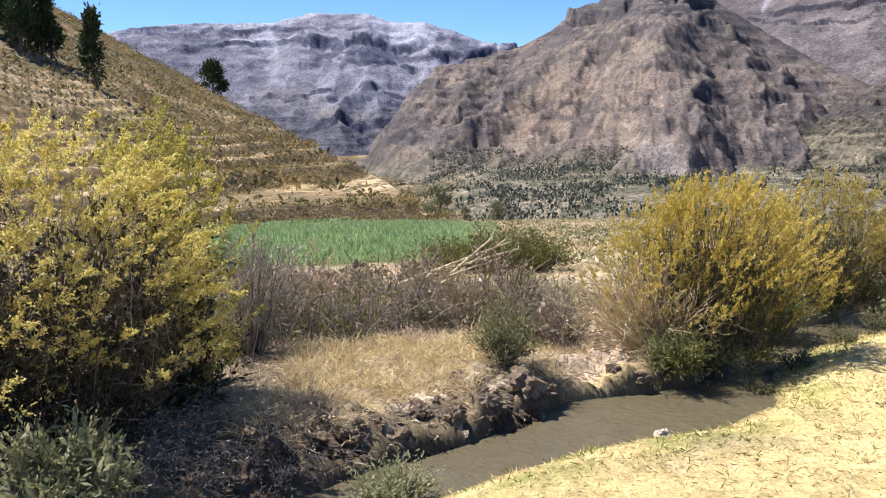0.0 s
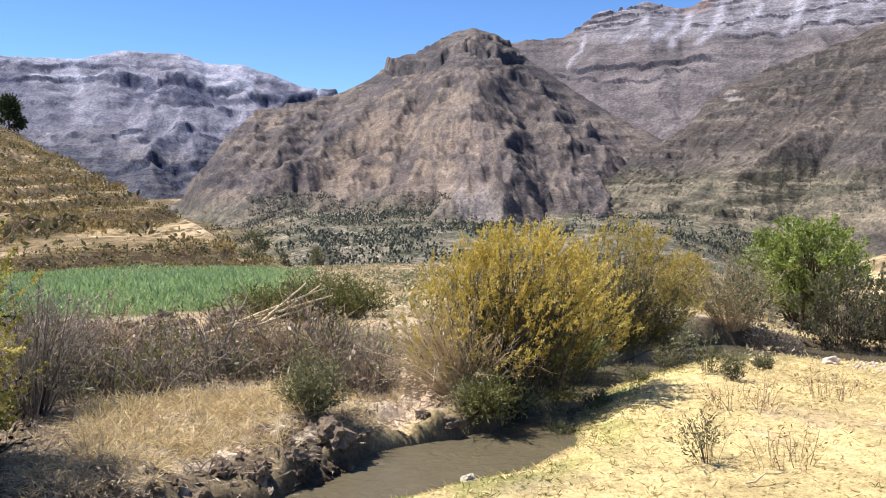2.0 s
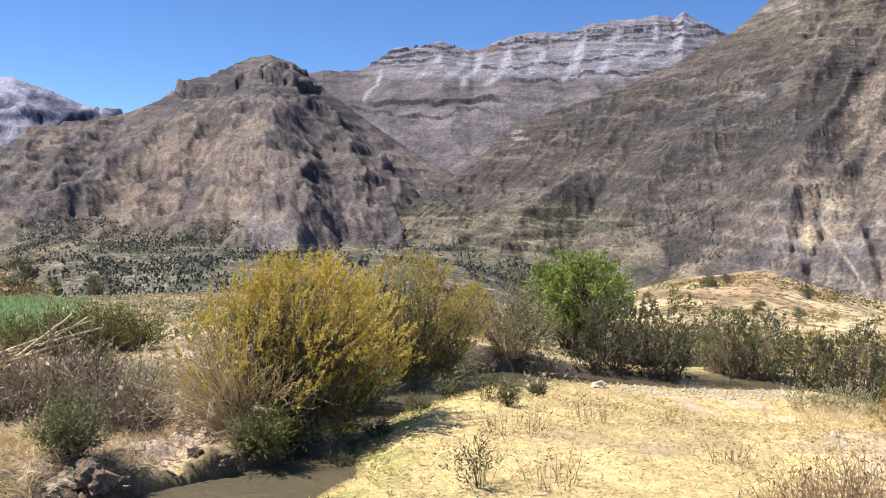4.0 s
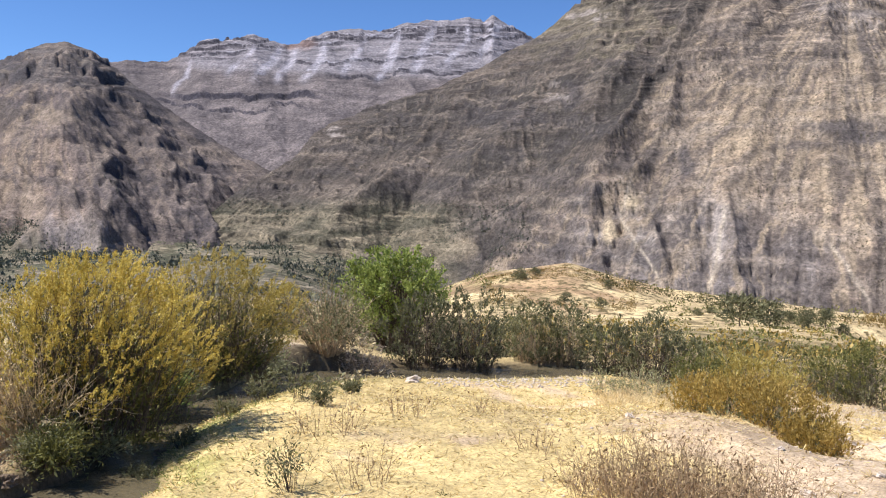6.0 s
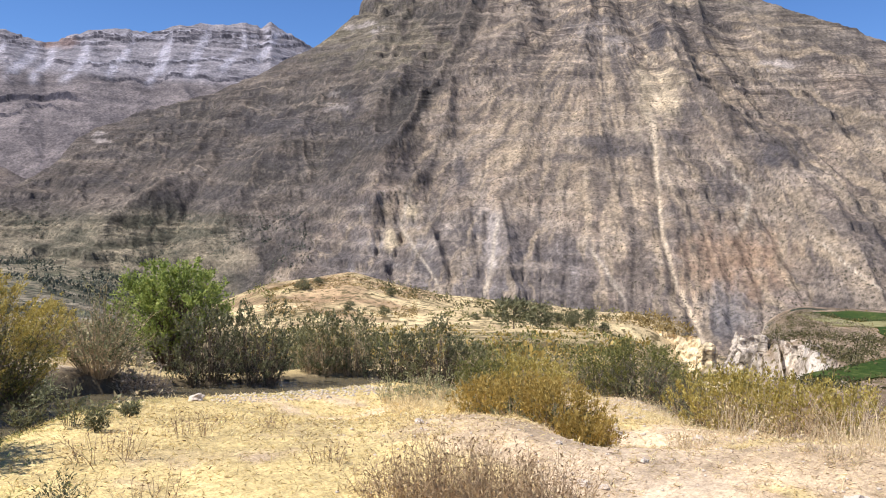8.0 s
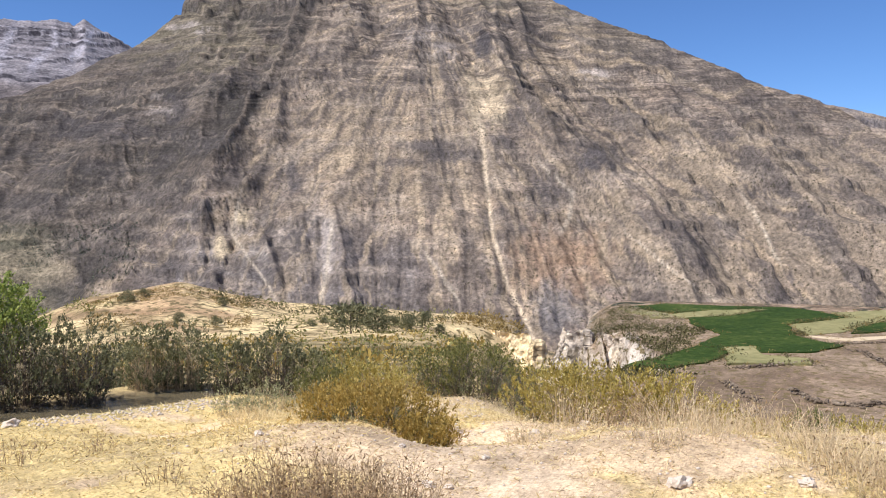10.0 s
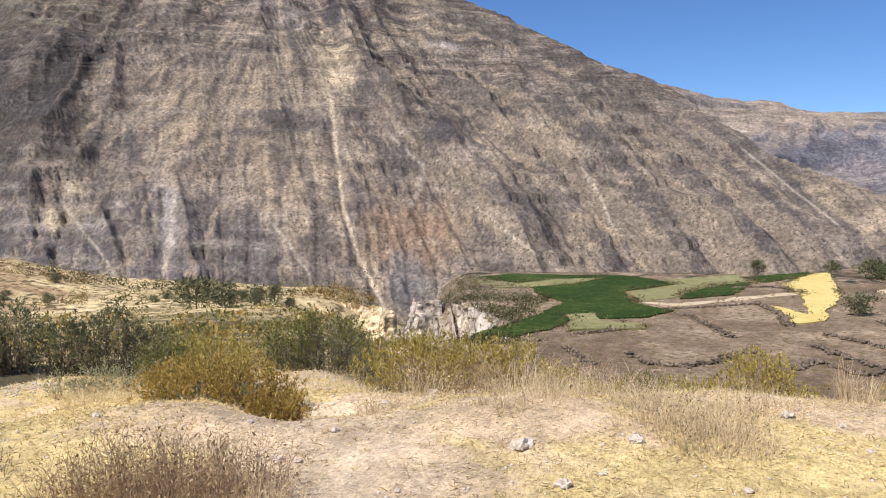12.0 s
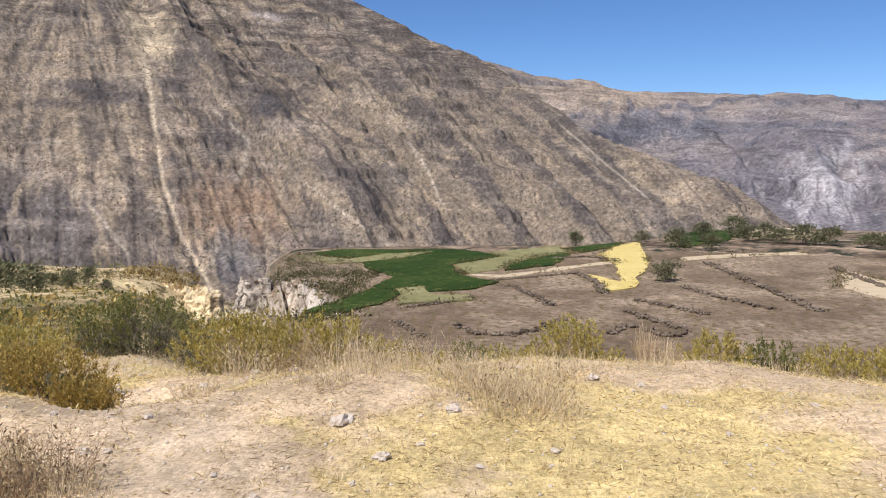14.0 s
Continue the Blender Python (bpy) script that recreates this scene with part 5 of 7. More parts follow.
def shrub(name, label, place, rx, ry, h, seed, stems=90, leaf=None, leaves=900, lean=(0, 0), plume_len=0.16, leaf_size=0.03,
          category="shrub", group="", stem_material=None, bare=0, low=0.35, m=10, wild=0.0, spread=0.25, thin=1.0, twig=(0.08, 0.25), u_leaf=0.35):
    gen = np.random.default_rng(seed)
    x, y = place
    far = float(np.clip((math.hypot(x, y) - 6) / 6, 0, 1))
    stems, bare, leaves = (int(n * (1 - q * far)) for n, q in ((stems, 0.5), (bare, 0.65), (leaves, 0.62)))
    leaf_size = leaf_size * (1 + 0.5 * far)
    root = new(name)
    root.matrix_basis = Matrix.Translation((x, y, float(ground_z(np.array([x]), np.array([y]))[0])))
    tagged(root, label, category, group)
    p = stem_paths(gen, stems, rx, ry, h, lean, low=low, wild=wild, spread=spread)
    rad = np.linspace(1, 0.3, p.shape[1])[None] * gen.uniform(0.003, 0.008, stems)[:, None] * max(h, 0.5) * thin
    v, q = tubes(p, rad, 3)
    tagged(part("wood", mesh_of("wood", v, q, [stem_material or M_STEM]), root), kind="stuff")
    if bare:
        i = gen.integers(0, stems, bare)
        u = gen.uniform(0.3, 1, bare) * 3.99
        j = u.astype(int)
        f = (u - j)[:, None]
        b = p[i, j] * (1 - f) + p[i, j + 1] * f
        d = unit(unit(p[i, j + 1] - p[i, j]) + gen.normal(0, 0.75, (bare, 3))) * gen.uniform(twig[0], twig[1], bare)[:, None] * h
        t = np.linspace(0, 1, 3)[None, :, None]
        tw = b[:, None] + d[:, None] * t + gen.normal(0, 0.015 * h, (bare, 3, 3)) * t
        v, q = tubes(tw, np.linspace(1, 0.4, 3)[None] * gen.uniform(0.0012, 0.003, bare)[:, None] * max(h, 0.5) * (2.4 if thin > 1 else 1), 3)
        tagged(part("twig_tangle", mesh_of("twig_tangle", v, q, [stem_material or M_STEM]), root), kind="stuff")
    if leaf is not None:
        v, q = sprigs(gen, p, leaves, max(3, int(m * (0.8 - 0.2 * far))), u_leaf, plume_len * 1.1, leaf_size * 1.12, 0.34, 0.8, 0.2)
        part("foliage", mesh_of("foliage", v, q, [leaf], smooth=False), root)
    return root


def at(az, r):
    x, y = polar(az, r)
    return float(x), float(y)



def ground_at(x, y):
    return float(ground_z(np.array([x]), np.array([y]))[0])


def feather_shrub(name, label, place, rx, ry, h, seed, plumes, plume, leaf=None, group="", wind=(0.0, 0.0), plume_len=0.18, fat=0.34, sprays=8, florets=9, floret=0.013, low=0.3, shell=0.7,
                  twigs=500, leaves=500, leaf_size=0.03, stem_material=None, lean=(0.0, 0.0), waist=0.45, category="shrub", rise=0.55, bloom="bloom", stem=0.0035, root_spread=0.3, slim=False):
    """A shrub whose long stems end in feathery sprays crowded on an uneven dome; bare twigs tangle inside."""
    gen = np.random.default_rng(seed)
    x, y = place
    root = new(name)
    root.matrix_basis = Matrix.Translation((x, y, ground_at(x, y)))
    tagged(root, label, category, group)
    a, u = gen.uniform(0, 2 * np.pi, plumes), gen.uniform(low, 1, plumes) ** 0.85
    around = np.sqrt(np.clip(1 - ((u - waist) / (1.03 - waist)) ** 2, 0.03, 1)) * np.where(u < waist, 0.75 + 0.25 * u / waist, 1)
    lump = 0.5 + 1.0 * fbm(np.cos(a) * 2.6 + 9, np.sin(a) * 2.6 + u * 4.0, 3, seed)
    s = around * lump * gen.uniform(shell, 1, plumes)
    tip = np.stack([np.cos(a) * rx * s + lean[0] * u, np.sin(a) * ry * s + lean[1] * u, h * u * (0.86 + 0.28 * fbm(np.cos(a) * 3, np.sin(a) * 3, 2, seed + 5))], 1)
    axis = unit(np.stack([np.cos(a) * 0.6 * around + wind[0], np.sin(a) * 0.6 * around + wind[1], rise + 0.35 * u], 1) + gen.normal(0, 0.2, (plumes, 3)))
    L = plume_len * gen.uniform(0.55, 1.35, plumes)
    base = tip - axis * L[:, None] * 0.7
    # stems
    foot_ = np.stack([np.cos(a) * rx * root_spread * s, np.sin(a) * ry * root_spread * s, np.full(plumes, -0.04)], 1)
    mid = foot_ + (base - foot_) * [0.4, 0.4, 0.62] + gen.normal(0, 0.09 * h, (plumes, 3))
    t = np.linspace(0, 1, 5)[None, :, None]
    p = (1 - t) ** 2 * foot_[:, None] + 2 * t * (1 - t) * mid[:, None] + t**2 * base[:, None]
    p = p + gen.normal(0, 0.01 * h, p.shape) * t
    v, q = tubes(p, np.linspace(1, 0.35, 5)[None] * gen.uniform(0.5, 1.5, plumes)[:, None] * stem, 3)
    tagged(part("wood", mesh_of("wood", v, q, [stem_material or M_STEM]), root), kind="stuff")
    if twigs:
        i, w = gen.integers(0, plumes, twigs), gen.uniform(0.2, 0.98, twigs) * 3.99
        j = w.astype(int)
        f = (w - j)[:, None]
        b = p[i, j] * (1 - f) + p[i, j + 1] * f
        d = unit(unit(p[i, j + 1] - p[i, j]) + gen.normal(0, 0.8, (twigs, 3))) * gen.uniform(0.06, 0.22, twigs)[:, None] * h
        t3 = np.linspace(0, 1, 4)[None, :, None]
        v, q = tubes(b[:, None] + d[:, None] * t3 + gen.normal(0, 0.012 * h, (twigs, 4, 3)) * t3, np.linspace(1, 0.4, 4)[None] * gen.uniform(0.3, 0.8, twigs)[:, None] * stem, 3)
        tagged(part("twig_tangle", mesh_of("twig_tangle", v, q, [stem_material or M_DEAD]), root), kind="stuff")
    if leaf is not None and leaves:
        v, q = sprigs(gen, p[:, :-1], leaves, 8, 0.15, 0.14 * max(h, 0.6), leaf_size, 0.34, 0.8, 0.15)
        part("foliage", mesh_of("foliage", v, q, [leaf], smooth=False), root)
    # feathery sprays: side twigs off each axis, shorter towards its end, lined with florets
    along = gen.uniform(0.0, 0.92, (plumes, sprays))
    side = unit(axis[:, None] * (1.3 if slim else 0.8) + unit(gen.normal(0, 1, (plumes, sprays, 3))) * (0.7 if slim else 0.85))
    start = base[:, None] + axis[:, None] * (L[:, None] * along)[..., None]
    reach = L[:, None] * fat * (1.2 - along) * gen.uniform(0.6, 1.25, (plumes, sprays))
    side[:, 0], start[:, 0], reach[:, 0] = axis, base + axis * L[:, None] * 0.6, L * 0.45
    w = gen.uniform(0.1, 1, (plumes, sprays, florets, 1))
    c = start[:, :, None] + side[:, :, None] * reach[..., None, None] * w + gen.normal(0, floret * 0.35, (plumes, sprays, florets, 3))
    way = unit(side[:, :, None] + gen.normal(0, 0.3 if slim else 0.55, c.shape) + [0, 0, 0.15])
    size = floret * gen.uniform(0.6, 1.4, c.shape[0] * c.shape[1] * c.shape[2])
    v, q = blades(c.reshape(-1, 3), way.reshape(-1, 3), size, size * (0.44 if slim else 0.55), gen, flat=0.35)
    part(bloom, mesh_of(bloom, v, q, [plume], smooth=False), root)
    return root


BANK = "shrubs along the stream"
feather_shrub("yellow_shrub", "tall pale yellow feathery shrub with tangled bare lower stems", at(-25.8, 5.0), 1.02, 0.8, 1.66, 1, 300, M_PLUME_PALE, M_INNER_SHADE, BANK, (0.55, -0.1), 0.36, 0.17, 15, 15, 0.016, 0.2,
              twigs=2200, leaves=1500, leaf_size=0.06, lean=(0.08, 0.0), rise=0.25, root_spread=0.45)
feather_shrub("yellow_shrub", "tall olive-yellow feathery shrub leaning over a dark bank", at(-18.8, 5.6), 0.64, 0.62, 1.72, 2, 360, M_PLUME_OLIVE, M_INNER_SHADE, BANK, (0.25, 0.0), 0.32, 0.17, 11, 11, 0.016, 0.05,
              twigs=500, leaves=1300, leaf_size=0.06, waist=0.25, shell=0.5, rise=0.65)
# added mostly out of view, so that it shades the bank
feather_shrub("yellow_shrub", "pale yellow shrub added mostly out of view to shade the bank", at(-33, 4.7), 0.8, 0.8, 1.6, 32, 200, M_PLUME_PALE, M_INNER_SHADE, BANK, (0.4, 0.0), 0.22, 0.36, 7, 9, 0.016, 0.2,
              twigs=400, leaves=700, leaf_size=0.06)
feather_shrub("yellow_shrub", "large bright yellow feathery shrub with bare reddish stems", at(17.4, 6.9), 1.0, 0.62, 1.2, 3, 820, M_PLUME, M_OLIVE, BANK, (0.36, 0.0), 0.26, 0.15, 9, 9, 0.018, 0.16,
              twigs=700, leaves=1800, leaf_size=0.045, waist=0.32, shell=0.5, rise=0.8, root_spread=0.6, lean=(0.08, 0.0), slim=True)
shrub("bare_shrub", "half-bare tan shrub with thin upright stems", at(14.0, 6.6), 0.52, 0.34, 0.82, 31, 320, M_STRAW, 260,
      bare=700, leaf_size=0.02, group=BANK, stem_material=M_BLEACH, low=0.3, wild=0.2, spread=0.35, lean=(-0.16, -0.1), thin=0.95, u_leaf=0.6)
feather_shrub("yellow_shrub", "olive and yellow shrub overhanging the stream", at(24.4, 9.8), 1.12, 0.6, 1.3, 4, 600, M_MUSTARD, M_OLIVE, BANK, (0.35, 0.0), 0.22, 0.16, 8, 7, 0.019, 0.06,
              twigs=500, leaves=1200, leaf_size=0.045, waist=0.35, shell=0.55, rise=0.8, root_spread=0.55, slim=True)
shrub("green_bush", "low leafy green bush at the water's edge", at(14.9, 6.15), 0.15, 0.13, 0.18, 5, 50, M_PALELEAF, 190, leaf_size=0.03, group=BANK)
shrub("green_bush", "fresh green willowy bush at the water's edge", at(21.0, 8.2), 0.26, 0.24, 0.5, 6, 90, M_GREEN, 800, leaf_size=0.045, group=BANK)
shrub("grey_bush", "grey-green weed on the eroded bank", at(4.0, 5.75), 0.2, 0.2, 0.42, 7, 70, M_GREYLEAF, 600, leaf_size=0.03, group=BANK)
shrub("grey_bush", "pale green weed with narrow leaves", at(-25.5, 3.95), 0.3, 0.25, 0.4, 8, 60, M_PALELEAF, 420, leaf_size=0.05, group=BANK)
shrub("grey_bush", "pale silvery weed beside the water", at(-4.5, 4.0), 0.2, 0.15, 0.2, 9, 60, M_PALELEAF, 300, leaf_size=0.035, group=BANK)
shrub("dry_bush", "brown dead bush heaped beside the green field", at(-12.5, 7.6), 0.5, 0.45, 0.85, 10, 200, M_DEADLEAF, 1100, bare=700, leaf_size=0.03,
      stem_material=M_DEAD, group=BANK)
shrub("dry_bush", "bare grey branching bush", at(-13.6, 6.7), 0.4, 0.4, 1.1, 11, 120, M_GREYLEAF, 300, bare=500, leaf_size=0.025, stem_material=M_DEAD, group=BANK)

for k, (az, r, rx, h) in enumerate([(-22, 4.45, 0.35, 0.25), (-15.5, 4.7, 0.4, 0.28), (-10.5, 4.7, 0.35, 0.22), (-17, 4.2, 0.3, 0.16), (-12, 4.25, 0.25, 0.14)]):
    shrub("bank_brush", "tangle of dead twigs on the shaded bank", at(az, r), rx, rx, h, 190 + k, 70, M_DEADLEAF, 160, bare=320, leaf_size=0.022, stem_material=M_DEAD,
          category="brush", group="brush on the bank", low=0.1, m=5, wild=0.4, spread=0.7, thin=0.6)

for k, (az, r, rx, h) in enumerate([(17.6, 6.75, 0.2, 0.3), (19.4, 7.5, 0.28, 0.4), (21.6, 8.5, 0.3, 0.45), (24.6, 9.7, 0.36, 0.5), (27.4, 10.7, 0.34, 0.45), (15.4, 6.2, 0.16, 0.2)]):
    shrub("water_bush", "dark olive undergrowth hanging over the stream", at(az, r), rx, 0.3, h, 700 + k, 120, M_OLIVE if k % 2 else M_PALELEAF, 400, bare=260, leaf_size=0.038, group=BANK, low=0.1, spread=0.6, u_leaf=0.1,
          lean=(0.02, -0.05))

# heaped grey brush along the far bank
for k, (az, r, rx, h) in enumerate([(-10.5, 7.1, 0.5, 0.42), (-9.0, 8.2, 0.5, 0.4), (-6.5, 7.0, 0.5, 0.38), (-5.2, 8.3, 0.5, 0.42), (-3.2, 7.3, 0.5, 0.36), (-1.0, 8.4, 0.5, 0.36),
                                    (-0.2, 7.2, 0.5, 0.38), (2.4, 7.4, 0.5, 0.42), (4.6, 7.2, 0.5, 0.48), (6.2, 6.9, 0.42, 0.42), (7.2, 6.7, 0.3, 0.3)]):
    shrub("brush_pile", "heap of dead grey twigs and dry weeds on the bank", at(az, r), rx * 0.85, 0.4, h * (1.2, 1.7, 1.4)[k % 3], 40 + k, 110, (M_GREYLEAF, M_DEADLEAF, M_OLIVE)[k % 3], 170, bare=380,
          leaf_size=0.045, stem_material=(M_DEAD, M_TAN, M_DEAD, M_WEED)[k % 4], category="brush", group="brush on the bank", low=0.1, m=7, wild=0.3, spread=0.75, thin=2.0, twig=(0.15, 0.5), u_leaf=0.1)

for k, (az, r, h) in enumerate([(0.8, 10.3, 0.42), (2.8, 10.2, 0.5), (4.8, 10.4, 0.55), (6.8, 10.6, 0.5)]):
    shrub("bank_bush", "dark olive dry bush edging the field", at(az, r), 0.42, 0.4, h, 170 + k, 120, M_OLIVE, 1000, bare=350, leaf_size=0.035, group="bushes edging the field", low=0.2)

# beyond the meadow
MID = "bushes beyond the meadow"
shrub("dry_bush", "grey-brown half-dry bush beyond the stream", at(31.2, 12.2), 0.74, 0.55, 1.2, 12, 300, M_GREYLEAF, 1500, bare=1300, leaf_size=0.035, stem_material=M_TAN, group=MID)
shrub("dry_bush", "grey-brown half-dry bush beyond the stream", at(33.6, 12.2), 0.45, 0.45, 0.75, 13, 200, M_DEADLEAF, 500, bare=700, leaf_size=0.035, stem_material=M_TAN, group=MID)
for k, (az, r, rx, h, c) in enumerate([(37.6, 13.4, 0.72, 1.05, 0), (41.0, 13.8, 0.76, 1.25, 0), (44.8, 15.2, 0.56, 1.0, 1), (47.0, 15.4, 0.56, 1.05, 1), (49.8, 15.0, 0.56, 1.0, 0), (52.6, 14.8, 0.62, 1.05, 0),
                                       (54.6, 15.5, 0.5, 0.8, 1), (43.2, 17.5, 0.7, 0.9, 1), (39.5, 17, 0.7, 1.2, 1), (28.2, 15, 0.5, 0.8, 2), (57, 16.5, 0.7, 0.7, 2), (60.5, 17.5, 0.8, 0.75, 2)]):
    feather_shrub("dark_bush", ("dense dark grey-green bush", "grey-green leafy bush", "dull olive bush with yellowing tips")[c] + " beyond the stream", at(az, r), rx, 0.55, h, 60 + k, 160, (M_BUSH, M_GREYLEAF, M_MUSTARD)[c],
                  (M_INNER_SHADE, M_BUSH, M_OLIVE)[c], MID, (0.06, 0.0), 0.2, 0.26, 5, 5, 0.042, 0.04, shell=0.5, twigs=120, leaves=240, leaf_size=0.05, stem_material=(None, M_TAN, None)[c], rise=0.5, waist=0.42, root_spread=0.55,
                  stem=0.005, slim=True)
for k, (az, r, rx, h) in enumerate([(49.8, 12.0, 0.3, 0.42), (51.6, 11.7, 0.32, 0.46), (53.2, 11.9, 0.3, 0.42), (55.2, 12.8, 0.4, 0.45)]):
    shrub("pale_bush", "thin pale grass-green bush of straw stems", at(az, r), rx, 0.3, h, 72 + k, 160, M_PALELEAF, 260, bare=260, leaf_size=0.03, group=MID, stem_material=M_BLEACH, spread=0.6, low=0.3, wild=0.15)
feather_shrub("willow_tree", "young bright green willow tree behind the bushes", at(35.6, 16.5), 1.12, 0.9, 1.95, 15, 380, M_WILLOW, None, "", (0.05, 0.0), 0.42, 0.45, 7, 6, 0.06, 0.2,
              twigs=160, leaves=0, waist=0.6, shell=0.35, category="tree", rise=0.35, bloom="crown", stem=0.012, root_spread=0.12)
for k, (az, r, rx, ry, h, c) in enumerate([(56.4, 9.2, 0.42, 0.4, 0.44, 0), (58.8, 8.7, 0.42, 0.4, 0.46, 0), (61.0, 8.3, 0.42, 0.38, 0.46, 0), (62.8, 7.9, 0.26, 0.3, 0.38, 0), (66.0, 14.2, 0.6, 0.6, 0.95, 1), (63.8, 14.6, 0.6, 0.6, 0.8, 1),
                                           (71.2, 10.7, 0.55, 0.5, 0.85, 2), (73.0, 10.3, 0.6, 0.5, 0.9, 2), (75.8, 10.1, 0.6, 0.5, 0.85, 2), (78.6, 10.0, 0.5, 0.45, 0.75, 2), (94.1, 10.6, 0.5, 0.45, 0.9, 2),
                                           (92.4, 10.9, 0.4, 0.4, 0.6, 2), (96.2, 10.9, 0.35, 0.4, 0.55, 2), (87.5, 12.0, 0.6, 0.5, 0.8, 1), (90.0, 11.6, 0.5, 0.5, 0.7, 2), (103.3, 10.9, 0.5, 0.45, 0.85, 2), (106.6, 11.2, 0.45, 0.45, 0.8, 1),
                                           (110.2, 11.2, 0.5, 0.5, 0.8, 2), (113.5, 11.4, 0.6, 0.5, 0.8, 2), (68.5, 16.5, 0.8, 0.7, 1.0, 1), (62.5, 17, 0.8, 0.8, 0.9, 2), (59.0, 12.5, 0.6, 0.5, 0.6, 2), (56.0, 13.0, 0.6, 0.5, 0.6, 1),
                                           (81.5, 10.4, 0.4, 0.4, 0.55, 2), (84.5, 10.8, 0.4, 0.4, 0.5, 2)]):
    text = ("ochre-orange bush at the lip of the bank", "dark olive bush on the slope", "mustard-yellow bush with grey stems")[c] + " below the path"
    rx, h = rx * (1.0 if r < 9.5 else 1.15), h * (0.8 if r < 9.5 else 1.0 if az > 85 else 0.95)
    feather_shrub("slope_bush", text, at(az, r), rx * 1.1, ry * 1.1, h, 80 + k, (230, 140, 180)[c], (M_ORANGE, M_OLIVE, M_MUSTARD)[c], (M_GREYLEAF, M_BUSH, M_GREYLEAF)[c], "bushes below the path", (0.08, 0.0), 0.22, 0.14,
                  5, 5, (0.026, 0.034, 0.034)[c], 0.22, shell=0.5, twigs=130, leaves=(300, 320, 140)[c], leaf_size=0.05, stem_material=(M_TAN, None, M_WEED)[c], rise=1.1, waist=0.5, root_spread=0.6, stem=0.0045, slim=True)
for k, (az, r, h) in enumerate([(98.9, 9.0, 0.5), (100.2, 9.2, 0.35), (80.2, 9.3, 0.35)]):
    shrub("straw_tuft", "upright bleached straw tuft at the lip of the bank", at(az, r), 0.22, 0.2, h, 640 + k, 110, None, 0, stem_material=M_TAN, category="grass", group="straw tufts", low=0.5, spread=0.35, thin=1.0)

# dry weeds in the foreground
WEED = "dry weeds on the meadow"
for k, (az, r, rx, h, n, c) in enumerate([(54.2, 5.35, 0.42, 0.52, 420, 0), (58.4, 5.4, 0.34, 0.34, 260, 0), (50.5, 5.5, 0.3, 0.3, 160, 0), (89.0, 6.6, 0.4, 0.36, 300, 1), (86.5, 7.0, 0.3, 0.36, 180, 0),
                                          (91.5, 6.3, 0.3, 0.3, 180, 1), (79.0, 7.8, 0.45, 0.42, 260, 0), (76.0, 8.1, 0.35, 0.4, 190, 0), (82.0, 7.9, 0.3, 0.3, 150, 1), (69.5, 7.3, 0.3, 0.22, 120, 1), (98.9, 9.3, 0.16, 0.5, 60, 1),
                                          (107.5, 8.6, 0.3, 0.14, 100, 0), (32.5, 6.6, 0.3, 0.3, 60, 0), (37.0, 7.2, 0.3, 0.25, 50, 0), (84, 8.4, 0.35, 0.4, 170, 0), (72.5, 8.5, 0.4, 0.4, 170, 1), (80.5, 7.0, 0.35, 0.25, 160, 1),
                                          (62.0, 5.0, 0.3, 0.22, 140, 1), (35.0, 5.4, 0.25, 0.3, 40, 0), (94.5, 7.4, 0.3, 0.25, 130, 1), (42.0, 7.6, 0.25, 0.2, 40, 0), (46.0, 6.2, 0.2, 0.2, 40, 0), (77.5, 6.7, 0.3, 0.2, 120, 1)]):
    shrub("dry_weed", ("brown seeded weed with brittle stems" if c == 0 else "straw-coloured dry weed clump") + " on bare ground", at(az, r), rx, rx * 0.9, h, 120 + k, int(0.75 * n), M_SEED if c == 0 else M_STRAW,
          (n if c == 0 else n // 2) // (3 if az > 78 else 1), bare=int(0.7 * n), leaf_size=0.026, stem_material=M_WEED if c == 0 and az < 78 else M_BLEACH, category="weed", group=WEED, m=3, low=0.3, wild=0.24, spread=0.8, thin=1.0)
for k, (az, r, rx, h, n) in enumerate([(85.2, 7.6, 0.3, 0.4, 110), (82.6, 7.4, 0.25, 0.34, 90), (60.8, 5.3, 0.35, 0.42, 260), (92.4, 6.0, 0.4, 0.32, 260), (90.2, 6.1, 0.4, 0.36, 260), (87.6, 6.3, 0.4, 0.34, 240), (56.4, 5.2, 0.4, 0.4, 260), (92.5, 7.2, 0.3, 0.4, 160), (99.5, 8.4, 0.25, 0.35, 90)]):
    shrub("dead_weed", "brown dead weed with upright seed stalks on bare ground", at(az, r), rx, rx * 0.9, h * (0.8 if az > 80 else 1.0), 660 + k, int(0.6 * n), M_SEED, n // 3 if az > 80 else n, bare=int(0.6 * n), leaf_size=0.026, stem_material=M_BLEACH if az > 80 else M_RUST,
          category="weed", group=WEED, m=3, low=0.35, wild=0.18, spread=0.8, thin=1.0)
for k, (az, r, rx, h) in enumerate([(30.0, 7.95, 0.2, 0.42), (27.6, 8.1, 0.16, 0.3), (31.5, 7.6, 0.12, 0.2), (25.5, 7.6, 0.12, 0.16), (33.2, 8.8, 0.1, 0.18), (20.5, 6.25, 0.15, 0.1), (23.0, 6.8, 0.15, 0.14)]):
    shrub("green_weed", "small green weed in the dry grass", at(az, r), rx, rx, h, 150 + k, 26, M_BUSH, 130, leaf_size=0.028, plume_len=0.08, category="weed", group="green weeds")
shrub("thistle", "dark spiny thistle skeleton in the dry grass", at(30.5, 5.25), 0.2, 0.2, 0.34, 160, 16, M_BUSH, 60, bare=40, leaf_size=0.03, stem_material=M_STEM, category="weed", low=0.6)


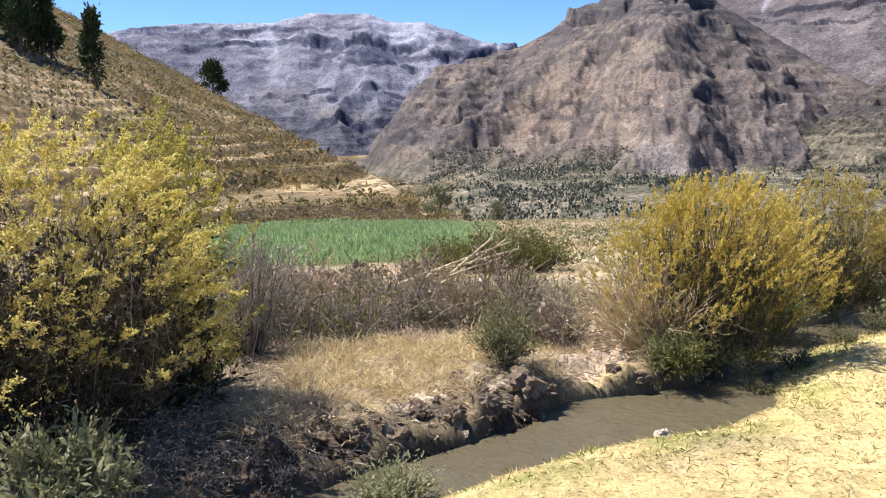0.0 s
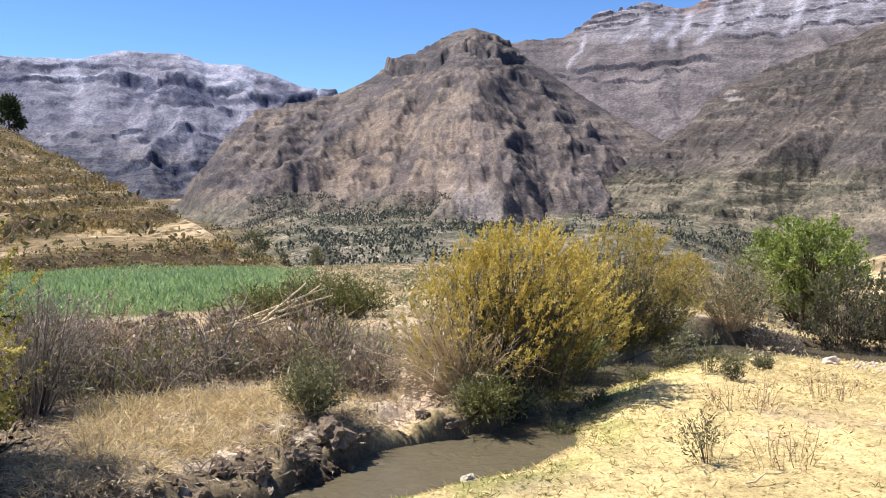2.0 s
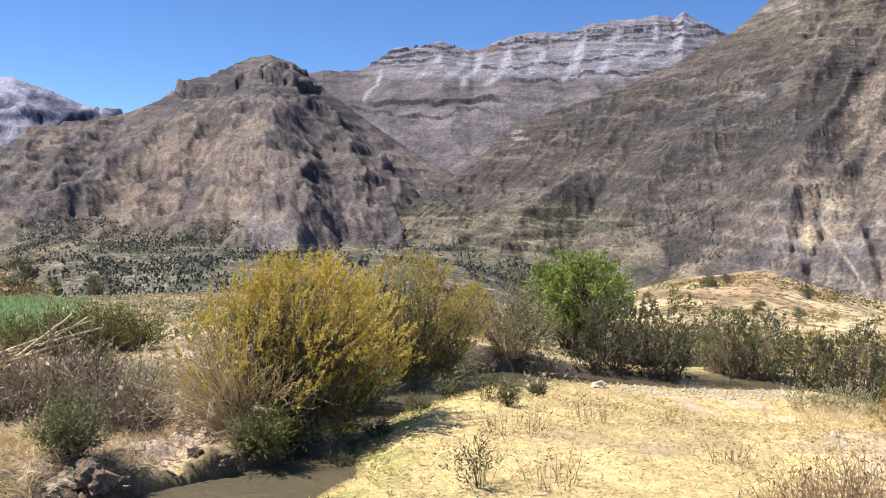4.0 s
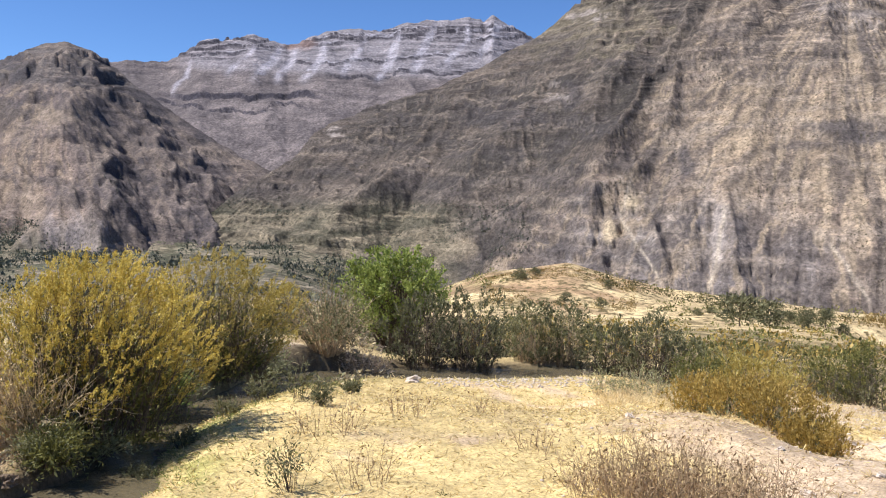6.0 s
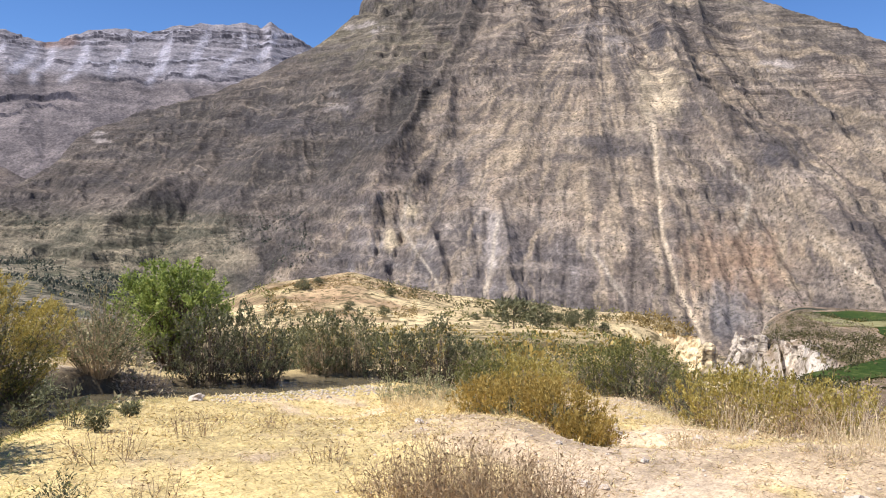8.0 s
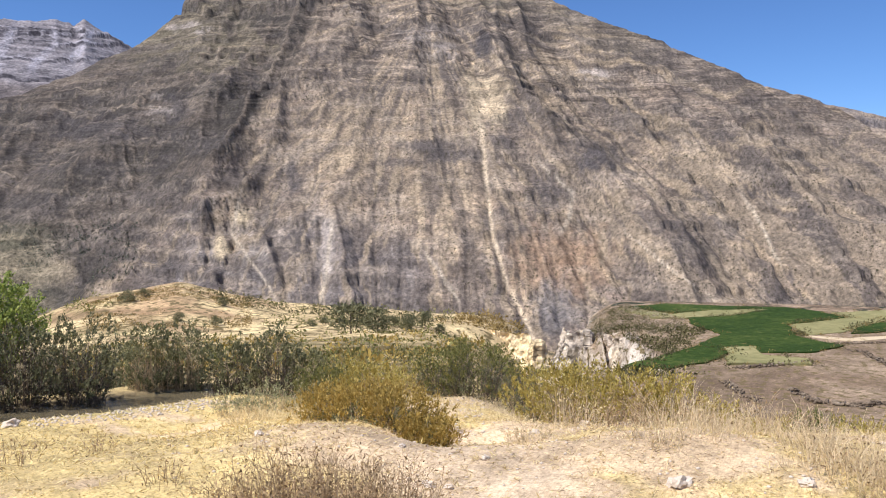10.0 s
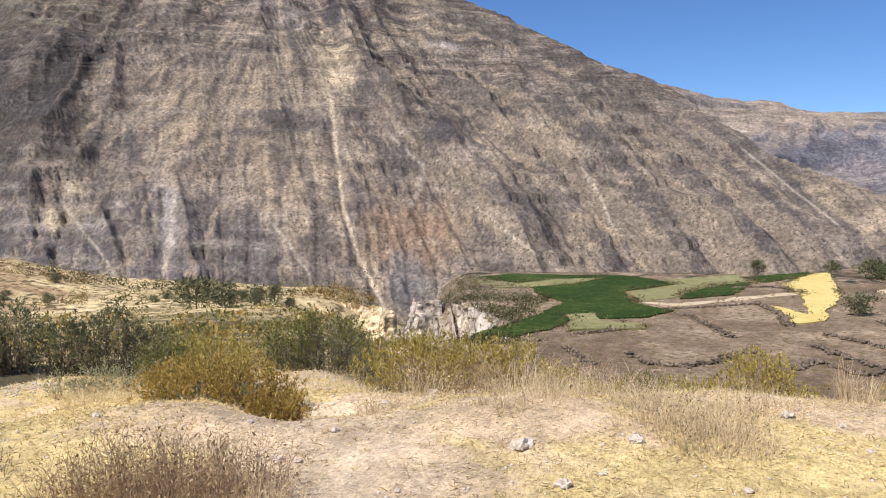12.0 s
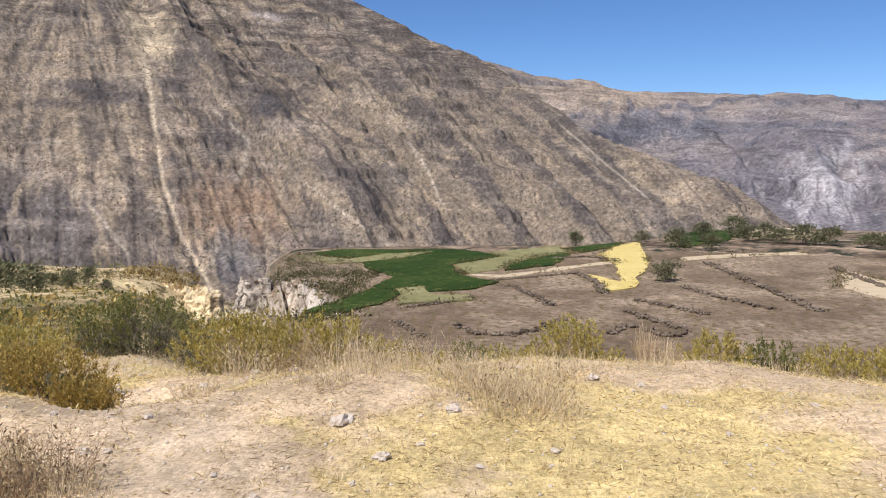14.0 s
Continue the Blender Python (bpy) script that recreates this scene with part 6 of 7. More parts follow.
# ---------------------------------------------------------------- grass, crops and scattered cover
def scatter(n, az0, az1, r0, r1, gen, even=0.5):
    """Random places in a sector; even 0.5 is uniform over the area, larger crowds them outwards."""
    az = gen.uniform(az0, az1, n)
    r = r0 + (r1 - r0) * gen.uniform(0, 1, n) ** even if even != 0.5 else np.sqrt(gen.uniform(r0**2, r1**2, n))
    x, y = polar(az, r)
    return x, y, r, az


def stuff(name, label, v, q, materials, category="grass", smooth=False):
    return tagged(new(name, mesh_of(name, v, q, materials, smooth=smooth)), label, category, kind="stuff")


gen = np.random.default_rng(21)
# short trampled straw on the near meadow
x, y, r, az = scatter(150000, -12, 118, 3.0, 14.5, gen, 0.8)
d, side, half, level = stream_at(x, y)
bare = bareness(x, y, az, fbm(x / 1.3, y / 1.3, 4, 41), fbm(x / 0.3, y / 0.3, 3, 47))
keep = (side < 0) & (d > half + 0.05) & (gen.uniform(0, 1, len(x)) > ss(0.46, 0.66, bare) * 0.93) & ((az < 66) | (r < 9.3))
x, y, r = x[keep], y[keep], r[keep]
n = len(x)
base = np.stack([x, y, ground_z(x, y) - 0.004], 1)
way = np.stack([gen.normal(0, 1, n), gen.normal(0, 1, n), gen.uniform(0.02, 0.5, n)], 1)
L = gen.uniform(0.02, 0.055, n) * (0.8 + r / 14)
stuff("straw_grass", "short trampled straw-yellow grass on the meadow", *blades(base, way, L, L * 0.11 + 0.0022, gen), [M_MEADOW])
# loose straw and twig ends over the bare ground
x, y, r, az = scatter(42000, 44, 118, 3.4, 9.6, gen, 0.75)
keep = fbm(x / 0.7, y / 0.7, 4, 94, 0.6) > 0.46 + 0.07 * gen.uniform(-1, 1, len(x))
x, y = x[keep], y[keep]
k = len(x)
way = np.stack([gen.normal(0, 1, k), gen.normal(0, 1, k), gen.uniform(0.0, 0.4, k)], 1)
L = gen.uniform(0.015, 0.075, k)
cut = int(k * 0.7)
base = np.stack([x, y, ground_z(x, y)], 1)
stuff("straw_litter", "loose pale straw strewn over bare earth", *blades(base[:cut], way[:cut], L[:cut], 0.0025 + L[:cut] * 0.05, gen), [M_STRAW], "litter")
stuff("twig_litter", "brown bits of twig strewn over bare earth", *blades(base[cut:], way[cut:], L[cut:], 0.0025 + L[cut:] * 0.05, gen), [M_SEED], "litter")
# small tufts, green sprigs and dark twig ends over the meadow
for nm, lb, n, mt, lo, hi, per, a0, a1 in (("meadow_tuft", "small bleached grass tufts on the meadow", 1700, M_STRAW, 0.03, 0.085, 9, 12, 112), ("meadow_sprig", "small dull green sprigs in the dry grass", 260, M_OLIVE, 0.02, 0.06, 10, 10, 52),
                                           ("meadow_twigs", "dark bits of stem in the dry grass", 1500, M_SEED, 0.02, 0.07, 3, 8, 110)):
    x, y, r, az = scatter(n, a0, a1, 3.2, 11, gen, 0.7)
    d, side, half, level = stream_at(x, y)
    keep = (side < 0) & (d > half + 0.1) & (fbm(x / 0.9, y / 0.9, 3, n) > 0.44) & ((mt is not M_OLIVE) | (gen.uniform(0, 1, n) < np.exp(-d / 2.0)))
    x, y = np.repeat(x[keep], per), np.repeat(y[keep], per)
    k = len(x)
    x, y = x + gen.normal(0, 0.012, k), y + gen.normal(0, 0.012, k)
    way = np.stack([gen.normal(0, 0.6, k), gen.normal(0, 0.6, k), gen.uniform(0.1, 1.0, k) if mt is not M_SEED else gen.uniform(0, 0.25, k)], 1)
    L = gen.uniform(lo, hi, k)
    stuff(nm, lb, *blades(np.stack([x, y, ground_z(x, y) - 0.004], 1), way, L, 0.003 + L * 0.06, gen, 0.2), [mt])
# upright dry grass on the far bank and tufts along the edges
parts = []
for n, a0, a1, r0, r1, hgt in ((9000, -11, 3, 5.0, 6.7, 0.17), (6000, -16, 8, 4.7, 6.6, 0.11), (3500, 5, 10, 5.6, 6.6, 0.1), (5000, 50, 58, 9.0, 12.5, 0.18), (4200, 68, 100, 7.4, 9.3, 0.09), (7000, 62, 76, 9, 16, 0.16), (6000, 8, 36, 9.5, 20, 0.16), (4000, 100, 116, 6.0, 10, 0.1)):
    x, y, r, az = scatter(n, a0, a1, r0, r1, gen)
    d, side, half, level = stream_at(x, y)
    keep = (d > half + 0.12) & (fbm(x / 0.5, y / 0.5, 3, 91) > 0.44)
    x, y = x[keep], y[keep]
    k = len(x)
    way = np.stack([gen.normal(0, 0.75, k), gen.normal(0, 0.75, k), gen.uniform(0.15, 1.2, k)], 1)
    L = hgt * gen.uniform(0.3, 1.5, k)
    parts.append(blades(np.stack([x, y, ground_z(x, y) - 0.01], 1), way, L, 0.003 + L * 0.013, gen, 0.25))
stuff("dry_grass", "upright tan dry grass in tufts", *joined(parts), [M_STRAW])
# golden dry grass on the far bank, hanging over its edge
parts = []
for n, r0, r1, hgt in ((13000, 5.05, 6.8, 0.17), (9000, 4.4, 5.5, 0.13)):
    x, y, r, az = scatter(n, -10 - 5 * (r0 < 5), 6.5, r0, r1, gen)
    d, side, half, level = stream_at(x, y)
    keep = (side > 0) & (d > half + 0.14) & (fbm(x / 0.7, y / 0.7, 4, 92, 0.6) > 0.46)
    x, y = x[keep], y[keep]
    k = len(x)
    way = np.stack([gen.normal(0.1, 0.8, k), gen.normal(-0.25, 0.8, k), gen.uniform(0.1, 1.0, k)], 1)
    L = hgt * gen.uniform(0.3, 1.4, k)
    parts.append(blades(np.stack([x, y, ground_z(x, y) + 0.01], 1), way, L, 0.0025 + L * 0.013, gen, 0.3))
stuff("bank_straw", "golden dry grass hanging over the stream bank", *joined(parts), [M_STRAW])
# grey-green weeds standing among the heaped brush
x, y, r, az = scatter(9000, -15, 9, 6.2, 9.0, gen)
keep = fbm(x / 0.45, y / 0.45, 3, 90) > 0.5
x, y = x[keep], y[keep]
k = len(x)
way = np.stack([gen.normal(0, 0.5, k), gen.normal(0, 0.5, k), gen.uniform(0.4, 1.2, k)], 1)
L = gen.uniform(0.08, 0.34, k)
cut = k // 2
base = np.stack([x, y, ground_z(x, y) - 0.01], 1)
stuff("bank_weeds", "grey-green weeds among the dead brush", *blades(base[:cut], way[:cut], L[:cut], 0.004 + L[:cut] * 0.04, gen, 0.3), [M_PALELEAF], "weeds")
stuff("bank_stalks", "bleached dry stalks among the dead brush", *blades(base[cut:], way[cut:], L[cut:], 0.003 + L[cut:] * 0.02, gen, 0.2), [M_STRAW], "weeds")
# dead leaves and twigs over the shaded far bank
x, y, r, az = scatter(26000, -34, 12, 3.9, 9.5, gen)
d, side, half, level = stream_at(x, y)
keep = (side > 0) & (d > half + 0.02)
x, y = x[keep], y[keep]
k = len(x)
way = np.stack([gen.normal(0, 1, k), gen.normal(0, 1, k), gen.uniform(-0.1, 0.8, k)], 1)
L = gen.uniform(0.03, 0.13, k)
v, q = blades(np.stack([x, y, ground_z(x, y)], 1), way, L, 0.004 + L * 0.06, gen, 0.1)
stuff("leaf_litter", "brown and grey plant litter over the bank", v, q, [M_DEADLEAF], "litter")
# green fringe along the water
x, y, r, az = scatter(60000, -8, 34, 4.0, 11.5, gen)
d, side, half, level = stream_at(x, y)
e = d - half
keep = (side < 0) & (e > 0.0) & (e < 1.4) & (gen.uniform(0, 1, len(x)) < np.exp(-((e / 0.65) ** 2)) * ss(0.35, 0.6, fbm(x / 0.25, y / 0.25, 3, 93)))
x, y = x[keep], y[keep]
k = len(x)
way = np.stack([gen.normal(0, 0.7, k), gen.normal(0, 0.7, k), gen.uniform(0.3, 1.0, k)], 1)
L = gen.uniform(0.02, 0.07, k)
stuff("bank_grass", "short green grass along the stream's edge", *blades(np.stack([x, y, ground_z(x, y) - 0.005], 1), way, L, L * 0.14, gen, 0.2), [M_FRINGE])
# green crop
x, y, r, az = scatter(46000, -16, 5, 10.8, 42, gen, 1.15)
keep = (az > -16 - 0 * r) & (az < 1.5 + 2.0 * ss(12, 20, r) - 3.5 * (r < 12.4)) & (r > 11.0 + 0.5 * vnoise(az, 0 * az, 95) + 0.9 * ss(-1, 3, az))
x, y, r = x[keep], y[keep], r[keep]
k = len(x)
way = np.stack([gen.normal(0, 0.45, k), gen.normal(0, 0.45, k), np.ones(k)], 1)
L = gen.uniform(0.1, 0.26, k)
stuff("green_crop", "field of young green cereal", *blades(np.stack([x, y, ground_z(x, y) - 0.01], 1), way, L, L * 0.10 * (0.7 + r / 25), gen, 0.2), [M_CROP], "crop")
# low weeds over the fallow field
x, y, r, az = scatter(4600, 2, 34, 9.6, 60, gen, 0.8)
k = len(x)
c = np.stack([x, y, ground_z(x, y)], 1)
p = np.repeat(c, 12, 0) + gen.normal(0, 1, (12 * k, 3)) * np.array([0.1, 0.1, 0.03]) + [0, 0, 0.05]
way = gen.normal(0, 1, (12 * k, 3)) * [1, 1, 0.4] + [0, 0, 0.5]
L = gen.uniform(0.05, 0.14, 12 * k)
half_n = 6 * k
v, q = blades(p[:half_n], way[:half_n], L[:half_n], L[:half_n] * 0.4, gen)
stuff("fallow_weeds", "dull green weeds scattered over a fallow field", v, q, [M_GREYLEAF], "weeds")
v, q = blades(p[half_n:], way[half_n:], L[half_n:], L[half_n:] * 0.3, gen)
stuff("fallow_stubble", "dry brown stubble over a fallow field", v, q, [M_STRAW], "stubble")


def clumps(x, y, size, per, gen, flat=0.75, blade=0.3, wide=0.5):
    """Small bushes of leaf blades, one per place."""
    k = len(x)
    c = np.stack([x, y, ground_z(x, y)], 1)
    u = unit(gen.normal(0, 1, (k, per, 3)))
    u[..., 2] = np.abs(u[..., 2])
    p = c[:, None] + u * (size[:, None, None] * gen.uniform(0.35, 1, (k, per, 1))) * [1, 1, flat * 1.3]
    L = (size[:, None] * blade * gen.uniform(0.5, 1.4, (k, per))).reshape(-1)
    w = (u + gen.normal(0, 0.5, u.shape)).reshape(-1, 3)
    return blades(p.reshape(-1, 3), w, L, L * wide, gen)


# scrub over the terraced hill
for k, (n, mt, lo, hi, nm, lb) in enumerate([(9500, M_HILL_A, 0.35, 0.95, "hill_scrub", "ochre scrub over the terraced hillside"), (7000, M_HILL_B, 0.35, 1.1, "hill_scrub", "dark green scrub on the hillside"),
                                             (1600, M_STRAW, 0.2, 0.5, "hill_grass", "dry grass tussocks on the hillside")]):
    x, y, r, az = scatter(n, -33, 1, 45, 262, gen, 0.65)
    f = terrace_count(x, y, hill_slope(r, az))
    f = f - np.floor(f)
    keep = (fbm(x / 14, y / 14, 3, 96 + k) > 0.40) & (r < hill_reach(az) + 6) & ((f > 0.5) | (gen.uniform(0, 1, len(x)) < 0.05 + 0.4 * ss(150, 230, r)))
    x, y = x[keep], y[keep]
    stuff(nm, lb, *clumps(x, y, gen.uniform(lo, hi, len(x)), 11, gen, flat=0.55, blade=0.5, wide=0.5), [mt], "scrub")
x, y, r, az = scatter(5200, -20, 0.5, 41, 125, gen, 0.9)
f = terrace_count(x, y, hill_slope(r, az))
f = f - np.floor(f)
keep = ((f > 0.5) | (gen.uniform(0, 1, len(x)) < 0.04)) & (r < hill_reach(az) + 5)
x, y = x[keep], y[keep]
k = len(x) // 2
stuff("terrace_scrub", "ochre bushes lining the terraces", *clumps(x[:k], y[:k], gen.uniform(0.18, 0.45, k), 15, gen, blade=0.42), [M_HILL_A], "scrub")
stuff("terrace_scrub", "brown and dark bushes lining the terraces", *clumps(x[k:], y[k:], gen.uniform(0.18, 0.5, len(x) - k), 15, gen, blade=0.42), [M_HILL_B], "scrub")
# scrub on the knoll, the gorge rim and the slope of bushes
x, y, r, az = scatter(1700, 40, 72, 18, 150, gen, 0.8)
keep = fbm(x / 10, y / 10, 3, 99) > np.where(r < 55, 0.36, 0.6)
x, y, r = x[keep], y[keep], r[keep]
stuff("slope_scrub", "olive scrub over the slope and the knoll", *clumps(x, y, gen.uniform(0.15, 0.5, len(x)) * (0.7 + r / 120), 17, gen, blade=0.45), [M_OLIVE], "scrub")
x, y, r, az = scatter(260, 40, 75, 18, 75, gen, 0.7)
stuff("slope_scrub", "dry ochre scrub over the slope", *clumps(x, y, gen.uniform(0.25, 0.6, len(x)), 17, gen, blade=0.45), [M_ORANGE], "scrub")
for n, mt, lb in ((420, M_HILL_B, "dark olive scrub crowding the slope"), (300, M_OLIVE, "dull green scrub crowding the slope"), (240, M_HILL_A, "ochre scrub crowding the slope")):
    x, y, r, az = scatter(n, 56, 82, 13, 46, gen, 0.75)
    stuff("slope_scrub", lb, *clumps(x, y, gen.uniform(0.2, 0.55, n), 36, gen, blade=0.2, wide=0.3), [mt], "scrub")
x, y, r, az = scatter(500, 72, 116, 16, 100, gen, 0.6)
stuff("slope_scrub", "dry scrub on the slope below the bank", *clumps(x, y, gen.uniform(0.25, 0.7, len(x)), 17, gen, blade=0.45), [M_HILL_A], "scrub")
x, y, r, az = scatter(1900, 72.6, 80, 171, 230, gen, 0.5)
keep = (az < 79.8 - 3.4 * ss(195, 230, r)) & (fbm(x / 12, y / 12, 3, 98) > 0.36)
x, y = x[keep], y[keep]
k = len(x) // 2
stuff("gorge_scrub", "dark olive scrub along the gorge rim", *clumps(x[:k], y[:k], gen.uniform(0.4, 1.2, k), 28, gen, blade=0.28), [M_HILL_B], "scrub")
stuff("gorge_scrub", "brown scrub along the gorge rim", *clumps(x[k:], y[k:], gen.uniform(0.4, 1.0, len(x) - k), 28, gen, blade=0.28), [M_DEADLEAF], "scrub")
x, y, r, az = scatter(1100, 74, 81, 122, 182, gen, 0.5)
keep = (ground_z(x, y) > -22.5) & ((x < 126) | (y > 28)) & (fbm(x / 7, y / 7, 3, 92) > 0.42)
stuff("gorge_scrub", "olive and dark scrub between the gorge and the crop", *clumps(x[keep], y[keep], gen.uniform(0.4, 1.3, keep.sum()), 17, gen, blade=0.45), [M_HILL_B], "scrub")
x, y, r, az = scatter(420, 63.5, 71, 119, 150, gen, 0.5)
keep = fbm(x / 12, y / 12, 3, 97) > 0.45
stuff("gorge_scrub", "brown and grey scrub along the near rim", *clumps(x[keep], y[keep], gen.uniform(0.4, 1.2, keep.sum()), 17, gen, blade=0.45), [M_HILL_A], "scrub")
x, y, r, az = scatter(900, 41, 51, 96, 128, gen, 0.5)
keep = fbm(x / 6, y / 6, 3, 89) > 0.44
stuff("knoll_scrub", "rust-brown low scrub on top of the knoll", *clumps(x[keep], y[keep], gen.uniform(0.25, 0.65, keep.sum()), 14, gen, flat=0.5, blade=0.4), [M_HILL_A], "scrub")
x, y, r, az = scatter(200, 47.5, 64, 118, 134, gen, 0.5)
stuff("knoll_scrub", "dark scrub along the far edge of the knoll", *clumps(x, y, gen.uniform(0.4, 1.0, len(x)), 16, gen, flat=0.6, blade=0.4), [M_HILL_B], "scrub")
# woods and hedges on the valley floor and up the mountains' feet
def on_slope(side, n, a0, a1, e0, e1, patch_, seed):
    """Random places on a mountain side, in patches."""
    A, E, x, y, z = (c.ravel() for c in side)
    pick = np.flatnonzero((A > a0) & (A < a1) & (E > e0) & (E < e1) & (fbm(x / patch_, y / patch_, 4, seed, 0.6) > 0.5))
    pick = gen.choice(pick, min(n, len(pick)), replace=False)
    return np.stack([x[pick], y[pick], z[pick]], 1)


def groves(c, lo, hi, tall):
    n = len(c)
    size = gen.uniform(lo, hi, n)
    u = unit(gen.normal(0, 1, (n, 7, 3)))
    u[..., 2] = np.abs(u[..., 2])
    p = c[:, None] + u * (size[:, None, None] * gen.uniform(0.2, 1, (n, 7, 1))) * [0.8, 0.8, tall]
    L = (size[:, None] * 0.6 * gen.uniform(0.5, 1.4, (n, 7))).reshape(-1)
    w = (u * [0.4, 0.4, 1] + gen.normal(0, 0.4, u.shape) + [0, 0, 0.5]).reshape(-1, 3)
    return blades(p.reshape(-1, 3), w, L, L * 0.7, gen)


x, y, r, az = scatter(8500, -7, 34, 420, 1250, gen, 0.62)
keep = (fbm(x / 90, y / 90, 4, 105, 0.6) > 0.52 - 0.06 * ss(1, 5, az) * (1 - ss(13, 17, az)))
c = np.stack([x, y, ground_z(x, y)], 1)[keep]
c = np.concatenate([c, on_slope(CAPPED, 1800, -1, 14.5, -5.5, -1.2, 70, 171)])
stuff("valley_woods", "dark eucalyptus groves across the valley floor", *groves(c, 1.6, 5.0, 2.4), [M_GROVE], "trees")
c = np.concatenate([on_slope(CANYON, 900, 21, 44, -4.0, 0.3, 70, 173), on_slope(CAPPED, 300, 14, 28, -3, 2.5, 60, 175)])
stuff("valley_woods", "dark trees and hedges at the mountain's foot", *groves(c, 1.5, 3.5, 1.8), [M_GROVE], "trees")
c = on_slope(CANYON, 1500, 44, 108, -6, 12, 40, 177)
stuff("mountain_scrub", "sparse dark shrubs over the mountainside", *groves(c, 0.5, 1.3, 0.8), [M_HILL_B], "scrub")


# ---------------------------------------------------------------- trees on the hill and in the fields
def tree(name, label, place, h, width, seed, kind, group=""):
    """A small tree: trunk with limbs, crown of many leaf blades in uneven clumps."""
    g = np.random.default_rng(seed)
    x, y = place
    root = new(name)
    root.matrix_basis = Matrix.Translation((x, y, ground_at(x, y) - 0.1))
    tagged(root, label, "tree", group)
    k = 26
    u = g.uniform(0.1, 1, k)
    a = g.uniform(0, 2 * np.pi, k)
    if kind == "cone":
        rad = width / 2 * np.sin(np.pi * (0.12 + 0.86 * u) ** 0.75) * g.uniform(0.5, 1.1, k)
    else:
        rad = width / 2 * np.sqrt(np.clip(1 - (2 * u - 1.0) ** 2, 0.05, 1)) * g.uniform(0.4, 1.05, k)
    tip = np.stack([np.cos(a) * rad, np.sin(a) * rad, h * (0.12 + 0.86 * u)], 1)
    start = np.stack([0 * u, 0 * u, h * (0.04 + 0.7 * u)], 1)
    t = np.linspace(0, 1, 5)[None, :, None]
    limbs = start[:, None] * (1 - t) + tip[:, None] * t + g.normal(0, 0.02 * h, (k, 5, 3)) * t
    trunk = np.stack([g.normal(0, 0.01 * h, 5), g.normal(0, 0.01 * h, 5), np.linspace(0, h * 0.85, 5)], 1)[None]
    v, q = joined([tubes(trunk, np.linspace(0.03 * h, 0.006 * h, 5)[None], 7), tubes(limbs, np.linspace(0.008, 0.002, 5)[None] * h * np.ones((k, 1)), 4)])
    part("trunk", mesh_of("trunk", v, q, [M_STEM]), root)
    per = 150 if name == "cypress_tree" else 60 if kind == "cone" else 46
    p = tip[:, None] + g.normal(0, 1, (k, per, 3)) * np.array([width * 0.13, width * 0.13, h * 0.07])
    w = unit(g.normal(0, 0.7, (k, per, 3)) + unit(p - [0, 0, h * 0.3]))
    L = g.uniform(0.08, 0.17, k * per) * (h + width) * 0.5
    v, q = blades(p.reshape(-1, 3), w.reshape(-1, 3), L, L * 0.35, g)
    part("crown", mesh_of("crown", v, q, [M_DARK if kind == "cone" else M_BUSH], smooth=False), root)
    return root


HILL_TREES = "trees on the hill"
for k, (az, r, h, w) in enumerate([(-27.4, 118, 10, 3.0), (-26.3, 112, 9.5, 2.8), (-25.4, 118, 10, 2.8), (-24.7, 114, 8.0, 2.4), (-24.2, 116, 7.4, 2.2), (-25.9, 108, 7.5, 2.4), (-21.9, 102, 8.2, 2.2)]):
    tree("poplar_tree", "tall dark columnar tree on the dry hillside", at(az, r), h, w, 200 + k, "cone", HILL_TREES)
tree("cypress_tree", "dense dark rounded tree on the hill's skyline", at(-14.9, 235), 8.2, 5.4, 210, "cone", HILL_TREES)
tree("round_tree", "lone dark green tree at the terraces' foot", at(-0.5, 50), 1.65, 1.5, 211, "round")
tree("round_tree", "small dark green tree at the fields' edge", at(3.6, 54), 1.35, 0.9, 212, "round")
tree("round_tree", "small dark green tree at the fields' edge", at(1.4, 55), 1.1, 0.7, 213, "round")
for k, (az, r, h, w) in enumerate([(57.6, 80, 3.6, 6.6), (59.4, 84, 3.2, 4.0), (60.5, 100, 1.8, 2.4), (61.6, 101, 2.0, 2.8), (61.3, 92, 1.8, 2.6), (62.6, 98, 2.2, 2.8), (63.6, 99, 1.6, 2.0), (43.4, 118, 2.0, 3.0), (44.4, 120, 1.5, 2.2),
                                   (49.2, 115, 1.4, 2.0), (57.0, 108, 1.2, 1.6), (58.5, 108, 1.2, 1.7), (55.9, 100, 1.2, 1.8), (55.0, 98, 1.0, 1.6), (59.8, 115, 1.2, 2.4), (46.5, 100, 1.2, 2.0), (48.8, 98, 1.3, 2.0)]):
    tree("knoll_bush", "rounded dark green bush on the straw-coloured knoll", at(az, r), h * 0.8, w * 0.58, 220 + k, "round", "bushes on the knoll")
for k, (az, r, h, w) in enumerate([(100.2, 170, 5, 6), (100.9, 245, 6, 9), (102.6, 262, 7, 8), (103.0, 240, 5, 6), (104.5, 285, 8, 9), (105.2, 270, 6, 8), (106.2, 275, 6, 9), (107.2, 265, 5, 8), (108.6, 262, 7, 9), (110.0, 262, 7, 8),
                                   (112.3, 258, 5, 9), (113.6, 258, 5, 9), (94.3, 245, 5, 5), (98.6, 262, 4, 6)]):
    tree("field_tree", "dark bushy tree along the terraced fields", at(az, r), h * 0.8, w * 0.75, 250 + k, "round", "trees along the fields")


# ---------------------------------------------------------------- terraced fields across the slope
EDGES = []


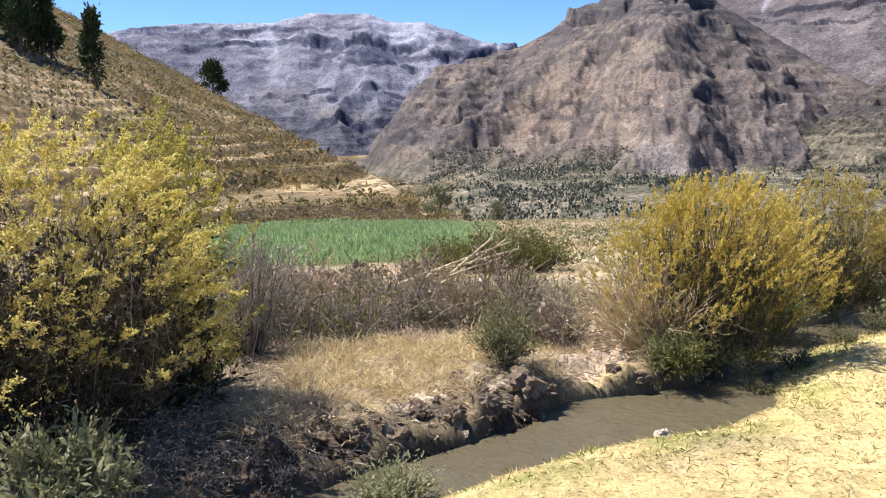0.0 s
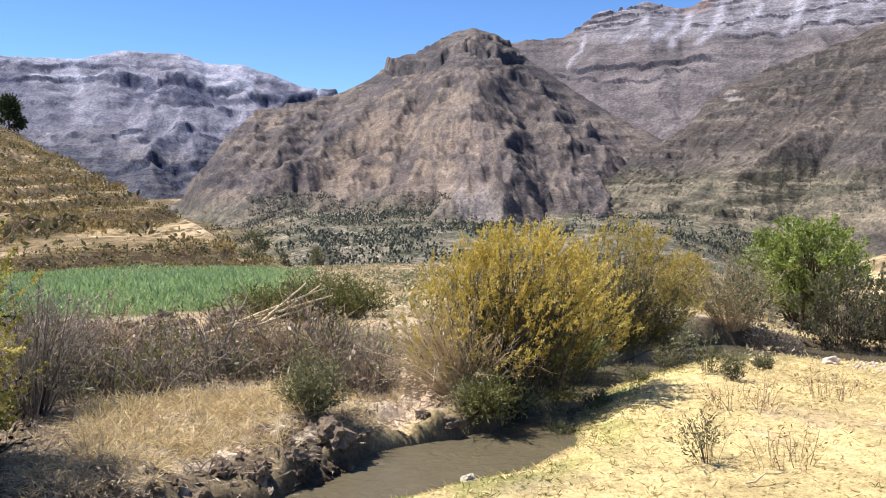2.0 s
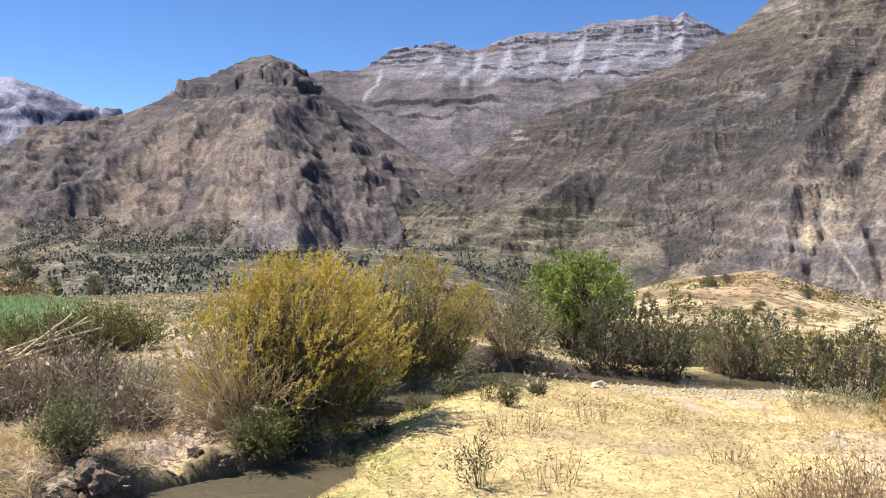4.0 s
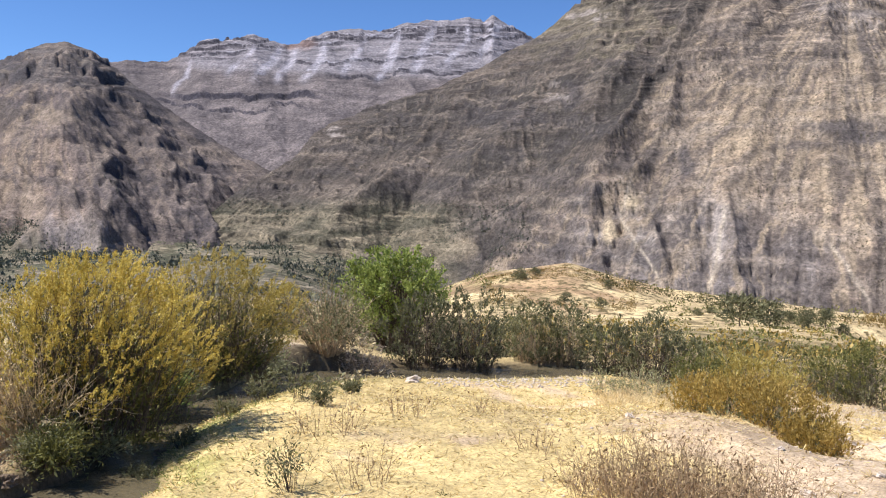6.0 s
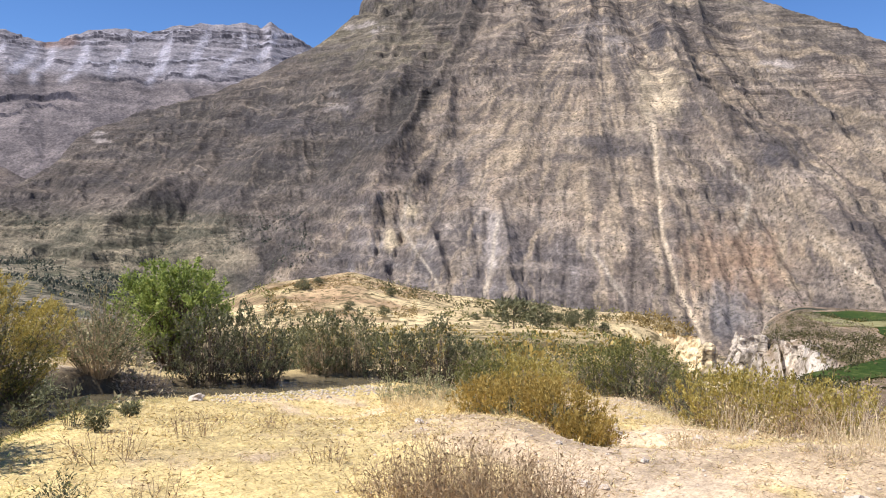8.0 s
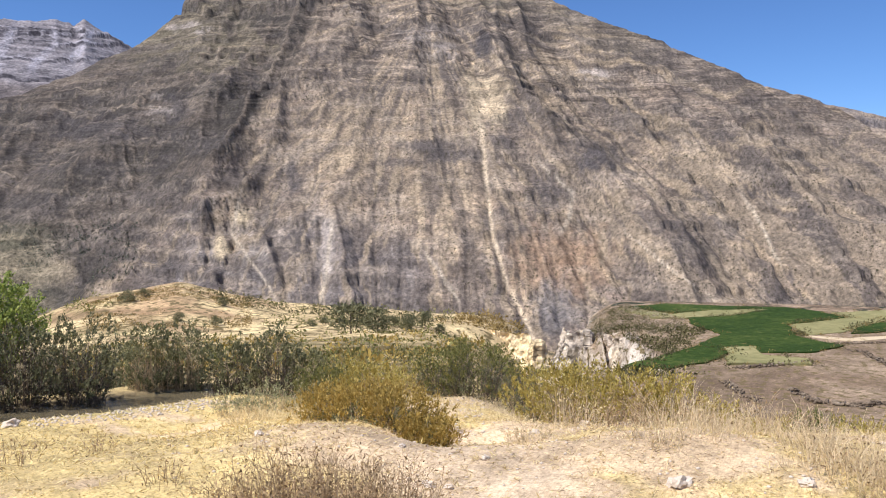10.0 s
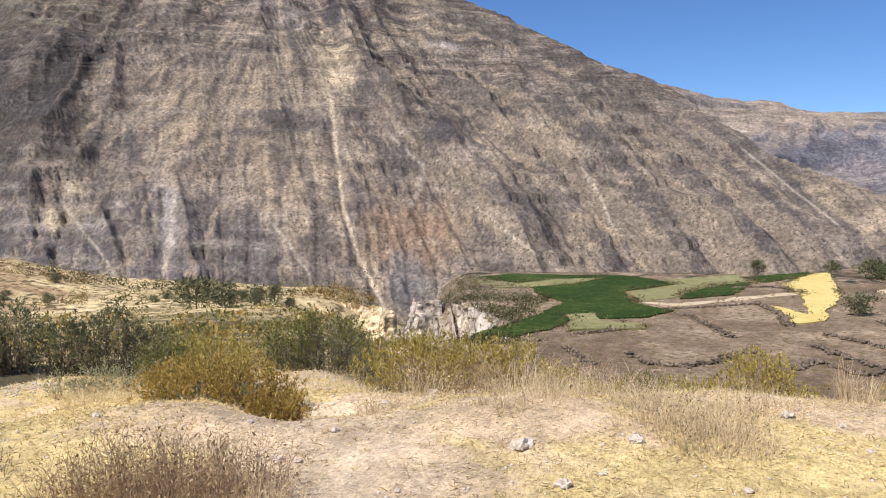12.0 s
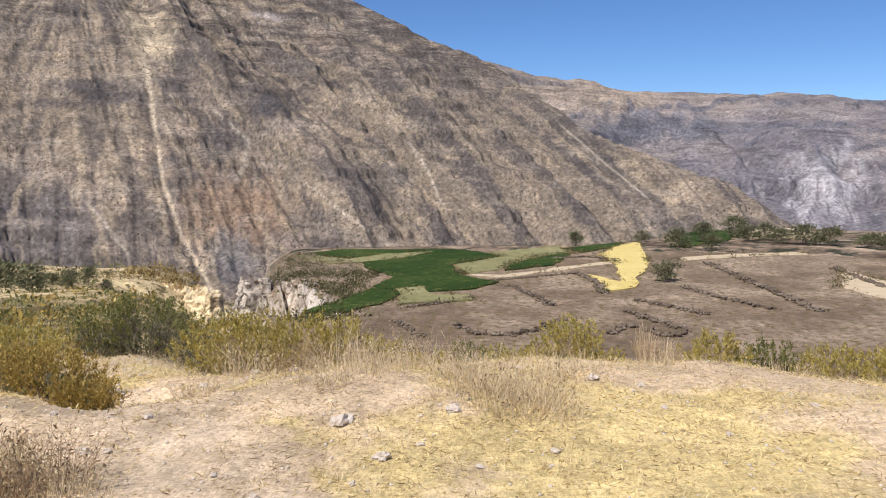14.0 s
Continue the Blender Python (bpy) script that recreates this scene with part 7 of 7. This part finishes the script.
def field(name, label, outline, material_, top=-19.75, category="field"):
    """A crop standing on the terrace: a slab with a ragged edge."""
    g = np.random.default_rng(len(outline) + int(abs(outline[0][0])))
    pts = []
    for k, a in enumerate(outline):
        b = outline[(k + 1) % len(outline)]
        n = max(2, int(math.dist(a, b) / 3))
        for j in range(n):
            pts.append((a[0] + (b[0] - a[0]) * j / n + g.normal(0, 0.35), a[1] + (b[1] - a[1]) * j / n + g.normal(0, 0.35)))
    EDGES.extend(pts)
    bm = bmesh.new()
    f = bm.faces.new([bm.verts.new((px, py, -20.2)) for px, py in pts])
    ext = bmesh.ops.extrude_face_region(bm, geom=[f])
    bmesh.ops.translate(bm, verts=[e for e in ext["geom"] if isinstance(e, bmesh.types.BMVert)], vec=(0, 0, top + 20.2))
    bmesh.ops.triangulate(bm, faces=bm.faces[:])
    bmesh.ops.recalc_face_normals(bm, faces=bm.faces[:])
    me = bpy.data.meshes.new(name)
    bm.to_mesh(me)
    bm.free()
    me.materials.append(material_)
    return tagged(new(name, me), label, category, "terraced fields")


def patch(name, stops, scale, bump=0.4, depth=0.3):
    m, t, b = material(name)
    n = math_of(t, "ADD", math_of(t, "MULTIPLY", noise_of(t, scale, 8, 0.7), 0.6), math_of(t, "MULTIPLY", noise_of(t, scale * 0.12, 4), 0.4))
    t.links.new(ramp(t, n, stops), b.inputs["Base Color"])
    b.inputs["Roughness"].default_value = 0.95
    b.inputs["Specular IOR Level"].default_value = 0.1
    bump_of(t, b, noise_of(t, scale * 2, 6), bump, depth)
    return m


M_FIELD = patch("dark_green_crop", [(0.36, (0.013, 0.029, 0.006)), (0.5, (0.028, 0.052, 0.010)), (0.58, (0.055, 0.078, 0.018)), (0.68, (0.14, 0.135, 0.05))], 0.7)
M_FALLOW = patch("pale_green_fallow", [(0.35, (0.14, 0.14, 0.06)), (0.55, (0.25, 0.23, 0.11)), (0.7, (0.36, 0.31, 0.17))], 0.4)
M_RIPE = patch("ripe_yellow_crop", [(0.35, (0.50, 0.38, 0.12)), (0.55, (0.62, 0.49, 0.19)), (0.7, (0.7, 0.58, 0.28))], 0.6)
M_PALE = patch("pale_bare_earth", [(0.3, (0.40, 0.31, 0.20)), (0.5, (0.50, 0.40, 0.27)), (0.72, (0.60, 0.50, 0.36))], 0.5)

field("crop_field", "dark green crop field on the canyon terrace", [(221, 55), (234, 47), (233, 32), (234, 16), (226, 8), (214, 3), (195, 14), (174, 10), (165, 3), (155, 6), (151, 15), (158, 18), (146, 20), (139, 20), (128, 26), (129, 32), (149, 27), (173, 24), (189, 33), (207, 37)], M_FIELD)
field("crop_field", "narrow green crop strip on the canyon terrace", [(184, 1), (195, -10), (214, -14), (224, -16), (214, -8), (196, 0)], M_FIELD)
field("crop_field", "green crop strip below the ripe field", [(224, -19), (237, -15), (256, -33), (244, -31)], M_FIELD)
field("crop_field", "green crop field among dark trees", [(237, -47), (281, -54), (307, -67), (301, -78), (265, -67)], M_FIELD)
field("fallow_field", "pale green fallow field beside the crop", [(198, 13), (216, 3), (213, -7), (197, 0), (186, 3), (177, 10)], M_FALLOW, -19.9)
field("fallow_field", "pale green fallow strip along the gorge", [(196, 38), (207, 39), (220, 54), (216, 56), (203, 48)], M_FALLOW, -19.9)
field("fallow_field", "pale green fallow strip below the mountain", [(226, 6), (246, -14), (238, -14), (224, -17), (215, -7), (215, 2)], M_FALLOW, -19.93)
field("fallow_field", "pale green fallow strip crossing the crop", [(196, 45), (219, 33), (226, 21), (209, 27), (199, 35)], M_FALLOW, -19.66)
field("fallow_field", "weedy fallow corner beside the crop", [(154, 21), (157, 17), (147, 14), (146, 7), (141, 6), (136, 18)], M_FALLOW, -19.66)
field("ripe_field", "ripe golden-yellow field on the terrace", [(221, -23), (252, -33), (256, -38), (201, -32), (157, -23), (151, -17), (177, -16), (165, -21), (195, -24)], M_RIPE)
field("ripe_field", "pale yellow stubble field", [(186, -71), (166, -72), (141, -62), (158, -60)], M_PALE, -19.9)
field("bare_field", "pale bare earth path between fields", [(176, 9), (172, 1), (186, -12), (201, -26), (204, -24), (189, -10), (176, 2), (179, 10)], M_PALE, -19.9)
field("bare_field", "pale bare track along the terrace", [(205, -41), (214, -57), (219, -75), (226, -75), (222, -57), (212, -41)], M_PALE, -19.9)
field("bare_field", "bare pale mound beyond the track", [(276, -75), (300, -86), (296, -98), (265, -92)], M_PALE, -18.6)


edge = np.array(EDGES)
edge = edge[gen.uniform(0, 1, len(edge)) < ss(0.45, 0.6, fbm(edge[:, 0] / 12, edge[:, 1] / 12, 3, 84)) * 0.9]
edge = np.repeat(edge, 3, 0) + gen.normal(0, 0.9, (3 * len(edge), 2))
stuff("field_hedge", "rough weeds and low hedges along the field edges", *clumps(edge[:, 0], edge[:, 1], gen.uniform(0.4, 1.1, len(edge)), 20, gen, blade=0.4), [M_HILL_B], "hedge")
half_edge = np.repeat(np.array(EDGES), 2, 0) + gen.normal(0, 0.7, (2 * len(EDGES), 2))
stuff("field_edge_grass", "tan dry grass along the field edges", *clumps(half_edge[:, 0], half_edge[:, 1], gen.uniform(0.3, 0.7, len(half_edge)), 14, gen, blade=0.45), [M_HILL_A], "grass")


def stone_mesh(seed, name="stone", mat=None, rough=0.3, level=2):
    """An irregular worn stone, about 1 across."""
    g = np.random.default_rng(seed)
    bm = bmesh.new()
    bmesh.ops.create_icosphere(bm, subdivisions=level, radius=0.5)
    o = Vector(g.uniform(0, 50, 3))
    for vert in bm.verts:
        c = vert.co
        k = 1 + rough * noise.fractal(c * 2.6 + o, 0.8, 2.0, 5)
        vert.co = Vector((c.x * k, c.y * k * 0.8, max(c.z * k * 0.7, -0.22)))
    me = bpy.data.meshes.new(name)
    bm.to_mesh(me)
    bm.free()
    me.materials.append(mat or M_STONE)
    return me


M_STONE = patch("grey_stone", [(0.3, (0.40, 0.33, 0.26)), (0.5, (0.55, 0.47, 0.39)), (0.72, (0.70, 0.62, 0.53))], 14.0, 0.6, 0.006)
M_CLOD = patch("earth_clod", [(0.3, (0.11, 0.08, 0.055)), (0.5, (0.24, 0.18, 0.125)), (0.72, (0.44, 0.35, 0.26))], 9.0, 1.0, 0.02)
M_DARKSTONE = patch("dark_wall_stone", [(0.3, (0.06, 0.046, 0.035)), (0.5, (0.15, 0.115, 0.085)), (0.72, (0.36, 0.30, 0.23))], 1.2, 0.6)


def terrace_wall(outline, seed, size=0.9):
    """A dry-stone terrace edge: rough stones along a line, joined."""
    g = np.random.default_rng(seed)
    shape = stone_mesh(seed, rough=0.5, level=1)
    sv = np.array([vert.co[:] for vert in shape.vertices])
    sf = np.array([f.vertices[:] for f in shape.polygons])
    pieces = []
    for a, b in zip(outline, outline[1:]):
        for j in range(max(2, int(math.dist(a, b) / (size * 0.2)))):
            t = g.uniform(0, 1)
            s = size * g.uniform(0.4, 1.25)
            ang = g.uniform(0, 6.28)
            rot = np.array([[math.cos(ang), -math.sin(ang), 0], [math.sin(ang), math.cos(ang), 0], [0, 0, 1]])
            p = np.array([a[0] + (b[0] - a[0]) * t + g.normal(0, 0.35), a[1] + (b[1] - a[1]) * t + g.normal(0, 0.5), -19.98 + g.uniform(0, 0.35)])
            pieces.append((sv @ rot.T * s + p, sf))
    v, q = joined(pieces)
    bpy.data.meshes.remove(shape)
    return tagged(new("terrace_wall", mesh_of("terrace_wall", v, q, [M_DARKSTONE])), "crumbling dry-stone terrace wall edging a brown field", "wall", "terrace walls")


for k, (size, line) in enumerate([(0.8, [(118.6, 7.8), (111.6, 4.6), (111.3, 0.1), (114.4, -3.5), (123.0, -7.5)]),
                                (0.5, [(159.9, 0.2), (145.5, -4.4), (135.8, -6.7)]),
                                (0.8, [(181.2, -13.7), (165.4, -16.3), (149.9, -16.5)]),
                                (0.4, [(166.7, 4.2), (174.1, -6.5), (180.0, -13.7)]),
                                (0.45, [(121.1, 16.5), (109.0, 11.2)]),
                                (0.45, [(143.5, 6.5), (133.3, 16.5)]),
                                (0.7, [(207.9, -9.4), (213.5, -18.6), (206.7, -25.0)]),
                                (0.7, [(200.6, -45.2), (161.4, -46.2), (131.4, -46.5)]),
                                (0.7, [(158.8, -31.7), (143.6, -35.6), (133.3, -40.6)]),
                                (0.55, [(143.2, -20.7), (134.5, -25.6), (127.8, -29.3)]),
                                (0.55, [(130.5, -17.6), (115.4, -23.5)]),
                                (1.0, [(112.2, -12.6), (119.0, -16.4), (111.0, -20.4), (115.5, -24.3)]),
                                (0.6, [(189.4, -69.7), (158.0, -67.6)])]):
    terrace_wall(line, 300 + k, size)

# ---------------------------------------------------------------- stones, canes and small things
STONES = [stone_mesh(400 + k, rough=0.6, level=3) for k in range(5)]
CLODS = [stone_mesh(410 + k, "stone", M_CLOD, 0.75, 3) for k in range(5)]


def stone(az, r, size, label="pale grey stone lying on dry ground", group="loose stones", sink=0.25, shapes=STONES):
    px, py = at(az, r)
    ob = new("stone", shapes[int(rng.integers(0, 5))])
    ob.matrix_basis = pose(px, py, ground_at(px, py) + size * (0.35 - sink) * 0.6, 0, 0, float(rng.uniform(0, 360))) @ Matrix.Diagonal((size, size, size, 1))
    return tagged(ob, label, "stone", group)


for az, r, size in [(78.8, 5.85, 0.16), (81.4, 5.2, 0.1), (86.2, 5.9, 0.1), (73.0, 8.6, 0.12), (75.5, 8.4, 0.08), (62.7, 5.9, 0.09), (64.0, 5.9, 0.07), (69.8, 7.9, 0.1), (95.4, 7.3, 0.12), (98.5, 7.2, 0.07),
                    (100, 6.6, 0.06), (84, 5.4, 0.05), (79.5, 4.9, 0.05), (88, 5.1, 0.05), (93, 5.4, 0.06), (47.6, 5.0, 0.07), (66.5, 6.4, 0.06), (61, 6.7, 0.06), (51.8, 7.6, 0.1), (70.5, 5.2, 0.05), (14.7, 4.85, 0.09),
                    (104, 6.0, 0.05), (109, 7.0, 0.07), (90.5, 7.6, 0.06), (37.2, 10.7, 0.18), (73, 4.8, 0.06)]:
    stone(az, r, size)
for az, r, size in [(5.4, 5.42, 0.26), (4.4, 5.4, 0.13), (11.3, 5.95, 0.1), (13.2, 5.95, 0.12), (19.2, 6.05, 0.12), (17.6, 6.25, 0.1), (21.4, 6.9, 0.1)]:
    stone(az, r, size, "rough earthy rock at the stream's edge", "bank rocks", 0.3, CLODS)


g3 = np.random.default_rng(77)
for k in range(34):
    stone(float(g3.uniform(-11, 0.5)), float(g3.uniform(9.3, 10.6)), float(g3.uniform(0.1, 0.34)), "dry brown earth clod beside the crop", "earth clods", 0.3, CLODS)
for k in range(24):
    az = float(g3.uniform(-9, 9))
    stone(az, float(np.interp(az, [-9, 0, 5, 9], [4.55, 4.95, 5.35, 5.75]) + g3.normal(0, 0.09)), float(g3.uniform(0.05, 0.16)), "crumbled earth clod on the stream bank", "earth clods", 0.2, CLODS)


def eroded_bank():
    """The crumbling earth face of the far bank, with clods and undercut hollows."""
    k = np.linspace(2.0, 5.35, 260)
    i = k.astype(int)
    f = (k - i)[:, None]
    c = STREAM[i] * (1 - f) + STREAM[i + 1] * f
    kern = np.ones(21) / 21
    c = np.stack([np.convolve(np.pad(c[:, j], 10, "edge"), kern, "valid") for j in (0, 1)], 1)
    d = unit(np.gradient(c, axis=0))
    nrm = np.stack([-d[:, 1], d[:, 0]], 1)
    half = STREAM_W[i] * (1 - f[:, 0]) + STREAM_W[i + 1] * f[:, 0]
    level = STREAM_Z[i] * (1 - f[:, 0]) + STREAM_Z[i + 1] * f[:, 0]
    along = np.concatenate([[0], np.cumsum(np.linalg.norm(np.diff(c, axis=0), axis=1))])
    u = np.linspace(0, 1, 64)
    S, U = np.meshgrid(along, u, indexing="ij")
    top = c + nrm * (half + 0.42)[:, None]
    tz = ground_z(top[:, 0], top[:, 1]) + 0.02
    z = level[:, None] - 0.1 + (tz - level + 0.1)[:, None] * np.minimum(U * 1.35, 1) ** 0.8
    out = half[:, None] * 0.9 - 0.06 + 0.40 * U + 0.25 * np.maximum(U - 0.7, 0) / 0.3
    hang = 0.15 * (ridged(S / 0.22, U * 1.5, 5, 801, 0.65) - 0.5) + 0.2 * (fbm(S / 0.05, U * 7, 4, 805, 0.65) - 0.5)
    out = out - hang * (1 - ss(0.8, 1.0, U)) * (0.4 + 0.6 * ss(0.0, 0.4, U)) + 0.10 * (1 - ss(0.1, 0.5, U)) * (fbm(S / 0.4, 0 * S, 3, 807) > 0.5)
    z = z + (0.07 * (fbm(S / 0.09, U * 5, 4, 809, 0.65) - 0.5) + 0.10 * (fbm(S / 0.5, 0 * U, 3, 815) - 0.6)) * ss(0.0, 0.3, U)
    p = c[:, None] + nrm[:, None] * out[..., None]
    n, m = fbm(S / 0.2, U * 4, 5, 811, 0.6), fbm(S / 0.05, U * 12, 3, 813)
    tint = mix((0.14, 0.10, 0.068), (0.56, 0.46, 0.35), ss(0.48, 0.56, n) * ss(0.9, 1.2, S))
    # hollows, foot and the end by the shrub darkened, shade put in the tint
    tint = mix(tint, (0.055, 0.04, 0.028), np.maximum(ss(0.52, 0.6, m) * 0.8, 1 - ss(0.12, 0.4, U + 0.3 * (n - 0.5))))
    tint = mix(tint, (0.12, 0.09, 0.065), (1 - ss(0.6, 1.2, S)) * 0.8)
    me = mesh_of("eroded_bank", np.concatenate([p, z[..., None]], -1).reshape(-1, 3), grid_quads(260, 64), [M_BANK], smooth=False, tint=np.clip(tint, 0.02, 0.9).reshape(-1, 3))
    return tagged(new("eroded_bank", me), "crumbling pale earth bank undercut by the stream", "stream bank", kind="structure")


M_BANK = tinted("bank_earth", (6.0, 40.0), 0.35, bump=1.0, distance=0.008)
eroded_bank()
# gravel beside the far bend of the stream
g2 = np.random.default_rng(31)
shape = stone_mesh(430, level=1)
sv, sf = np.array([vert.co[:] for vert in shape.vertices]), np.array([f.vertices[:] for f in shape.polygons])
x, y, r, az = scatter(1500, 38, 53, 10.8, 13.8, g2)
d, side, half, level = stream_at(x, y)
keep = (side < 0) & (d > half + 0.1) & (d < half + 1.0)
x, y = x[keep], y[keep]
x2, y2, r2, az2 = scatter(260, 62, 66.5, 8.2, 15, g2)
x, y = np.concatenate([x, x2]), np.concatenate([y, y2])
z = ground_z(x, y)
pieces, pebbles = [], []
for k in range(len(x)):
    ang, s = g2.uniform(0, 6.28), g2.uniform(0.015, 0.055)
    rot = np.array([[math.cos(ang), -math.sin(ang), 0], [math.sin(ang), math.cos(ang), 0], [0, 0, 1]])
    pieces.append((sv @ rot.T * s + [x[k], y[k], z[k] + 0.1 * s], sf))
x, y, r, az = scatter(900, 46, 118, 3.6, 9.4, g2)
z = ground_z(x, y)
for k in range(len(x)):
    ang, s = g2.uniform(0, 6.28), g2.uniform(0.01, 0.035)
    rot = np.array([[math.cos(ang), -math.sin(ang), 0], [math.sin(ang), math.cos(ang), 0], [0, 0, 1]])
    pebbles.append((sv @ rot.T * s + [x[k], y[k], z[k] + 0.1 * s], sf))
stuff("pebbles", "small pale pebbles scattered over bare earth", *joined(pebbles), [M_STONE], "pebbles", True)
stuff("gravel", "pale grey gravel along the stream bend", *joined(pieces), [M_STONE], "gravel", True)


def gorge_cliff(label, line, top, bottom, seed, warm):
    """A crumbling cliff face along a line of plan places, facing the meadow."""
    pts = np.array([at(a, r) for a, r in line])
    k = np.linspace(0, len(pts) - 1.001, 180)
    i = k.astype(int)
    c = pts[i] * (1 - (k - i)[:, None]) + pts[i + 1] * (k - i)[:, None]
    u = np.linspace(0, 1, 60)
    d = np.gradient(c, axis=0)
    nrm = unit(np.stack([d[:, 1], -d[:, 0]], 1))
    nrm = nrm * np.sign(-(nrm * c).sum(1, keepdims=True))
    along = np.concatenate([[0], np.cumsum(np.linalg.norm(np.diff(c, axis=0), axis=1))])
    S, U = np.meshgrid(along, u, indexing="ij")
    tz = np.interp(k, np.arange(len(pts)), top)[:, None] + 3.2 * (fbm(S[:, :1] / 4, 0 * S[:, :1], 5, seed + 3, 0.6) - 0.55)
    z = tz * U + bottom * (1 - U)
    out = (1 - U) ** 1.4 * 4.0 + 2.6 * (ridged(S / 3.2, z / 14, 4, seed, 0.6) - 0.5) + 1.4 * (fbm(S / 1.6, z / 1.4, 4, seed + 7, 0.6) - 0.5)
    p = c[:, None] + nrm[:, None] * out[..., None]
    n = fbm(S / 3, z / 4, 5, seed + 11, 0.6)
    tint = mix((0.52, 0.38, 0.20) if warm else (0.42, 0.36, 0.30), (0.74, 0.60, 0.38) if warm else (0.57, 0.49, 0.39), ss(0.45, 0.62, n))
    # dark patches in the tint stand for shade in crevices
    tint = mix(tint, (0.10, 0.08, 0.055), ss(0.52, 0.62, fbm(S / 2.2, z / 5, 5, seed + 13, 0.6)) * 0.85)
    me = mesh_of("gorge_cliff", np.concatenate([p, z[..., None]], -1).reshape(-1, 3), grid_quads(180, 60), [M_CLIFF], smooth=False, tint=tint.reshape(-1, 3))
    return tagged(new("gorge_cliff", me), label, "cliff", kind="structure")


M_CLIFF = tinted("cliff_earth", (0.3, 1.5), 0.35, bump=1.0, distance=0.25)
gorge_cliff("crumbling yellow earth cliff at the gorge", [(66.4, 123), (67.4, 119), (68.4, 118), (69.4, 116), (70.4, 115), (71.2, 118)], [-13.4, -12.2, -12.0, -12.4, -14.0, -17.5], -24, 701, True)
gorge_cliff("pale eroded rock cliff under the field terrace", [(71.9, 186), (72.6, 175), (73.6, 172), (74.6, 174), (75.6, 170), (76.6, 167), (77.5, 157)], [-20.5, -19.8, -19.6, -19.9, -19.7, -19.9, -20.4], -34, 711, False)

# cut canes lying on the brush
for k, (a, b) in enumerate([((-0.42, 8.0, 0.38), (0.78, 10.0, 0.50)), ((-0.30, 8.1, 0.42), (0.86, 9.9, 0.42)), ((-0.05, 8.0, 0.36), (0.70, 9.8, 0.55)), ((-0.5, 8.2, 0.33), (0.3, 9.2, 0.45)),
                            ((0.05, 8.2, 0.42), (0.55, 9.6, 0.62)), ((-0.6, 7.9, 0.34), (0.1, 8.7, 0.40)), ((0.0, 8.0, 0.42), (0.62, 9.5, 0.38))]):
    t = np.linspace(0, 1, 7)[:, None]
    p = np.array(a) * (1 - t) + np.array(b) * t + np.random.default_rng(500 + k).normal(0, 0.004, (7, 3)) - [0, 0, 0.09]
    v, q = tubes(p[None], np.linspace(0.014, 0.008, 7)[None], 6)
    tagged(new("cane", mesh_of("cane", v, q, [M_CANE])), "dry pale yellow cane lying across the brush", "cane", "cut canes")
for k, (az, r, dx, dy, z0, w) in enumerate([(12.3, 6.25, 0.22, 0.05, 0.06, 0.014), (9.0, 6.9, 0.4, 0.1, 0.05, 0.01), (10.0, 6.7, 0.35, -0.05, 0.05, 0.01), (8.5, 9.0, 0.5, 0.1, 0.05, 0.01), (10.3, 7.2, 0.5, 0.12, 0.06, 0.009), (33, 4.9, 0.25, 0.05, 0.02, 0.006), (50, 4.7, 0.2, 0.1, 0.02, 0.006)]):
    px, py = at(az, r)
    t = np.linspace(0, 1, 6)[:, None]
    p = np.array([px, py, ground_at(px, py) + z0]) + t * [dx, dy, 0.03] + np.random.default_rng(520 + k).normal(0, 0.012, (6, 3))
    v, q = tubes(p[None], np.linspace(w, w * 0.6, 6)[None], 6)
    tagged(new("stick", mesh_of("stick", v, q, [M_CANE])), "bleached broken stick on the ground", "stick", "sticks")
